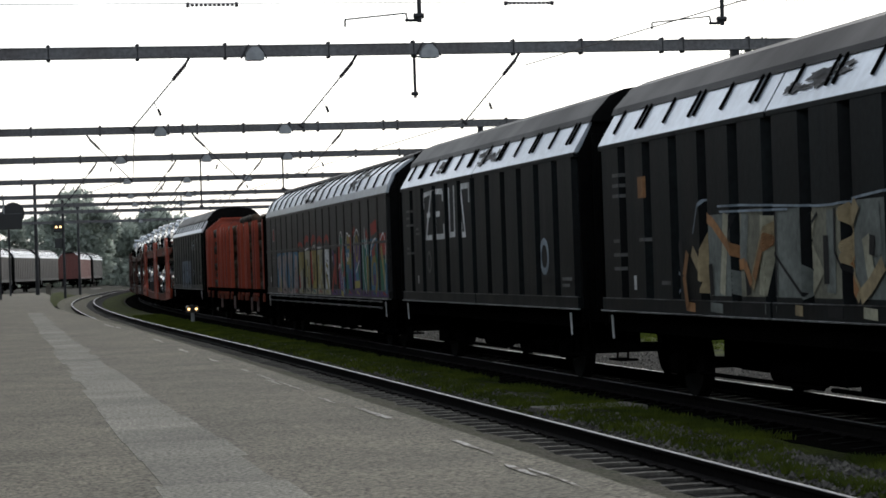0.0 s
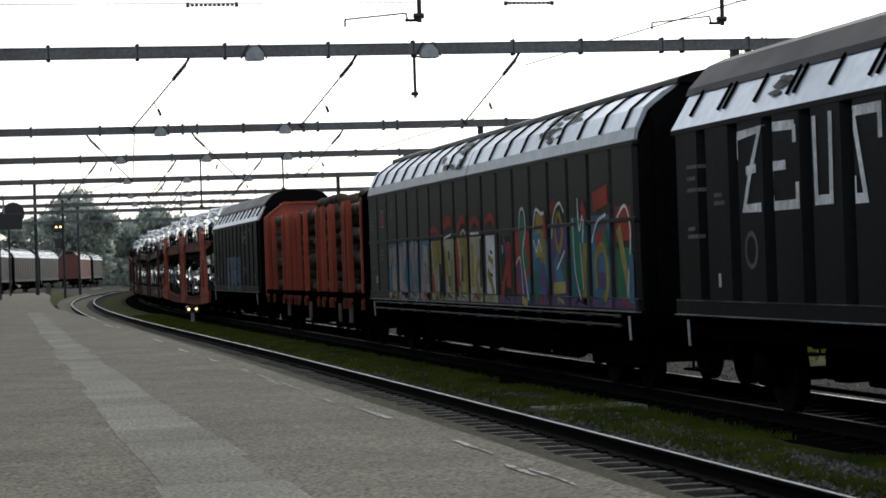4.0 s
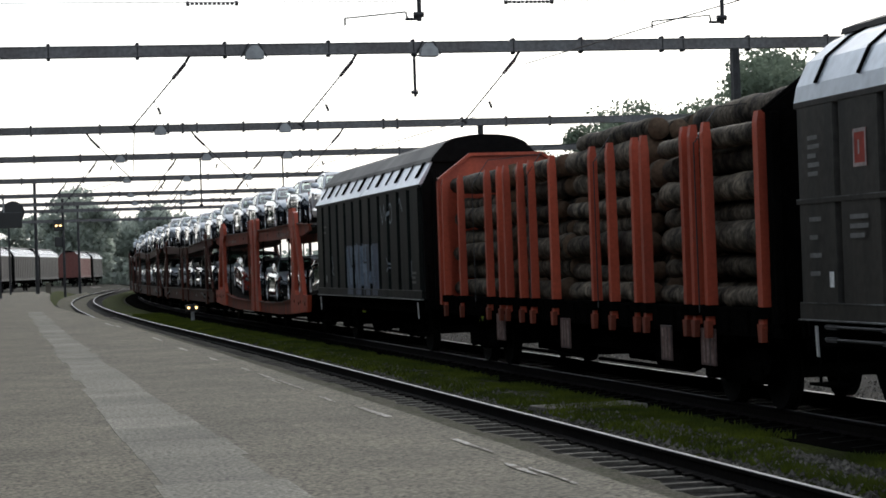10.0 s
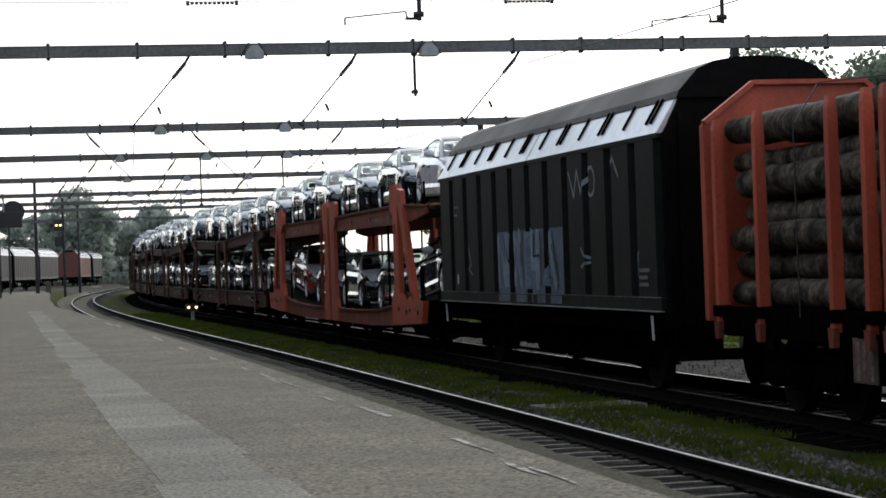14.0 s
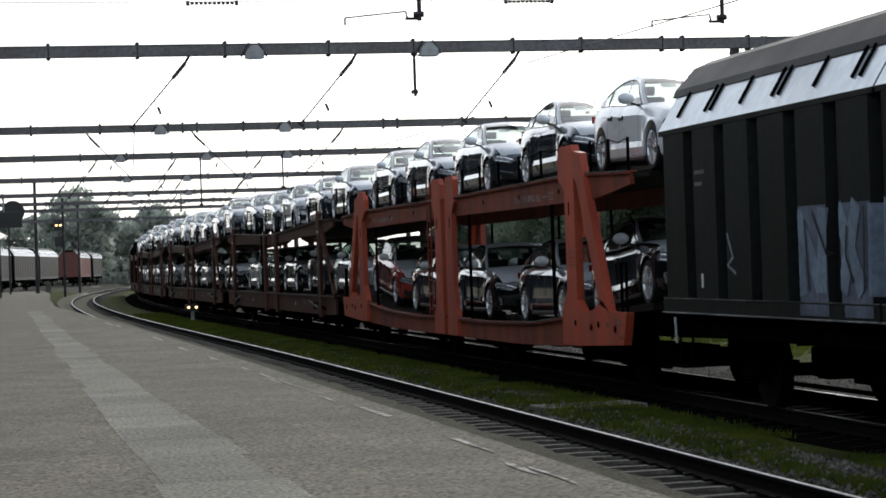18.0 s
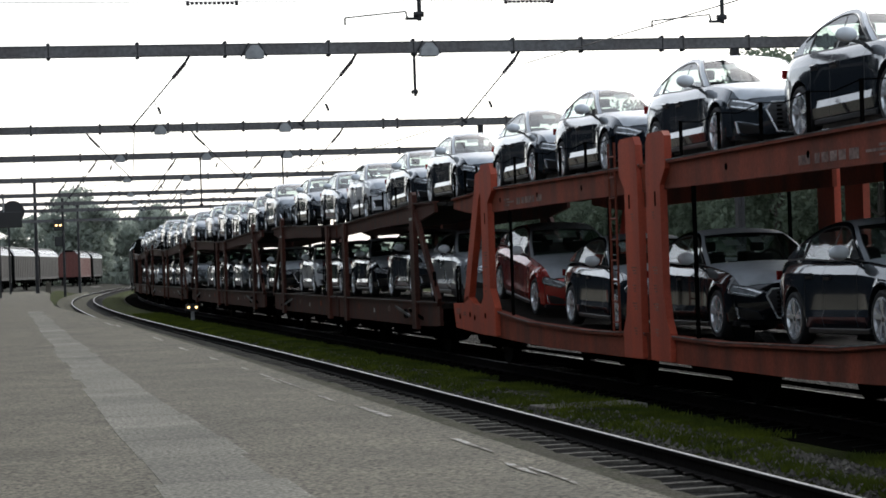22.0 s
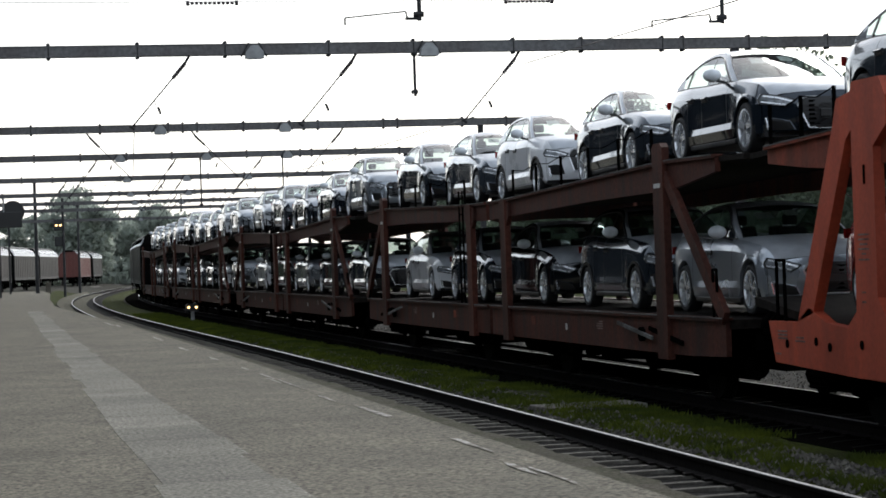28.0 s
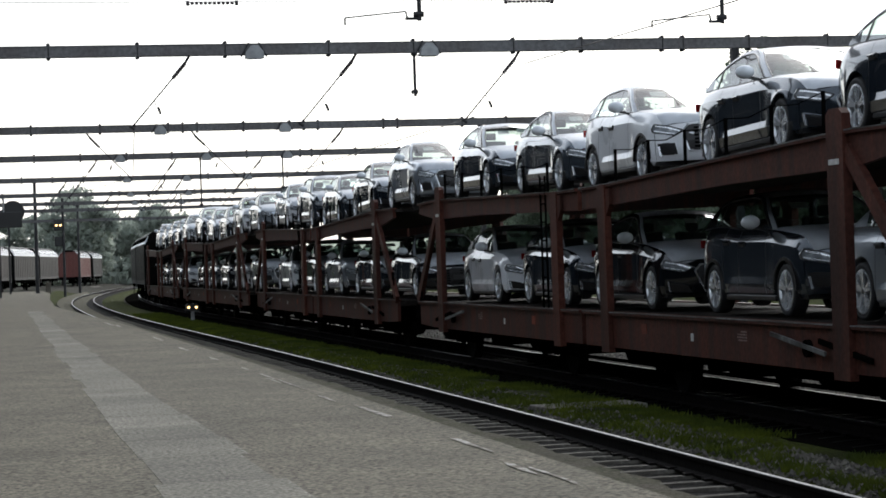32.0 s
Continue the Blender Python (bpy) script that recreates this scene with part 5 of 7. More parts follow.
    ys = sorted({round(-.66 + (end + .66) * k / 30, 3) for k in range(31)} | {P["head"], P["rear"]})
    xs = lambda z: .786 - .30 * max(0.0, z - zbelt(0.3)) - .38 * max(0.0, z - zbelt(.3) - .18) ** 1.3
    bow = lambda y: smooth_at([(-.66, -.25), (.02, -.08), (.5, 0), (1.0, .03), (end, .12)], y)
    crown = lambda y: smooth_at([(-.66, .04), (.0, .035), (.5, .04), (1.0, .04), (end, .03)], y)
    FR = [-1, -.965, -.925, -.75, -.5, -.25, 0, .25, .5, .75, .925, .965, 1]

    def shell(y, f, dz=0.0):
        z = zl(y)
        c = 1 - f * f
        return (f * xs(z), y + bow(y) * c, z + crown(y) * c + dz)
    top_reg = collections.defaultdict(list)
    for ya, yb in zip(ys, ys[1:]):
        ym = (ya + yb) / 2
        for fa, fb in zip(FR, FR[1:]):
            f = [shell(ya, fa), shell(ya, fb), shell(yb, fb), shell(yb, fa)]
            edge = abs(fa + fb) / 2 > .92
            if ym < P["head"]:
                key = ("front_pillar", fa > 0) if edge else ("windscreen", 0)
            elif ym > P["rear"]:
                key = ("rear_pillar", fa > 0) if edge else ("rear_window", 0)
            else:
                key = ("roof", 0)
            top_reg[key].append((0, f))
    skin = {"roof": (M_FILM, "roof under white transport film"), "windscreen": (M_GLASS, ""), "rear_window": (M_GLASS, ""), "front_pillar": (M_FILM, "pale white windscreen pillar"), "rear_pillar": (PT, "")}
    for key, fs in top_reg.items():
        strips(key[0], skin[key[0]][0], th, fs, skin[key[0]][1])
    lining = []
    for ya, yb in zip(ys, ys[1:]):
        if ya >= P["head"] and yb <= P["rear"]:
            lining += [(0, [shell(ya, fa * .96, -.035), shell(yb, fa * .96, -.035), shell(yb, fb * .96, -.035), shell(ya, fb * .96, -.035)]) for fa, fb in zip(FR, FR[1:])]
    strips("roof_lining", M_SEAT, th, lining, "dark roof lining")
    # side glass with its frames
    yy = sorted(set([round(-.66 + (end + .66) * k / 40, 3) for k in range(41)] + [.375, .425, P["glass_end"]]))
    for sx in (-1, 1):
        sr = collections.defaultdict(list)
        for ya, yb in zip(yy, yy[1:]):
            ym = (ya + yb) / 2

            def level(y, k):
                hi = zl(y)
                lo = min(zbelt(y), hi)
                a = min(lo + .02, hi)
                return [lo, a, max(a, hi - smooth_at([(-.66, .09), (.0, .065), (.5, .045), (1.2, .05), (end, .09)], y)), hi][k]
            for k in range(3):
                za, zb_, zc, zd = level(ya, k), level(yb, k), level(yb, k + 1), level(ya, k + 1)
                f = [(sx * xs(za), ya, za), (sx * xs(zb_), yb, zb_), (sx * xs(zc), yb, zc), (sx * xs(zd), ya, zd)]
                if sx < 0:
                    f.reverse()
                if k == 1:
                    key = "rear_quarter" if ym > P["glass_end"] else ("front_window" if ym < .375 else ("door_pillar" if ym < .425 else "rear_door_window"))
                else:
                    key = ("waist_trim", "", "roof_rail")[k]
                sr[key].append((0, f))
        for key, fs in sr.items():
            strips(key, {"rear_quarter": PT, "door_pillar": M_BLACKTRIM, "waist_trim": M_BLACKTRIM, "roof_rail": PT}.get(key, M_GLASS), th, fs)
        bm = B()
        ln = [(sx * (xs(zl(y) - .05) + .004), y, max(zl(y) - .055, zbelt(y) + .01)) for y in yy if -.55 < y <= P["glass_end"]]
        for p, r in zip(ln, ln[1:]):
            bar(bm, p, r, .014, .016)
        part("window_trim", bm, M_BLACKTRIM, th, "black window trim")
        bm = B()
        edge_ = [shell(y, sx * .925, .003) for y in ys if y <= P["head"]]
        for p, r in zip(edge_, edge_[1:]):
            bar(bm, p, r, .014, .01)
        part("windscreen_trim", bm, M_BLACKTRIM, th, "black windscreen trim")
        bm = B()
        y1 = P["glass_end"] - .2
        bar(bm, (sx * (xs(zbelt(y1)) + .003), y1, zbelt(y1) + .01), (sx * (xs(zl(y1) - .06) + .003), y1 - .05, zl(y1) - .05), .012, .035)
        part("quarter_pillar", bm, M_BLACKTRIM, th, "black quarter-window bar")
    # inside: seats, wheel, papers behind the windscreen
    d = .06 + .09 * suv
    bm = B()
    for x in (-.36, .36):
        prism(bm, [(.12, .8), (.45, .8), (.55, 1.0 + d), (.5, 1.08 + d), (.42, 1.06 + d), (.34, .95 + d)], "x", x - .2, x + .2)
        box(bm, x - .1, x + .1, .46, .53, 1.1 + d, 1.24 + d, .02)
    for x in (-.4, 0, .4):
        box(bm, x - .1, x + .1, 1.12, 1.2, .92 + d, 1.10 + d, .02)
    part("seats", bm, M_SEAT, th, "dark seats and headrests")
    bm = B()
    for k in range(16):
        a, b = 2 * math.pi * k / 16, 2 * math.pi * (k + 1) / 16
        tube(bm, (.36 + .18 * math.cos(a), -.12 + .06 * math.sin(a), .95 + d + .16 * math.sin(a)), (.36 + .18 * math.cos(b), -.12 + .06 * math.sin(b), .95 + d + .16 * math.sin(b)), .016, 5)
    part("steering_wheel", bm, M_SEAT, th)
    bm = B()
    for x0, x1, f0 in ((-.38, -.16, .62), (.02, .2, .7)):
        ya, yb = -.66 + f0 * .68, -.66 + (f0 + .2) * .68
        quad(bm, *[(x, y + bow(y) * (1 - (x / .6) ** 2) + .03, zl(y) + .0) for x, y in ((x0, ya), (x1, ya), (x1, yb), (x0, yb))])
    part("paper_sheet", bm, M_WHITE, th, "white delivery papers behind the windscreen")
    bm = B()
    for c in (-WB, WB):
        box(bm, -.80, .80, c - .375, c + .375, .24, .69)
    box(bm, -.82, .82, -1.9, 1.9, .18 + lift * .5, .24 + lift * .5)
    part("underbody", bm, M_BLACKTRIM, th)
    # face: grille, lamps, intakes
    n = lift
    hexa = [(-.40, .655), (.40, .655), (.47, .56), (.34, .27), (-.34, .27), (-.47, .56)]
    if suv:
        hexa = [(-.42, .80), (.42, .80), (.50, .70), (.42, .42), (-.42, .42), (-.50, .70)]
    gr = nose_plate("grille", M_BLACKTRIM, th, hexa, .006, "black grille")
    bm = B()
    nose_bars(bm, hexa, True, .02, .02, .01)
    part("grille_frame", bm, M_ALLOY, gr, "bright grille frame")
    bm = B()
    for k in range(1, 7):
        z = hexa[3][1] + (hexa[0][1] - hexa[3][1]) * k / 7
        nose_bars(bm, [(-.34, z), (0, z), (.34, z)], False, .012, .03, .006)
    part("grille_slats", bm, M_FRAME, gr)
    bm = B()
    box(bm, -.21, .21, -2.25, -2.22, .40 + n, .50 + n, .006)
    part("plate_holder", bm, M_BLACKTRIM, th)
    for sx in (-1, 1):
        o = [(sx * x, z + n * 1.4) for x, z in ((.49, .62), (.66, .685), (.83, .72), (.862, .66), (.85, .60), (.60, .545))]
        hl = nose_plate("headlamp", M_LENS, th, o, .006, "clear headlamp with a dark inside")
        bm = B()
        nose_bars(bm, o, True, .012, .014, .006)
        part("lamp_bezel", bm, M_BLACKTRIM, hl, "black headlamp surround")
        for pts, hh in ((((.53, .605), (.68, .66), (.82, .695)), .02), (((.60, .568), (.72, .592), (.84, .622)), .018)):
            bm = B()
            nose_bars(bm, [(sx * x, z + n * 1.4) for x, z in pts], False, .012, hh, .012)
            part("lamp_reflector", bm, M_ALLOY, hl, "bright reflector strip")
        o = [(sx * x, z + n) for x, z in ((.50, .25), (.76, .26), (.79, .42), (.56, .36))]
        if suv:
            o = [(sx * x, z) for x, z in ((.56, .36), (.80, .36), (.82, .54), (.60, .54))]
        ai = nose_plate("air_intake", M_BLACKTRIM, th, o, .006)
        bm = B()
        nose_bars(bm, o, True, .012, .014, .008)
        part("intake_frame", bm, PT, ai)
        bm = B()
        nose_bars(bm, [(sx * .775, .27 + n), (sx * .80, .42 + n)], False, .02, .035, .012)
        part("intake_fin", bm, M_ALLOY, ai, "bright upright fin")
        bm = B()
        for k in range(4):
            xa, xb = .83 - .09 * k, .74 - .09 * k
            bar(bm, (sx * xa, bend(xa, 2.27, .86) + .032, .86 + n), (sx * xb, bend(xb, 2.27, .86) + .032, .86 + n), .02, .11, (0, 1, 0))
        part("tail_lamp", bm, M_TAIL, th, "red tail lamp")
        # mirror: a rounded shell on a dark foot
        zm = zbelt(-.46)
        bm = B()
        bmesh.ops.create_icosphere(bm, subdivisions=3, radius=.1, matrix=pose(sx * 1.0, -.45, zm + .10) @ Matrix.Diagonal((1.25, .85, .88, 1)))
        for v in bm.verts:
            if v.co.y > -.42:
                v.co.y = -.42 + (v.co.y + .42) * .25
        mr = part("door_mirror", bm, M_COVER, th, "door mirror in a pale transport cover", smooth=True)
        bm = B()
        bar(bm, (sx * .80, -.47, zm - .01), (sx * .96, -.45, zm + .04), .06, .03, (0, 1, 0))
        part("mirror_foot", bm, M_BLACKTRIM, mr, "black mirror foot")
        for y in (.24, .84):
            bm = B()
            zh = zbelt(y) - .175
            # Raised black block paints the shade of the recess behind the handle.
            box(bm, *sorted((sx * .87, sx * .9005)), y - .10, y + .10, zh - .04, zh + .03, .008)
            rc = part("handle_recess", bm, M_BLACKTRIM, th, "black block painting the shade behind the handle")
            bm = B()
            box(bm, *sorted((sx * .895, sx * .922)), y - .095, y + .095, zh - .006, zh + .02, .008)
            part("door_handle", bm, PT, rc)
        bm = B()
        box(bm, *sorted((sx * .82, sx * .878)), -.93, .93, .15 + lift * .5, .225 + lift * .5, .015)
        part("sill_trim", bm, M_BLACKTRIM, th)
        if suv:
            for c in (-WB, WB):
                bm = B()
                for k in range(14):
                    a, b = math.pi * k / 14, math.pi * (k + 1) / 14
                    bar(bm, (sx * .895, c + .385 * math.cos(a), wr + .385 * math.sin(a)), (sx * .895, c + .385 * math.cos(b), wr + .385 * math.sin(b)), .04, .04)
                part("arch_trim", bm, M_BLACKTRIM, th, "black wheel-arch trim")
        if not _wheel:
            _wheel.extend(car_wheel_meshes())
        for c in (-WB, WB):
            wob = new("wheel", _wheel[0])
            wob.parent = th
            wob.matrix_basis = pose(sx * .80, c, wr, 0, 0, 0 if sx > 0 else 180)
            rim = new("rim", _wheel[1])
            rim.parent = wob
            rim["label"] = "silver five-spoke alloy rim"
    return th


CARS = {}


def put_car(kind, paint, uc, zf, zr, u_wagon, base, label):
    """A car whose axles stand at heights zf and zr; uc is the middle of its wheelbase along the line."""
    key = (kind, paint)
    if key not in CARS:
        CARS[key] = car_model(kind, paint, label)
        ob = CARS[key]
    else:
        ob = copy_thing(CARS[key], Matrix.Identity(4))
        ob["label"] = label
    tilt = math.degrees(math.atan2(zr - zf, 2 * WB))
    MOVERS.append((ob, u_wagon, base, pose(0.0, uc - u_wagon, (zf + zr) / 2, tilt, 0, 0)))


NAMES = {"white": "glossy white", "silver": "silver metallic", "dark_grey": "dark grey metallic", "black": "glossy black", "blue_black": "blue-black", "mid_grey": "mid-grey metallic", "red": "dark red"}
DECK = {True: "on the open upper deck", False: "on the shaded lower deck"}


CAR_SHIFT = 0.12


def load_cars(u, base, pts_up, pts_lo, places_up, places_lo, lift=0.0):
    for upper, places, pts in ((True, places_up, pts_up), (False, places_lo, pts_lo)):
        for d, kind, paint in places:
            d += CAR_SHIFT if u > 130 else 0.0
            zf, zr = ramp(pts, d - WB) + .03, ramp(pts, d + WB) + .03
            put_car(kind, paint, u + d, zf, zr, u, base, "new %s %s %s" % (NAMES[paint], "saloon car" if kind == "sedan" else "small off-road car", DECK[upper]))


U_RED, U_BR = 123.45, 151.16
carrier_red(U_RED)
load_cars(U_RED, 22.4, UP_RED, LO_RED,
          [(-10.9, "sedan", "white"), (-5.92, "sedan", "blue_black"), (-.12, "sedan", "dark_grey"), (5.25, "sedan", "blue_black"), (9.95, "sedan", "dark_grey")],
          [(-10.5, "sedan", "black"), (-5.5, "sedan", "blue_black"), (.1, "sedan", "black"), (4.95, "sedan", "blue_black"), (10.15, "sedan", "red")])
rows_up = [[(-11.3, "sedan", "blue_black"), (-6.2, "sedan", "dark_grey"), (-.35, "suv", "white"), (4.5, "sedan", "mid_grey"), (10.0, "sedan", "dark_grey")],
           [(-11.3, "suv", "silver"), (-6.0, "sedan", "blue_black"), (-.6, "sedan", "dark_grey"), (4.6, "suv", "mid_grey"), (10.0, "sedan", "white")],
           [(-11.3, "sedan", "silver"), (-6.0, "suv", "white"), (-.6, "sedan", "mid_grey"), (4.6, "sedan", "silver"), (10.0, "suv", "dark_grey")],
           [(-11.3, "sedan", "white"), (-6.0, "sedan", "dark_grey"), (-.6, "suv", "silver"), (4.6, "sedan", "mid_grey"), (10.0, "sedan", "white")]]
rows_lo = [[(-11.3, "sedan", "silver"), (-6.2, "suv", "dark_grey"), (-.6, "sedan", "black"), (4.2, "sedan", "blue_black"), (9.3, "sedan", "white")],
           [(-11.3, "sedan", "black"), (-6.0, "sedan", "dark_grey"), (-.6, "sedan", "silver"), (4.4, "suv", "dark_grey"), (9.6, "sedan", "white")],
           [(-11.3, "suv", "silver"), (-6.0, "sedan", "white"), (-.6, "sedan", "black"), (4.4, "sedan", "mid_grey"), (9.6, "sedan", "dark_grey")],
           [(-11.3, "sedan", "white"), (-6.0, "sedan", "mid_grey"), (-.6, "sedan", "silver"), (4.4, "sedan", "black"), (9.6, "suv", "dark_grey")]]
for k in range(4):
    u = U_BR + 28.9 * k
    carrier_brown(u)
    load_cars(u, 21.8, UP_BROWN, LO_BROWN, rows_up[k], rows_lo[k])


# ---- painted marks and graffiti on the wagon walls (the side towards the platform) ----
def paint_mat(name, c):
    return mat("spray_paint_" + name, c, 0.55, var=0.18, grain=12, stain=1.5, bump=0.05, spec=0.25, tint=[v * .6 for v in c])


G_WHITE, G_CREAM, G_ORANGE = paint_mat("white", (.88, .89, .88)), paint_mat("cream", (0.450, 0.431, 0.312)), paint_mat("orange", (.60, .28, .09))
G_BLUE, G_PINK, G_YELLOW = paint_mat("blue", (0.071, 0.205, 0.328)), paint_mat("pink", (0.410, 0.334, 0.318)), paint_mat("yellow", (0.430, 0.369, 0.112))
G_RED, G_GREEN, G_PURPLE = paint_mat("red", (0.410, 0.056, 0.036)), paint_mat("green", (0.026, 0.195, 0.103)), paint_mat("purple", (0.134, 0.076, 0.215))
G_ICE, G_GREY, G_BLACK = paint_mat("ice_blue", (.31, .37, .42)), paint_mat("grey", (.16, .16, .155)), paint_mat("black", (.012, .012, .013))


def marks(w, u_mid, half, pitch, name, material, label, strokes, width, lift=.006):
    # The floor leaves deep troughs unpainted, standing in for their shade.
    floor = 1.405 if width > .7 or half > 10 else 0.0
    step = .04 if floor else .02
    for k, pts in enumerate(strokes):
        bm = B()
        stroke(bm, [(u - u_mid, z) for u, z in pts], width, lambda y: corr(y, half, pitch), -1, lift=lift + .0015 * k, floor=floor, step=step)
        part(name, bm, material, w, label)


def ring(cu, cz, r, n=14, sq=1.0):
    return [(cu + r * sq * math.cos(2 * math.pi * k / n), cz + r * math.sin(2 * math.pi * k / n)) for k in range(n + 1)]


def text_bars(w, u_mid, half, pitch, rows, material=G_GREY):
    marks(w, u_mid, half, pitch, "lettering_bar", material, "small worn lettering bar", [[(u, z), (u - L, z)] for u, z, L in rows], .05)


# white word on the near-black wagon
A1 = (w1, 40.68, 7.35, 7.35 / 6)
marks(*A1, "painted_letter", G_WHITE, "white spray-painted letter Z", [[(45.45, 3.38), (44.6, 3.42), (44.95, 2.95), (45.2, 2.5), (44.6, 2.5)], [(45.1, 2.95), (44.75, 2.97)], [(45.42, 3.4), (45.42, 3.1)]], .11)
marks(*A1, "painted_letter", G_WHITE, "white spray-painted letter E", [[(43.45, 3.4), (44.25, 3.42), (44.2, 2.5), (43.4, 2.5), (43.4, 2.75)], [(44.2, 2.96), (43.75, 2.96)], [(43.45, 3.4), (43.45, 3.2)]], .11)
marks(*A1, "painted_letter", G_WHITE, "white spray-painted letter U", [[(42.84, 3.45), (42.82, 2.52), (42.38, 2.52), (42.36, 3.47)]], .11)
marks(*A1, "painted_letter", G_WHITE, "white spray-painted letter S", [[(41.0, 3.1), (41.0, 3.42), (41.72, 3.42), (41.42, 2.5), (41.72, 2.5), (41.72, 2.74)]], .11)
marks(*A1, "painted_ring", G_GREY, "worn pale ring mark", [ring(45.0, 2.0, .2)], .06)
marks(*A1, "painted_ring", G_ICE, "worn pale ring mark", [ring(35.35, 2.02, .25)], .11)
marks(*A1, "paper_label", G_WHITE, "small white paper label", [[(46.2, 1.72), (46.2, 1.55)]], .1)
text_bars(*A1, [(47.4, 3.1, .5), (47.4, 2.95, .35), (47.4, 2.8, .5), (47.4, 2.3, .3), (47.4, 2.2, .45), (46.3, 2.7, .3), (46.3, 2.6, .4), (34.2, 1.65, .6), (34.2, 1.55, .45)])
# orange and cream letters on the leading wagon
A0 = (w0, 24.68, 7.24, 7.24 / 6)
G_OLIVE = paint_mat("olive_grey", (.25, .245, .185))
G_SAND, G_MIST, G_RUST = paint_mat("sand", (.42, .33, .19)), paint_mat("mist_grey", (.20, .22, .20)), paint_mat("rust_orange", (.40, .20, .085))


def straight(lines):
    return [list(p) for line in lines for p in zip(line, line[1:])]


PAINT0 = "weathered graffiti letters in %s"
for k in range(7):
    u = 26.49 - k * 7.24 / 6
    marks(*A0, "graffiti", G_OLIVE if k % 2 else G_MIST, "faded grey-olive graffiti field", [[(u, 1.44), (u, 2.46 + .03 * (k % 3 == 1))]], .9, .003)
# grey-green bodies of the letters
marks(*A0, "graffiti", G_MIST, PAINT0 % "mist grey", [[(26.75, 2.06), (26.3, 1.75), (25.76, 1.45)], [(25.48, 2.45), (25.62, 1.85)], [(23.77, 2.4), (23.97, 1.99), (23.55, 1.5)], [(22.7, 2.4), (22.75, 1.5)], [(21.5, 2.45), (21.45, 1.9)]], .26, .006)
marks(*A0, "graffiti", G_CREAM, PAINT0 % "cream", [[(26.2, 2.46), (26.28, 2.0), (26.4, 1.46)], [(24.85, 2.4), (24.95, 1.46)], [(23.25, 2.38), (23.43, 2.06), (23.09, 1.74), (23.48, 1.47)], [(22.2, 1.9), (22.1, 1.46)], [(21.75, 2.1), (21.6, 1.6)]], .2, .009)
marks(*A0, "graffiti", G_BLACK, "black graffiti shading between the letters", [[(28.05, 2.16), (28.0, 1.62)], [(26.83, 1.84), (26.78, 1.45)], [(25.46, 1.78), (25.41, 1.46)], [(22.87, 2.13), (22.87, 1.6)], [(21.56, 2.11), (21.59, 1.9)]], .15, .011)
marks(*A0, "graffiti", G_BLACK, "thin black graffiti outline", [[(24.62, 2.02), (24.1, 1.72), (23.63, 1.47)], [(23.6, 2.4), (23.42, 2.2), (23.1, 2.38)], [(22.6, 2.42), (22.62, 1.95), (22.1, 1.46)], [(26.05, 2.44), (26.12, 2.12)], [(24.42, 2.45), (24.44, 1.46)]], .045, .0125)
marks(*A0, "graffiti", G_SAND, PAINT0 % "sand yellow", straight([[(27.28, 1.62), (27.08, 2.5)], [(25.3, 1.56), (24.98, 2.0), (24.62, 2.42)], [(27.55, 2.02), (27.15, 1.72), (27.2, 1.46)], [(21.95, 2.46), (22.44, 1.94), (21.91, 1.46), (21.6, 1.6), (21.27, 1.82)], [(22.46, 2.42), (22.27, 2.22)]]), .17, .014)
marks(*A0, "graffiti", G_RUST, PAINT0 % "rust orange", straight([[(27.02, 2.46), (26.68, 2.36), (26.15, 2.08), (25.78, 1.82), (25.5, 1.84), (25.28, 1.6)], [(27.72, 2.0), (27.89, 1.69), (27.78, 1.3)], [(25.18, 1.66), (24.8, 2.16)], [(22.36, 1.86), (21.98, 1.5)]]), .13, .016)
marks(*A0, "graffiti", G_ICE, "pale blue double outline above the letters", [[(26.47, 2.56), (25.65, 2.55), (24.55, 2.51), (23.1, 2.46), (22.6, 2.46), (21.88, 2.52), (21.2, 2.56)], [(26.4, 2.49), (24.0, 2.45)], [(27.48, 2.24), (27.24, 2.66), (27.04, 2.68), (27.0, 2.56)], [(27.2, 2.62), (27.06, 2.62)], [(28.1, 1.46), (28.22, 1.62), (28.1, 1.75)]], .028, .0185)
for k in range(7):
    u = 27.6 - k * 1.0
    marks(*A0, "graffiti", (G_RUST, G_MIST, G_BLACK, G_MIST, G_SAND, G_BLACK, G_CREAM)[k], "graffiti running over the bottom rail", [[(u + .28, 1.30), (u - .1 - .1 * (k % 3), 1.28)]], .12, .009)
marks(*A0, "paper_label", G_WHITE, "small white paper label", [[(30.18, 1.70), (30.18, 1.50)]], .13)
marks(*A0, "red_plate", G_RUST, "faded red plate", [[(29.8, 3.08), (29.8, 2.78)]], .26)
text_bars(*A0, [(31.2, 3.15, .45), (31.2, 3.0, .5), (31.2, 2.85, .4), (31.2, 2.2, .3), (31.2, 2.0, .4), (31.2, 1.8, .35), (29.9, 2.2, .35), (28.9, 1.6, .4)])
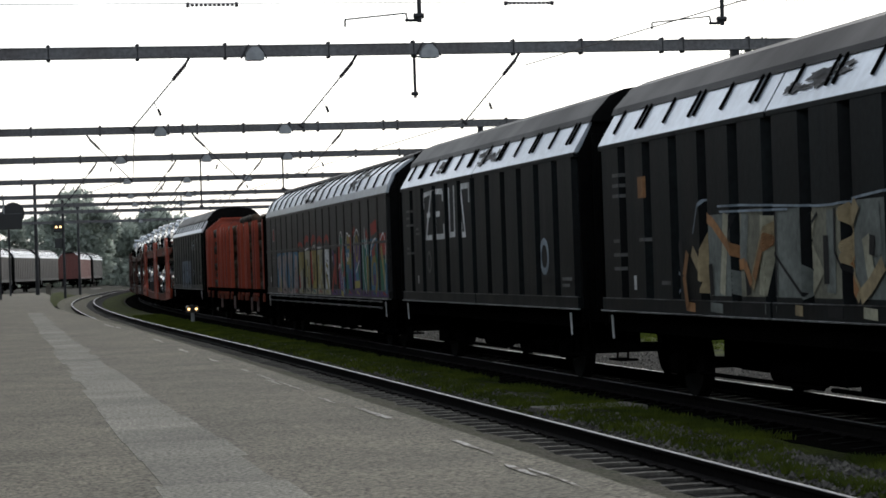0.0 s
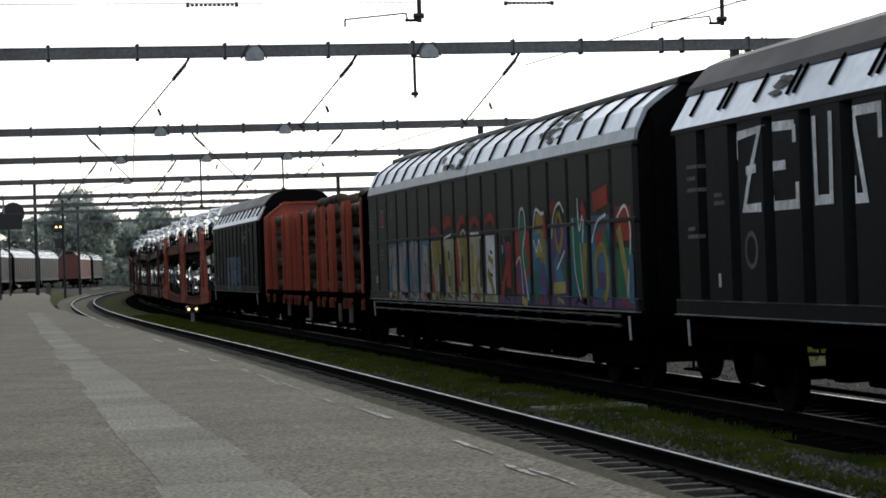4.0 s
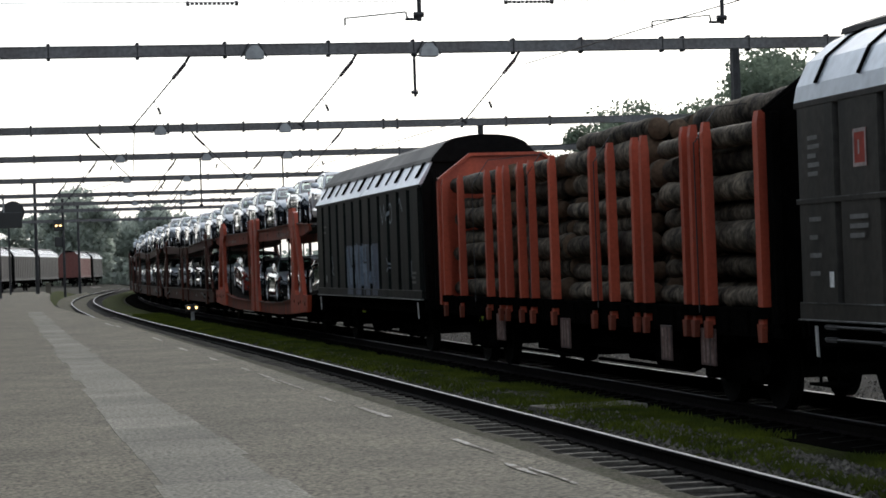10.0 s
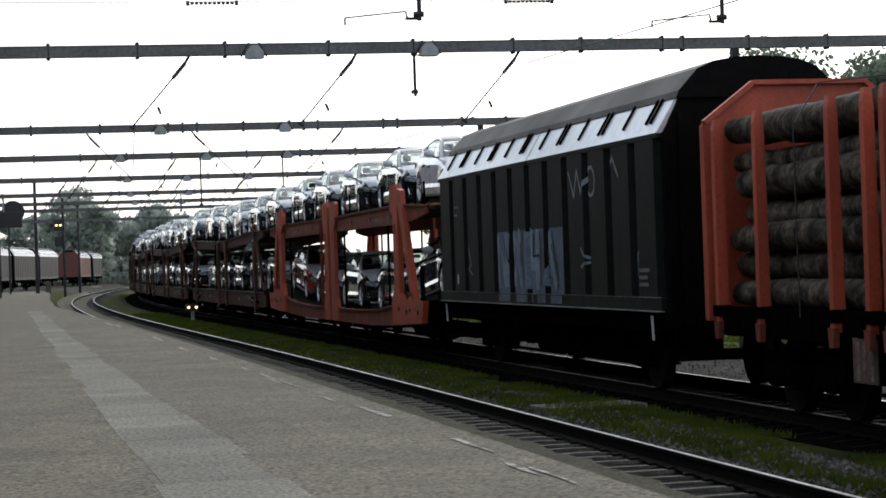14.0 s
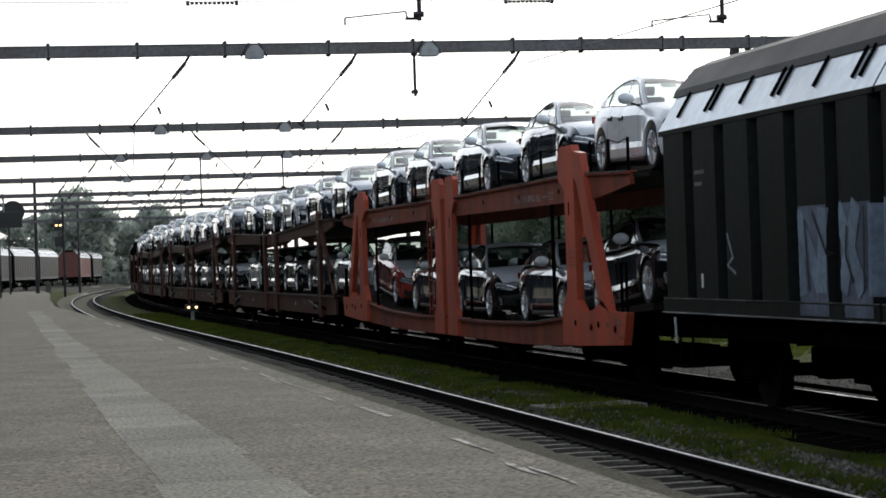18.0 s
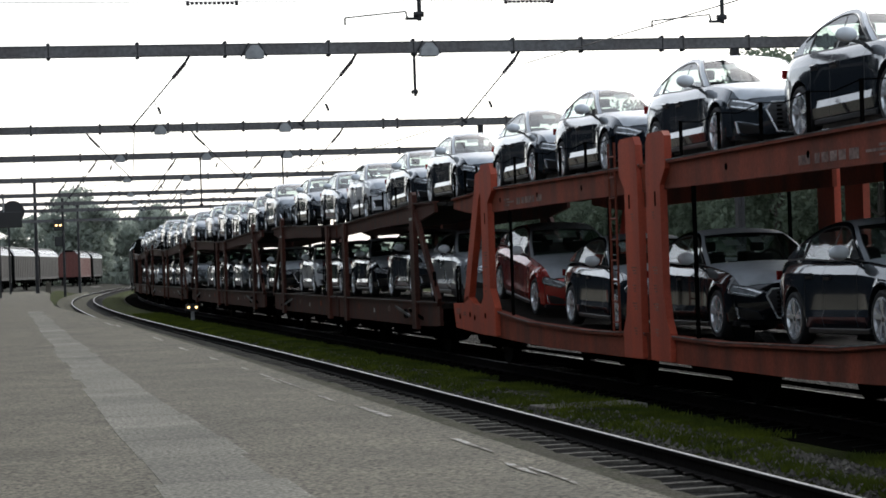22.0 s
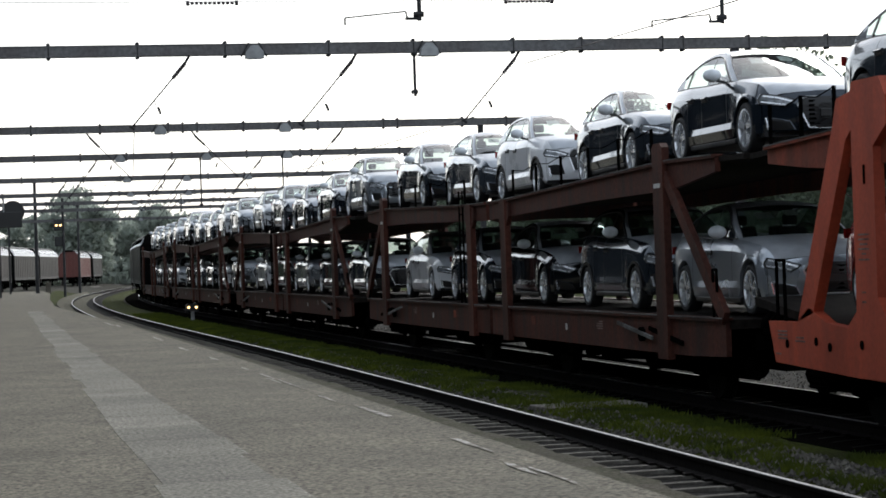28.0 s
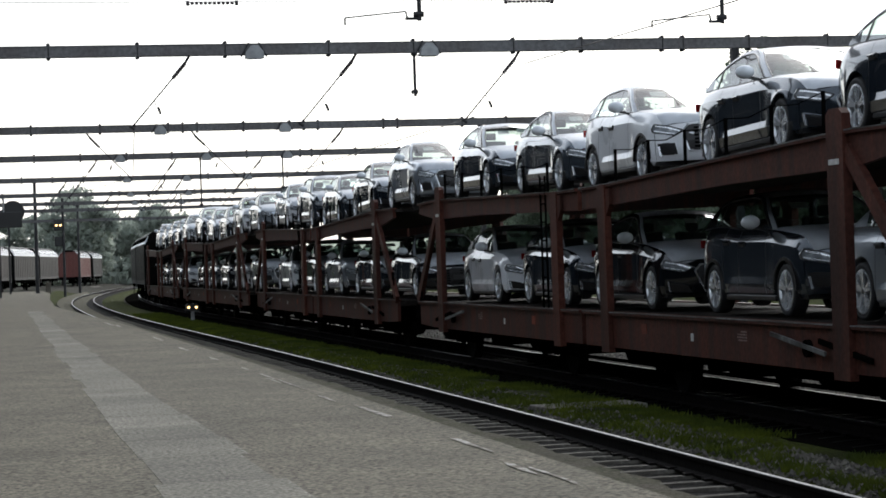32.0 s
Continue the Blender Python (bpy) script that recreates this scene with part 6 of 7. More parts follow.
# pale blue letters on the olive wagon
A4 = (w4, 101.65, 7.45, 7.45 / 6)
G_DUSK = paint_mat("dusk_blue", (.13, .155, .21))
for k in range(4, 8):
    u = 109.1 - (k + .5) * 7.45 / 6
    marks(*A4, "graffiti", G_DUSK, "faded blue graffiti field", [[(u, 1.36), (u, 2.45)]], .84, .003)
G_STEEL = paint_mat("steel_blue", (.21, .27, .35))
marks(*A4, "graffiti", G_STEEL, "steel-blue graffiti letters", straight([[(104.0, 2.4), (103.85, 1.45)], [(103.95, 2.35), (103.3, 1.55)], [(103.2, 2.42), (103.25, 1.48)], [(102.75, 2.4), (102.1, 1.5)], [(102.2, 2.45), (102.65, 1.5)], [(101.75, 2.42), (101.8, 1.45)], [(101.35, 2.45), (101.5, 1.85)], [(101.5, 1.9), (100.85, 1.9)], [(100.95, 2.45), (101.0, 1.45)], [(100.55, 1.5), (100.2, 2.4)], [(100.2, 2.35), (99.75, 1.5)], [(100.45, 1.8), (99.9, 1.8)]]), .27)
marks(*A4, "graffiti", G_BLACK, "thin dark graffiti outline", straight([[(103.7, 2.3), (103.6, 1.5)], [(103.45, 2.38), (103.05, 1.9)], [(102.95, 2.4), (102.98, 1.5)], [(102.45, 2.2), (102.5, 1.9), (102.3, 1.6)], [(101.95, 2.4), (102.0, 1.5)], [(101.2, 2.4), (101.25, 2.0), (100.8, 2.02)], [(100.75, 2.4), (100.72, 1.5)], [(100.2, 2.1), (100.08, 1.62)], [(99.98, 2.2), (99.62, 1.5)]]), .04, .024)
marks(*A4, "graffiti", G_DUSK, "faded blue graffiti over the bottom rail", [[(104.0, 1.29), (102.9, 1.29)], [(102.6, 1.29), (101.4, 1.29)], [(101.1, 1.29), (99.5, 1.29)]], .13, .012)
marks(*A4, "graffiti", G_ICE, "thin pale tag", [[(98.9, 3.3), (98.6, 2.9), (98.4, 3.3), (98.2, 2.95), (98.0, 3.25)], ring(97.6, 3.1, .22, 10), [(96.6, 3.2), (96.4, 3.4), (96.1, 3.1)]], .05)
marks(*A4, "graffiti", G_ICE, "thin pale tag", [[(106.4, 2.2), (106.2, 1.9), (106.4, 1.8), (106.1, 1.7)], [(98.3, 2.1), (98.0, 1.9), (98.3, 1.8)], [(95.5, 1.8), (95.2, 2.0), (95.3, 1.6)]], .05)
text_bars(*A4, [(107.6, 3.0, .4), (107.6, 2.85, .3), (95.2, 1.75, .5), (95.2, 1.65, .4), (95.2, 1.55, .45)])
marks(*A4, "paper_label", G_WHITE, "small white paper label", [[(107.4, 1.7), (107.4, 1.52)]], .09)

# many-coloured graffiti on the long wagon: one filled field a panel, then letters and outlines
A2 = (w2, 60.9, 11.1, 11.1 / 9)
pit = 11.1 / 9
grng = random.Random(8)
G_TEAL = paint_mat("teal", (0.031, 0.174, 0.185))
G_OCHRE = paint_mat("ochre", (0.349, 0.276, 0.071))
BW, BB, BP, BY, BR, BG, BV, BK, BT, BO, BC = G_WHITE, G_BLUE, G_PINK, G_YELLOW, G_RED, G_GREEN, G_PURPLE, G_BLACK, G_TEAL, G_OCHRE, G_CREAM
# panel number: (paint, stroke width, points across the panel and in height)
PIECE = {
    2: [(BB, 1.08, ((0, 2.44), (0, 1.25))), (BP, .34, ((-.32, 2.12), (.34, 2.2))), (BP, .4, ((.12, 2.2), (.05, 1.2))), (BT, .06, ((-.1, 1.9), (-.12, 1.25))), (BY, .14, ((.3, 1.7), (.3, 1.25))), (BK, .03, ((-.2, 2.1), (-.05, 1.9), (.05, 2.15), (.1, 1.85)))],
    3: [(BB, 1.08, ((0, 2.44), (0, 1.25))), (BP, .42, ((-.1, 2.35), (-.18, 1.2))), (BP, .3, ((.3, 2.4), (.02, 1.8), (.3, 1.22))), (BT, .05, ((.12, 2.4), (-.02, 2.0), (.12, 1.6)))],
    4: [(BB, 1.08, ((0, 2.44), (0, 1.25))), (BP, .4, ((-.2, 2.4), (.12, 1.75), (.05, 1.2))), (BP, .26, ((.32, 2.42), (.2, 1.9))), (BT, .06, ((.05, 2.3), (.2, 1.75), (.25, 1.3))), (BK, .03, ((.0, 1.75), (.1, 1.6), (-.02, 1.5), (.08, 1.42)))],
    5: [(BB, 1.08, ((0, 2.44), (0, 1.25))), (BP, .32, ((-.22, 1.2), (.02, 2.35))), (BP, .34, ((.1, 2.3), (.26, 1.2))), (BT, .05, ((.0, 1.95), (.14, 1.95))), (BY, .06, ((.3, 2.2), (.36, 1.8))), (BK, .03, ((.08, 2.0), (.16, 1.8), (.1, 1.65), (.2, 1.55)))],
    6: [(BO, 1.08, ((0, 2.42), (0, 1.7))), (BR, .3, ((-.3, 1.75), (-.2, 1.25))), (BC, .4, ((0, 1.9), (.06, 1.22))), (BY, .26, ((-.1, 2.3), (.02, 1.9))), (BK, .16, ((.33, 1.95), (.3, 1.25))), (BW, .03, ((-.36, 2.4), (-.2, 1.9), (-.05, 1.3))), (BR, .1, ((-.4, 2.62), (.0, 2.66), (.36, 2.56)))],
    7: [(BC, 1.08, ((0, 2.44), (0, 1.24))), (BY, .3, ((-.22, 2.2), (-.22, 1.7))), (BK, .11, ((.02, 2.2), (.04, 2.02))), (BK, .12, ((.0, 1.72), (.05, 1.5))), (BK, .14, ((-.36, 2.3), (-.36, 1.3))), (BO, .2, ((.28, 2.0), (.2, 1.4))), (BW, .04, ((-.28, 2.46), (.3, 2.52))), (BR, .16, ((-.3, 2.66), (.05, 2.8), (.36, 2.74)))],
    8: [(BO, 1.08, ((0, 2.44), (0, 1.24))), (BY, .36, ((.05, 2.3), (.1, 1.4))), (BK, .12, ((.06, 2.1), (.02, 1.6))), (BK, .16, ((-.36, 2.2), (-.34, 1.3))), (BW, .035, ((-.2, 2.4), (-.1, 1.9), (-.2, 1.3))), (BR, .2, ((-.36, 2.4), (-.2, 1.5))), (BW, .04, ((0, 2.5), (.2, 2.58), (.36, 2.5))), (BR, .14, ((-.2, 2.62), (.1, 2.8), (.36, 2.74)))],
    9: [(BC, 1.08, ((0, 2.44), (0, 1.24))), (BO, .22, ((-.24, 2.3), (-.24, 1.5))), (BO, .12, ((.3, 2.0), (.02, 1.7), (.28, 1.3))), (BK, .1, ((.38, 2.4), (.34, 1.5))), (BR, .12, ((-.36, 2.66), (0, 2.76), (.36, 2.66))), (BW, .04, ((-.3, 2.5), (.3, 2.5)))],
    10: [(BW, .62, ((0, 2.44), (0, 1.24))), (BO, .16, ((-.2, 1.8), (.1, 1.5), (.2, 1.25))), (BK, .05, ((.0, 2.15), (.14, 2.12))), (BK, .05, ((.0, 1.75), (.16, 1.7))), (BR, .12, ((-.3, 2.66), (.1, 2.78), (.36, 2.62))), (BO, .1, ((-.1, 2.05), (.2, 1.95)))],
    11: [(BK, .7, ((0, 2.4), (0, 1.3))), (BR, .3, ((.2, 2.3), (.15, 1.5))), (BW, .06, ((-.2, 2.25), (-.18, 2.1))), (BW, .06, ((-.22, 1.6), (-.16, 1.45))), (BR, .14, ((-.3, 1.3), (.0, 1.8), (.36, 2.2))), (BV, .12, ((-.1, 2.4), (.1, 2.0)))],
    12: [(BR, 1.08, ((0, 2.5), (0, 1.4))), (BG, .32, ((.08, 2.72), (.02, 2.2), (.22, 1.8))), (BV, .36, ((-.2, 1.9), (.05, 1.3))), (BB, .2, ((.32, 1.7), (.36, 1.25))), (BW, .045, ((-.14, 2.5), (-.05, 2.8), (.15, 2.82), (.24, 2.5), (.05, 2.1), (.2, 1.6), (.3, 1.3))), (BW, .04, ((-.36, 1.9), (-.1, 2.0), (.02, 1.4))), (BY, .12, ((-.05, 1.3), (.25, 1.24)))],
    13: [(BB, 1.08, ((0, 2.5), (0, 1.4))), (BO, .3, ((-.2, 2.55), (.2, 2.55), (.15, 1.9))), (BY, .16, ((-.25, 2.1), (.2, 2.1))), (BG, .2, ((-.3, 1.8), (-.2, 1.25))), (BV, .26, ((.1, 1.8), (.3, 1.35))), (BW, .045, ((-.3, 2.5), (-.15, 2.8), (.15, 2.72), (.3, 2.74))), (BW, .04, ((-.3, 2.3), (-.15, 2.1), (0, 2.3), (.1, 2.1))), (BR, .14, ((.3, 2.7), (.36, 2.3)))],
    14: [(BV, 1.08, ((0, 2.5), (0, 1.3))), (BB, .3, ((-.2, 2.0), (.1, 1.5))), (BO, .1, ((.0, 2.72), (-.16, 2.4), (.02, 2.1), (.2, 2.4), (.06, 2.72))), (BW, .045, ((-.34, 2.3), (-.2, 2.7), (.1, 2.86), (.32, 2.7))), (BY, .16, ((-.3, 1.5), (.34, 1.52))), (BW, .04, ((-.1, 1.8), (.34, 2.1))), (BG, .16, ((.26, 2.0), (.34, 1.65))), (BR, .12, ((-.34, 2.75), (-.1, 2.9)))],
    15: [(BT, 1.08, ((0, 2.6), (0, 1.25))), (BG, .26, ((-.2, 2.4), (.05, 1.5))), (BO, .2, ((.28, 2.2), (.22, 1.25))), (BW, .04, ((-.26, 2.6), (-.2, 1.8), (.06, 1.3))), (BW, .04, ((.0, 2.9), (.06, 2.4), (.28, 2.7), (.2, 2.2))), (BR, .16, ((.2, 2.8), (.36, 2.6))), (BW, .03, ((.1, 2.2), (.2, 1.5)))],
    16: [(BB, 1.08, ((0, 2.6), (0, 1.25))), (BR, .26, ((-.3, 2.8), (.36, 2.9))), (BR, .2, ((-.2, 2.2), (.3, 2.4))), (BO, .14, ((-.2, 1.5), (-.2, 2.0), (.2, 2.1), (.3, 1.6), (.1, 1.3))), (BV, .24, ((.05, 1.75), (.05, 1.5))), (BG, .16, ((.2, 2.4), (.36, 2.0))), (BW, .045, ((-.36, 2.2), (-.1, 2.5), (.3, 2.6)))],
    17: [(BR, .7, ((0, 2.7), (0, 2.2))), (BG, .7, ((0, 2.1), (0, 1.25))), (BY, .18, ((-.2, 2.4), (.2, 1.4))), (BW, .045, ((-.3, 2.5), (.1, 2.7), (.3, 2.3), (.1, 1.4))), (BB, .2, ((.3, 2.0), (.3, 1.3)))],
}
def curve(pts):
    """A smooth line through the points."""
    if len(pts) < 3:
        return list(pts)
    out = []
    P = [pts[0]] + list(pts) + [pts[-1]]
    for a, b, c, d in zip(P, P[1:], P[2:], P[3:]):
        for k in range(5):
            t = k / 5
            out.append(tuple(.5 * (2 * b[i] + (c[i] - a[i]) * t + (2 * a[i] - 5 * b[i] + 4 * c[i] - d[i]) * t * t + (3 * b[i] - a[i] - 3 * c[i] + d[i]) * t ** 3) for i in (0, 1)))
    return out + [pts[-1]]


for k, strokes in PIECE.items():
    u = 72.0 - (k + .5) * pit
    for n, (paint, wide, pts) in enumerate(strokes):
        marks(*A2, "graffiti", paint, "", [[(u - s * 1.22, z) for s, z in curve(pts)]], wide if wide > 1 else wide * 1.15, .003 + .0025 * n)
    lo = (BP, BC, BV)[(k > 5) + (k > 10)]
    marks(*A2, "graffiti", lo, "", [[(u + .52, 1.29), (u - .52, 1.29)]], .13, .008)
    marks(*A2, "graffiti", (BT, BR, BY, BK)[k % 4], "", [[(u + .3 - .1 * (k % 3), 1.25), (u + .1, 1.34), (u - .25, 1.27)]], .05, .0105)
marks(*A2, "red_plate", G_RED, "faded red plate with a pale frame", [[(70.1, 3.22), (70.1, 2.82)]], .36)
marks(*A2, "red_plate_frame", G_PINK, "pale plate frame", [[(70.26, 3.2), (69.94, 3.2), (69.94, 2.84), (70.26, 2.84), (70.26, 3.2)], [(70.12, 3.1), (70.12, 2.95)]], .04, .01)
marks(*A2, "painted_ring", G_GREY, "worn pale ring mark", [ring(68.9, 3.2, .14, 12, .8)], .08)
text_bars(*A2, [(71.6, 3.2, .3), (71.6, 3.1, .35), (71.6, 3.0, .25), (71.6, 2.9, .35), (71.6, 2.8, .3), (71.6, 2.3, .35), (71.6, 2.1, .25), (71.6, 1.9, .35), (71.6, 1.7, .3), (70.4, 2.3, .5), (70.4, 2.2, .5), (70.4, 2.1, .4)])
marks(*A2, "paper_label", G_WHITE, "small white paper label", [[(71.0, 1.72), (71.0, 1.55)]], .13)
# torn and smeared black patches on the hoods
HIGH = ([3.62, 3.80, 4.08, 4.30, 4.42], [1.44, 1.40, 1.26, .98, .72])
LOW = ([3.62, 4.1], [1.44, 1.15])
for w, um, us, hood, top in ((w2, 60.9, (63.2, 62.5, 61.8, 55.2, 54.6, 53.8), HIGH, 4.36), (w1, 40.68, (44.2, 40.2, 39.8, 39.3), LOW, 4.05), (w0, 24.68, (23.8, 23.4, 22.9), LOW, 4.05)):
    for u in us:
        for q in range(5):
            bm = B()
            y, z = u - um + grng.uniform(-.4, .4), 3.78 + (top - 3.85) * grng.random()
            L, H = grng.uniform(.08, .42), grng.uniform(.02, .09)
            ring_ = []
            for k in range(14):
                a = 2 * math.pi * k / 14
                r = grng.uniform(.4, 1.2)
                zz = min(top, z + H * r * math.sin(a))
                ring_.append(bm.verts.new((-float(np.interp(zz, *hood)) - .014, y + L * r * math.cos(a), zz + .012)))
            bm.faces.new(ring_)
            part("black_smear", bm, G_BLACK, w, "black smear on the hood")


# ---- overhead line: portal beams over the tracks ----
def hanger(th, x, z, lean):
    """A slanting insulated hanger under a beam, lean metres sideways at its foot."""
    foot = Vector((x + lean, 0, z - 1.38))
    head = Vector((x, 0, z))
    bm = B()
    tube(bm, head + Vector((0, 0, .06)), head.lerp(foot, .1), .03, 6)
    part("hanger_clamp", bm, M_DARKSTEEL, th)
    bm = B()
    rings = []
    qd = (foot - head).to_track_quat("Z", "Y")
    for k in range(19):
        c, rr = head.lerp(foot, .08 + .0125 * k), (.03, .048)[k % 2] if 0 < k < 18 else .02
        rings.append([bm.verts.new(c + qd @ Vector((rr * math.cos(.7854 * i), rr * math.sin(.7854 * i), 0))) for i in range(8)])
    for a, b in zip(rings, rings[1:]):
        for i in range(8):
            bm.faces.new((a[i], a[(i + 1) % 8], b[(i + 1) % 8], b[i]))
    part("insulator", bm, M_INSUL, th, "dark ribbed insulator")
    bm = B()
    tube(bm, head.lerp(foot, .3), foot, .017, 6)
    mid = head.lerp(foot, .62)
    tube(bm, mid, mid + Vector((.05 * (1 if lean < 0 else -1), 0, -.13)), .008, 5)
    tube(bm, mid + Vector((.07 * (1 if lean < 0 else -1), 0, -.13)), mid + Vector((.12 * (1 if lean < 0 else -1), 0, -.27)), .028, 6)
    tube(bm, foot + Vector((-.05, 0, .03)), foot + Vector((.05, 0, -.05)), .03, 6)
    part("hanger_wire", bm, M_DARKSTEEL, th)


def portal(y, lamps, hangers, drops, right, left, z=6.44, skew=0.0, end=27.0):
    th = thing("catenary_portal", "grey steel overhead-line portal beam spanning the tracks", "overhead line", "portal beams of the overhead line", pose(0, y, 0, 0, 0, skew))
    bm = B()
    prism(bm, [(-.11, z - .115), (.11, z - .115), (.11, z - .09), (.02, z - .085), (.02, z + .085), (.11, z + .09), (.11, z + .115), (-.11, z + .115), (-.11, z + .09), (-.095, z + .085), (-.095, z - .085), (-.11, z - .09)], "x", left - .4, end)
    beam = part("beam", bm, M_STEEL, th, "long grey steel beam")
    rng = random.Random(int(y * 10))
    x = left + .5
    while x < 18:
        bm = B()
        for zz in (z + .115, z - .165):
            box(bm, x - .035, x + .035, -.09, .09, zz, zz + .05, .01)
        tube(bm, (x, -.1, z - .17), (x, -.1, z + .17), .012, 6)
        part("clamp", bm, M_DARKSTEEL, beam)
        x += rng.choice((1.45, 1.75, .45, 2.1))
    for x in lamps:
        bm = B()
        prism(bm, [(x - .19, z - .2), (x + .19, z - .2), (x + .17, z - .06), (x + .06, z + .06), (x - .06, z + .06), (x - .17, z - .06)], "y", -.32, -.10)
        lamp = part("yard_lamp", bm, M_LAMP, th, "grey yard lamp housing under the beam")
        bm = B()
        box(bm, x - .15, x + .15, -.30, -.12, z - .215, z - .2)
        part("lamp_lens", bm, M_LENS, lamp)
        for q in (-1, 1):
            bm = B()
            bar(bm, (x + q * .26, -.12, z - .16), (x + q * .1, -.12, z + .13), .03, .03, (0, 1, 0))
            part("lamp_bracket", bm, M_DARKSTEEL, lamp)
    for x, lean in hangers:
        hanger(th, x, z - .14, lean)
    for x, zb, arm in drops:
        bm = B()
        tube(bm, (x, 0, z - .1), (x, 0, zb), .032, 8)
        tube(bm, (x - .08, 0, zb + .09), (x + .06, 0, zb + .09), .04, 8)
        tube(bm, (x - .06, 0, z - .16), (x + .3, 0, z - .16), .02, 6)
        part("drop_tube", bm, M_DARKSTEEL, th)
        if arm:
            bm = B()
            tube(bm, (x, 0, zb + .03), (x - .2, 0, zb + .03), .022, 6)
            tube(bm, (x - .17, 0, zb + .03), (x - .19, 0, zb + .13), .014, 6)
            tube(bm, (x - .19, 0, zb + .13), (x - 1.04, 0, zb + .05), .012, 6)
            tube(bm, (x - 1.04, 0, zb + .05), (x - 1.04, 0, zb - .05), .014, 6)
            part("registration_arm", bm, M_DARKSTEEL, th)
    for x in (right, left):
        bm = B()
        for a in (-.04, .04):
            prism(bm, [(x + a - .035, -.1), (x + a + .035, -.1), (x + a + .035, .1), (x + a - .035, .1)], "z", -.3, z - .115)
        for k in range(12):
            bar(bm, (x - .05, -.1, .2 + k * .5), (x + .05, -.1, .45 + k * .5), .02, .05, (0, 1, 0))
        part("mast", bm, M_DARKSTEEL, th, "dark riveted steel mast")
        bm = B()
        box(bm, x - .35, x + .35, -.35, .35, -.6, -.12, .03)
        part("mast_footing", bm, M_KERB, th)
    return th


portal(44.6, (5.42, 8.99), ((4.15, -1.2), (7.54, -1.2), (10.95, -1.22)), ((8.72, 5.36, False),), 15.6, -3.0, z=6.365)
portal(69.4, (5.44, 9.33), ((3.17, 1.33), (6.41, 1.38), (11.22, -1.28)), (), 15.65, -3.0, z=6.40)
portal(86.3, (5.2, 8.52, 11.68), ((4.33, -1.1), (7.36, -1.1), (10.73, -1.2)), ((8.29, 4.4, False), (11.5, 5.0, False)), 16.4, -3.0, z=6.4)
portal(106.9, (6.74, 9.6, 12.56), ((3.9, -1.2), (4.6, -1.2), (8.6, -1.2), (9.4, -1.1), (12.4, -1.2)), (), 17.0, -3.0, skew=1.5)
portal(127.3, (8.21, 11.53), ((7.1, -1.2), (10.9, -1.2)), ((11.1, 5.3, False),), 18.5, -3.0, skew=2.0)
portal(143.0, (9.5, 12.5), ((8.5, -1.2), (12.2, -1.2)), (), 20.0, -3.0, skew=3.0)
portal(158.0, (11.0,), ((9.5, -1.2),), (), 22.0, 1.0, skew=3.5)
portal(188.0, (13.0,), (), (), 25.0, 2.0, skew=5.0, end=32)
portal(30.0, (), (), ((5.96, 5.29, True), (10.33, 5.2, True)), 15.9, -3.0)

cs = thing("cross_span_wire", "thin cross-span wire with two dark strain insulators", "overhead line")
bm = B()
tube(bm, (-3, 30.1, 5.62), (16, 30.1, 5.53), .006, 5)
part("wire", bm, M_WIRE, cs)
for a in (2.77, 7.19):
    bm = B()
    for k in range(12):
        tube(bm, (a + .06 * k, 30.1, 5.585 - a * .004), (a + .06 * k + .045, 30.1, 5.585 - a * .004), .024 if k not in (0, 11) else .036, 8)
    part("strain_insulator", bm, M_INSUL, cs)

cw = thing("contact_wire", "thin copper contact wire above the goods track", "overhead line")
for p in ([(11.05, 44.6, 6.0), (10.75, 30, 5.58), (10.3, 8, 5.25), (10.3, -30, 5.25)], [(9.95, 44.6, 4.92), (9.6, 69.4, 4.92), (9.7, 86.3, 4.92), (8.2, 106.9, 4.92)],
          [(3.0, 44.6, 4.92), (4.57, 69.4, 4.92), (3.3, 86.3, 4.92)]):
    bm = B()
    for a, b in zip(p, p[1:]):
        tube(bm, a, b, .012, 5)
    part("wire", bm, M_WIRE, cw)


# ---- signals and masts ----
sg = thing("dwarf_signal", "low shunting signal with two lit amber lamps between the tracks", "signal", "", pose(8.24, 91.2, 0))
bm = B()
box(bm, -.07, .07, -.05, .05, -.25, .3, .01)
part("post", bm, M_LAMP, sg, "pale signal post")
bm = B()
prism(bm, [(-.27, .28), (.27, .28), (.27, .5), (.2, .58), (-.2, .58), (-.27, .5)], "y", -.08, .1)
part("head", bm, M_BLACKTRIM, sg, "black signal head")
for x in (-.155, .155):
    bm = B()
    tube(bm, (x, -.1, .43), (x, -.078, .43), .05, 14)
    part("lamp", bm, M_AMBER, sg, "lit amber lamp")

sg = thing("main_signal", "tall mast signal with two lit amber lamps", "signal", "", pose(6.0, 185, 0))
bm = B()
tube(bm, (.35, 0, .1), (.35, 0, 8.2), .11, 10)
part("mast", bm, M_DARKSTEEL, sg)
bm = B()
box(bm, -.42, .32, -.1, .15, 5.55, 6.5, .06)
part("head", bm, M_BLACKTRIM, sg, "black signal head")
bm = B()
box(bm, -.36, .26, -.1, .12, 4.25, 5.05, .04)
part("lower_board", bm, M_BLACKTRIM, sg, "black lower signal board")
for x in (-.2, .14):
    bm = B()
    tube(bm, (x, -.13, 5.98), (x, -.1, 5.98), .085, 14)
    part("lamp", bm, M_AMBER, sg, "lit amber lamp")

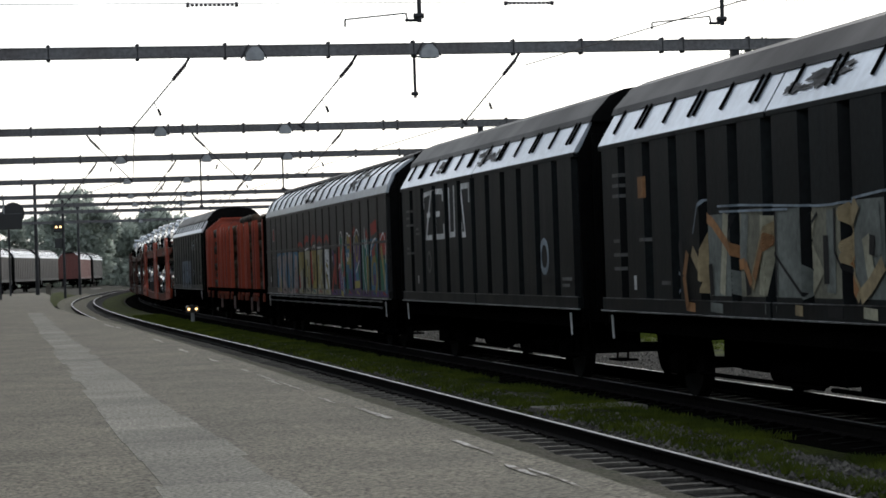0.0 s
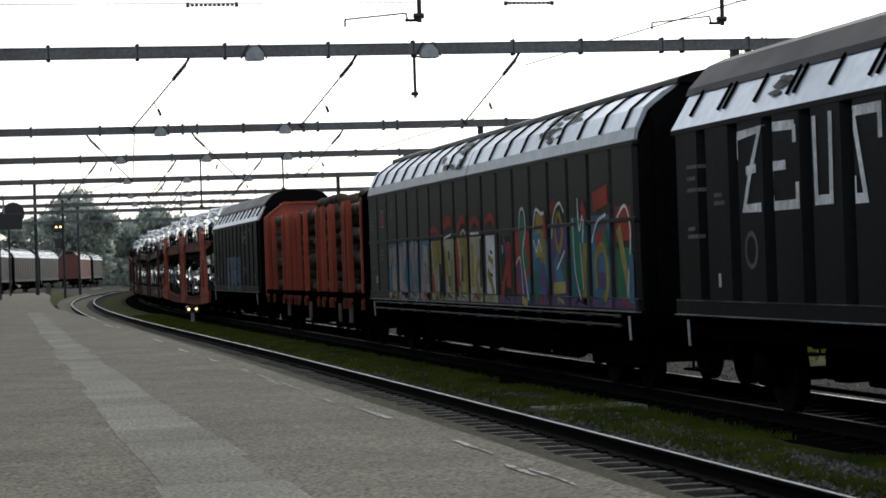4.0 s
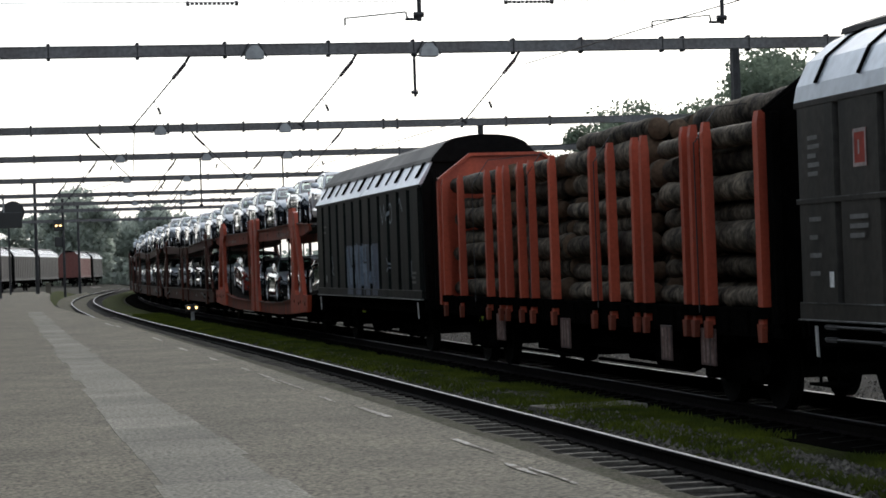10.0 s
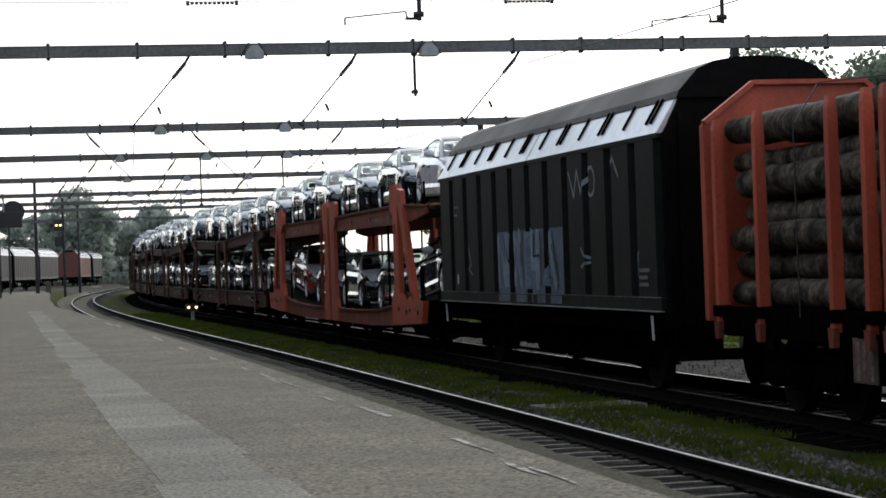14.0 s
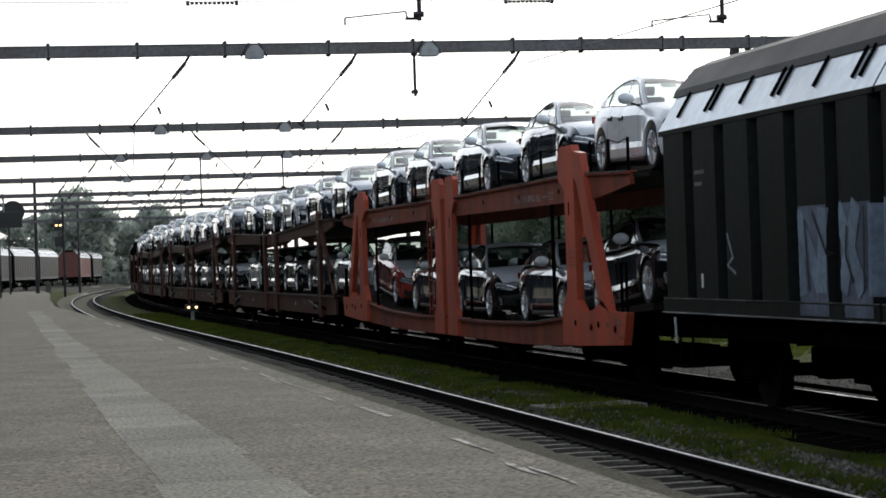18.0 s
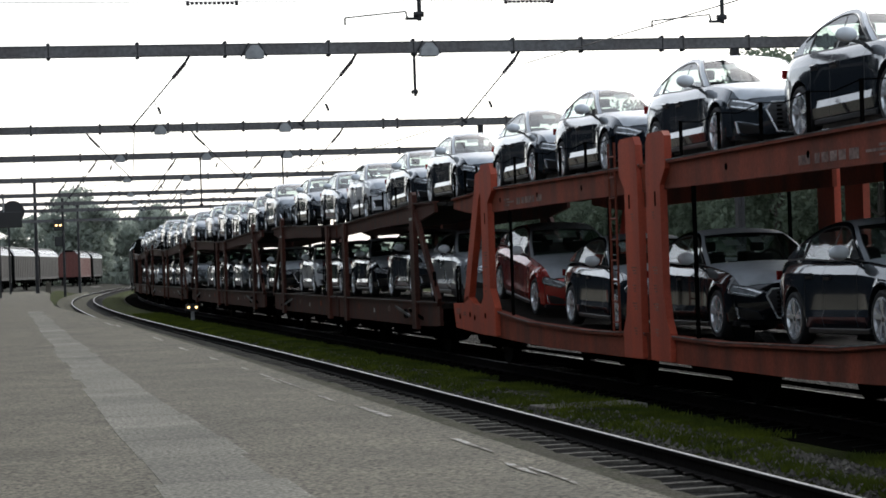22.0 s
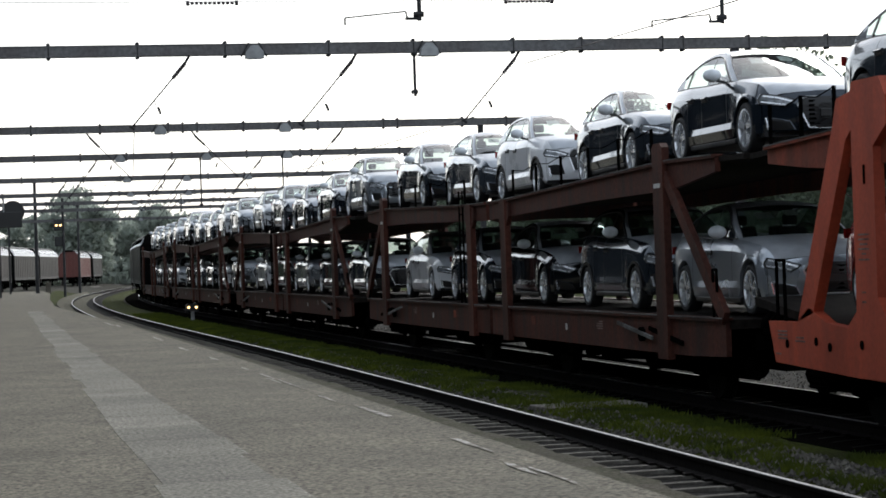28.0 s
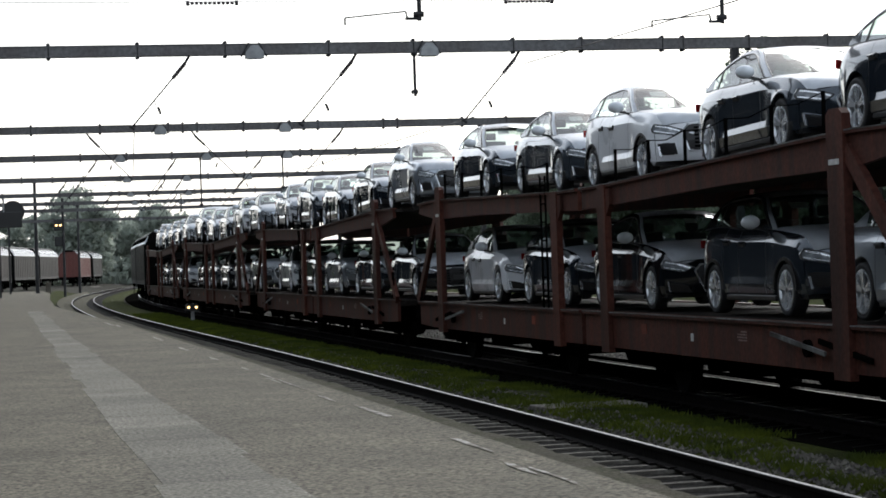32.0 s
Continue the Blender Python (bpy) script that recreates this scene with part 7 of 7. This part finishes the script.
for x, y, top, r in ((4.25, 190, 9.8, .17), (8.75, 214, 8.4, .13)):
    mt = thing("steel_mast", "dark slender steel mast beside the yard tracks", "mast", "slender masts in the yard", pose(x, y, 0))
    bm = B()
    tube(bm, (0, 0, .1), (0, 0, top), r, 10, r * .75)
    part("shaft", bm, M_DARKSTEEL, mt)
    bm = B()
    tube(bm, (0, 0, top - .1), (0, 0, top + .15), r * 1.4, 10)
    part("cap", bm, M_DARKSTEEL, mt)

hs = thing("hanging_signal", "black signal box with a round board under a portal beam", "signal", "", pose(0, 127.0, 0))
bm = B()
box(bm, .2, 2.1, -.2, .25, 4.66, 5.55, .03)
part("box", bm, M_BLACKTRIM, hs)
bm = B()
tube(bm, (1.62, .3, 5.55), (1.62, .42, 5.55), .64, 28)
part("round_board", bm, M_BLACKTRIM, hs)
for x in (.5, 1.1):
    bm = B()
    tube(bm, (x, .1, 5.5), (x, .2, 6.33), .05, 8)
    part("hanger_tube", bm, M_LAMP, hs)

cb = thing("cable_cabinet", "pale concrete cable cabinet by the yard", "cabinet", "", pose(5.3, 196, .25))
bm = B()
box(bm, -.22, .22, -.2, .2, 0, 1.0, .03)
part("body", bm, M_KERB, cb)
bm = B()
box(bm, -.26, .26, -.24, .24, 1.0, 1.06, .01)
part("lid", bm, M_KERB, cb)

cr = thing("crossing_board", "weathered timber crossing boards laid in the verge", "boards", "", pose(8.2, 30.1, -.165, 0, 0, 4))
for k in range(3):
    bm = B()
    box(bm, -.72, .72, -.45 + k * .31, -.17 + k * .31, 0, .07, .01)
    part("plank", bm, M_SLEEPER, cr)

# ---- parked wagons across the yard ----
PARK = "parked wagons across the yard"
for yc, wall, lab in ((219.0, M_WAGBROWN, "parked brown wagon with a bright rounded roof"), (236.5, M_WAGBROWN, "parked brown wagon with a bright rounded roof"), (254.0, M_WAGBROWN, "parked brown wagon with a bright rounded roof"), (291.0, M_WAGRED, "parked faded red wagon with a bright rounded roof"), (309.0, M_WAGBROWN, "parked brown wagon with a bright rounded roof")):
    w = covered_wagon(lab, 7.2, 7.17 / 6, wall, 0, hood="high", group=PARK, mover=False, hoodmat=M_PALEROOF)
    a, b = parked_x(yc - 5), parked_x(yc + 5)
    w.matrix_world = pose(parked_x(yc), yc, .35, 0, 0, -math.degrees(math.atan2(b - a, 10)))
strip("yard_track_bed", parked_x, [(-3, .2), (-1.6, .2), (0, .22), (1.6, .2), (3, .1)], [120 + 6 * i for i in range(46)], M_STONE, "pale gravel bed under the parked wagons", "ballast")


# ---- trees ----
def tree(x, y, h, seed, leaf, base=-.3, n=1500, size=.34, label="dense broadleaf tree, its green paled for haze"):
    rng = random.Random(seed)
    th = thing("tree", label, "tree", "trees beyond the tracks", pose(x, y, base))
    bm = B()
    p, r = Vector((0, 0, 0)), .05 * h ** .7
    tips = []
    for k in range(4):
        q = p + Vector((rng.uniform(-.25, .25), rng.uniform(-.25, .25), h * .17))
        tube(bm, p, q, r, 8, r * .75)
        if k >= 1:
            for j in range(3):
                a = rng.uniform(0, 6.28)
                e = q + Vector((math.cos(a), math.sin(a), rng.uniform(.4, .9))) * h * rng.uniform(.14, .24)
                tube(bm, q, e, r * .45, 6, r * .12)
                tips.append(e)
        p, r = q, r * .75
    part("trunk", bm, M_TRUNK, th)
    clumps = []
    for k in range(26):
        a, q = rng.uniform(0, 6.28), rng.random()
        zz = h * (.25 + .72 * q)
        rad = h * .33 * math.sin(min(1, max(.12, 1.12 - abs(q - .42) * 1.35)) * 1.5708) * rng.uniform(.35, 1.0)
        clumps.append((Vector((rad * math.cos(a), rad * math.sin(a), zz)), h * rng.uniform(.08, .15)))
    verts, faces = [], []
    for k in range(n):
        c, cr_ = clumps[rng.randrange(len(clumps))]
        d = Vector((rng.gauss(0, 1), rng.gauss(0, 1), rng.gauss(0, .8))).normalized() * cr_ * rng.uniform(.55, 1.08)
        o = c + d
        ax = Vector((rng.gauss(0, 1), rng.gauss(0, 1), rng.gauss(0, 1))).normalized()
        bx = ax.cross(Vector((rng.gauss(0, 1), rng.gauss(0, 1), rng.gauss(0, 1)))).normalized()
        s = size * rng.uniform(.6, 1.3)
        i = len(verts)
        verts += [o - ax * s, o + bx * s * .6, o + ax * s, o - bx * s * .6]
        faces.append((i, i + 1, i + 2, i + 3))
    me = bpy.data.meshes.new("crown")
    me.from_pydata([tuple(v) for v in verts], [], faces)
    me.materials.append(leaf)
    c = new("crown", me)
    c.parent = th
    return th


rng = random.Random(77)
y = 62.0
k = 0
while y < 200:
    hh = float(np.interp(y, [60, 112, 116, 126, 130, 150, 154, 164, 168, 200], [11.5, 11.5, 13.2, 13.2, 11.0, 11.0, 12.6, 12.6, 10.4, 9.0])) * rng.uniform(.95, 1.03)
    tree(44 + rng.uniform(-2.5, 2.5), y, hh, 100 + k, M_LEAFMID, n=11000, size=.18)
    y += rng.uniform(5.5, 8.0)
    k += 1
for k, (px, top, yy) in enumerate(((20, 395, 330), (70, 385, 340), (105, 352, 330), (125, 348, 335), (160, 362, 330), (195, 382, 345), (235, 388, 350), (262, 370, 350), (285, 372, 345), (310, 385, 360), (345, 400, 370), (390, 415, 390), (430, 420, 400))):
    zt = 1.97 + (488 - .034 * px - top) * yy / 3934
    tree((px + 26) / 3934 * yy, yy, zt + .3, 300 + k, M_LEAFFAR, n=4200, size=.36, label="distant tree, its green paled strongly for haze")
# a low hedge closes the far side
verts, faces = [], []
hr = random.Random(9)
for k in range(30000):
    yy = hr.uniform(30, 330)
    o = Vector((beyond_x(yy) + 27 + hr.uniform(-1.2, 1.2), yy, hr.uniform(-.2, 6.0) * hr.uniform(.6, 1)))
    ax = Vector((hr.gauss(0, 1), hr.gauss(0, 1), hr.gauss(0, 1))).normalized()
    bx = ax.cross(Vector((hr.gauss(0, 1), hr.gauss(0, 1), hr.gauss(0, 1)))).normalized()
    s = .75 * hr.uniform(.6, 1.3)
    i = len(verts)
    verts += [o - ax * s, o + bx * s * .6, o + ax * s, o - bx * s * .6]
    faces.append((i, i + 1, i + 2, i + 3))
me = bpy.data.meshes.new("hedge")
me.from_pydata([tuple(v) for v in verts], [], faces)
me.materials.append(M_LEAF)
tagged(new("hedge", me), "dense dark hedge along the far side of the yard", "hedge", kind="stuff")


# Unseen leaves left of the platform, added to darken reflections and block sky.
verts, faces = [], []
for k in range(16000):
    yy = hr.uniform(-40, 330)
    o = Vector((-24 - hr.uniform(0, 4) + max(0, yy - 200) * .05, yy, hr.uniform(-.2, 11) * hr.uniform(.7, 1)))
    ax = Vector((hr.gauss(0, 1), hr.gauss(0, 1), hr.gauss(0, 1))).normalized()
    bx = ax.cross(Vector((hr.gauss(0, 1), hr.gauss(0, 1), hr.gauss(0, 1)))).normalized()
    s = 1.5 * hr.uniform(.6, 1.3)
    i = len(verts)
    verts += [o - ax * s, o + bx * s * .6, o + ax * s, o - bx * s * .6]
    faces.append((i, i + 1, i + 2, i + 3))
me = bpy.data.meshes.new("unseen_tree_belt")
me.from_pydata([tuple(v) for v in verts], [], faces)
me.materials.append(M_LEAF)
tagged(new("unseen_tree_belt", me), "unseen belt of dark trees, added to darken reflections", "trees", kind="stuff")


verts, faces = [], []
for k in range(5000):
    yy = hr.uniform(338, 372)
    o = Vector((hr.uniform(-6, 60), yy, hr.uniform(-.2, 4.5) * hr.uniform(.5, 1)))
    ax = Vector((hr.gauss(0, 1), hr.gauss(0, 1), hr.gauss(0, 1))).normalized()
    bx = ax.cross(Vector((hr.gauss(0, 1), hr.gauss(0, 1), hr.gauss(0, 1)))).normalized()
    s = .8 * hr.uniform(.6, 1.3)
    i = len(verts)
    verts += [o - ax * s, o + bx * s * .6, o + ax * s, o - bx * s * .6]
    faces.append((i, i + 1, i + 2, i + 3))
me = bpy.data.meshes.new("bushes")
me.from_pydata([tuple(v) for v in verts], [], faces)
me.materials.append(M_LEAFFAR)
tagged(new("bushes", me), "distant bushes under the far trees, leaf colour paled for haze", "bushes", kind="stuff")


# ---- verge and ballast in detail ----
def tufts(name, label, line, lo, hi, y0, y1, n, seed, z=-.16):
    r = random.Random(seed)
    verts, faces = [], []
    for k in range(n):
        q = r.random() ** 1.6
        yy = y0 + (y1 - y0) * q
        x = line(yy) + r.triangular(lo, hi)
        if noise.noise((x * 1.3, yy * .35, 1.5)) < -.5 + .42 * max(0, (33 - yy) / 16):
            continue
        for b in range(3):
            a, h = r.uniform(0, 6.28), r.uniform(.035, .11)
            w = r.uniform(.006, .014) * (1 + yy / 60)
            bx, by = x + r.uniform(-.05, .05), yy + r.uniform(-.05, .05)
            i = len(verts)
            verts += [(bx - w, by, z), (bx + w, by, z), (bx + .06 * math.cos(a), by + .06 * math.sin(a), z + h)]
            faces.append((i, i + 1, i + 2))
    me = bpy.data.meshes.new(name)
    me.from_pydata(verts, [], faces)
    me.materials.append(M_GRASS)
    return tagged(new(name, me), label, "grass", kind="stuff")


tufts("grass_tufts", "short bright green grass tufts on the verge", near_x, 1.45, 3.0, 14, 110, 42000, 4)
tufts("grass_tufts", "grass growing beside the goods track", train_x, 5.2, 9.5, 20, 110, 9000, 6, -.18)


def stones(name, label, line, lo, hi, y0, y1, n, seed, z):
    r = random.Random(seed)
    verts, faces = [], []
    for k in range(n):
        yy = y0 + (y1 - y0) * r.random() ** 1.5
        o = lo + (hi - lo) * r.random() ** (2.2 if yy > 30 else 1.0)
        c = Vector((line(yy) + o, yy, float(np.interp(o, *z)) + r.uniform(-.01, .012)))
        s = r.uniform(.014, .046)
        i = len(verts)
        verts += [c + Vector((s * r.uniform(.7, 1.3), 0, 0)), c + Vector((0, s * r.uniform(.7, 1.3), 0)), c - Vector((s * r.uniform(.7, 1.3), 0, 0)), c - Vector((0, s * r.uniform(.7, 1.3), 0)), c + Vector((r.uniform(-.3, .3) * s, r.uniform(-.3, .3) * s, s * r.uniform(.7, 1.2)))]
        faces += [(i, i + 1, i + 4), (i + 1, i + 2, i + 4), (i + 2, i + 3, i + 4), (i + 3, i, i + 4)]
    me = bpy.data.meshes.new(name)
    me.from_pydata([tuple(v) for v in verts], [], faces)
    me.materials.append(M_STONE)
    return tagged(new(name, me), label, "gravel", kind="stuff")


stones("ballast_stones", "loose ballast stones along the platform track", near_x, .85, 2.2, 14, 70, 15000, 2, ([.85, 1.35, 1.55, 2.0, 2.6], [-.20, -.215, -.165, -.115, -.115]))
stones("ballast_stones", "loose ballast stones beside the goods track", train_x, 1.0, 5.0, 18, 80, 9000, 3, ([0, 5], [-.2, -.25]))

# ---- unseen dark wall, added to block sky light and darken reflections ----
bm = B()
box(bm, -8.5, -8.0, -80, 42, 0, 10.0)
box(bm, -8.5, -8.0, 42, 170, 0, 16.0)
tagged(link("sky_block_wall", bm, M_SKYBLOCK), "unseen dark wall, added to block sky light on the platform side", "wall", kind="structure")


# ---- everything that moves ----
def motions():
    times = range(33)
    for ob, u, base, local in MOVERS:
        rows = []
        for t in times:
            m = on_track(u, t, base)
            rows.append((t, m @ local if local is not None else m))
        walk(ob, rows)
    # wheels roll on the rails: one row for each fifth of a turn
    dist = np.array(ROLLED, float)
    fine = np.arange(0, 32.01, 0.1)
    run = np.interp(fine, np.arange(33), dist)
    picks, last = [0], 0.0
    for i in range(1, len(fine)):
        if run[i] - last > 0.55 or i == len(fine) - 1:
            picks.append(i)
            last = run[i]
    for ob, y, r in SPINNERS:
        walk(ob, [(float(fine[i]), pose(0, y, r, math.degrees(run[i] / r) % 360.0, 0, 0)) for i in picks])


motions()
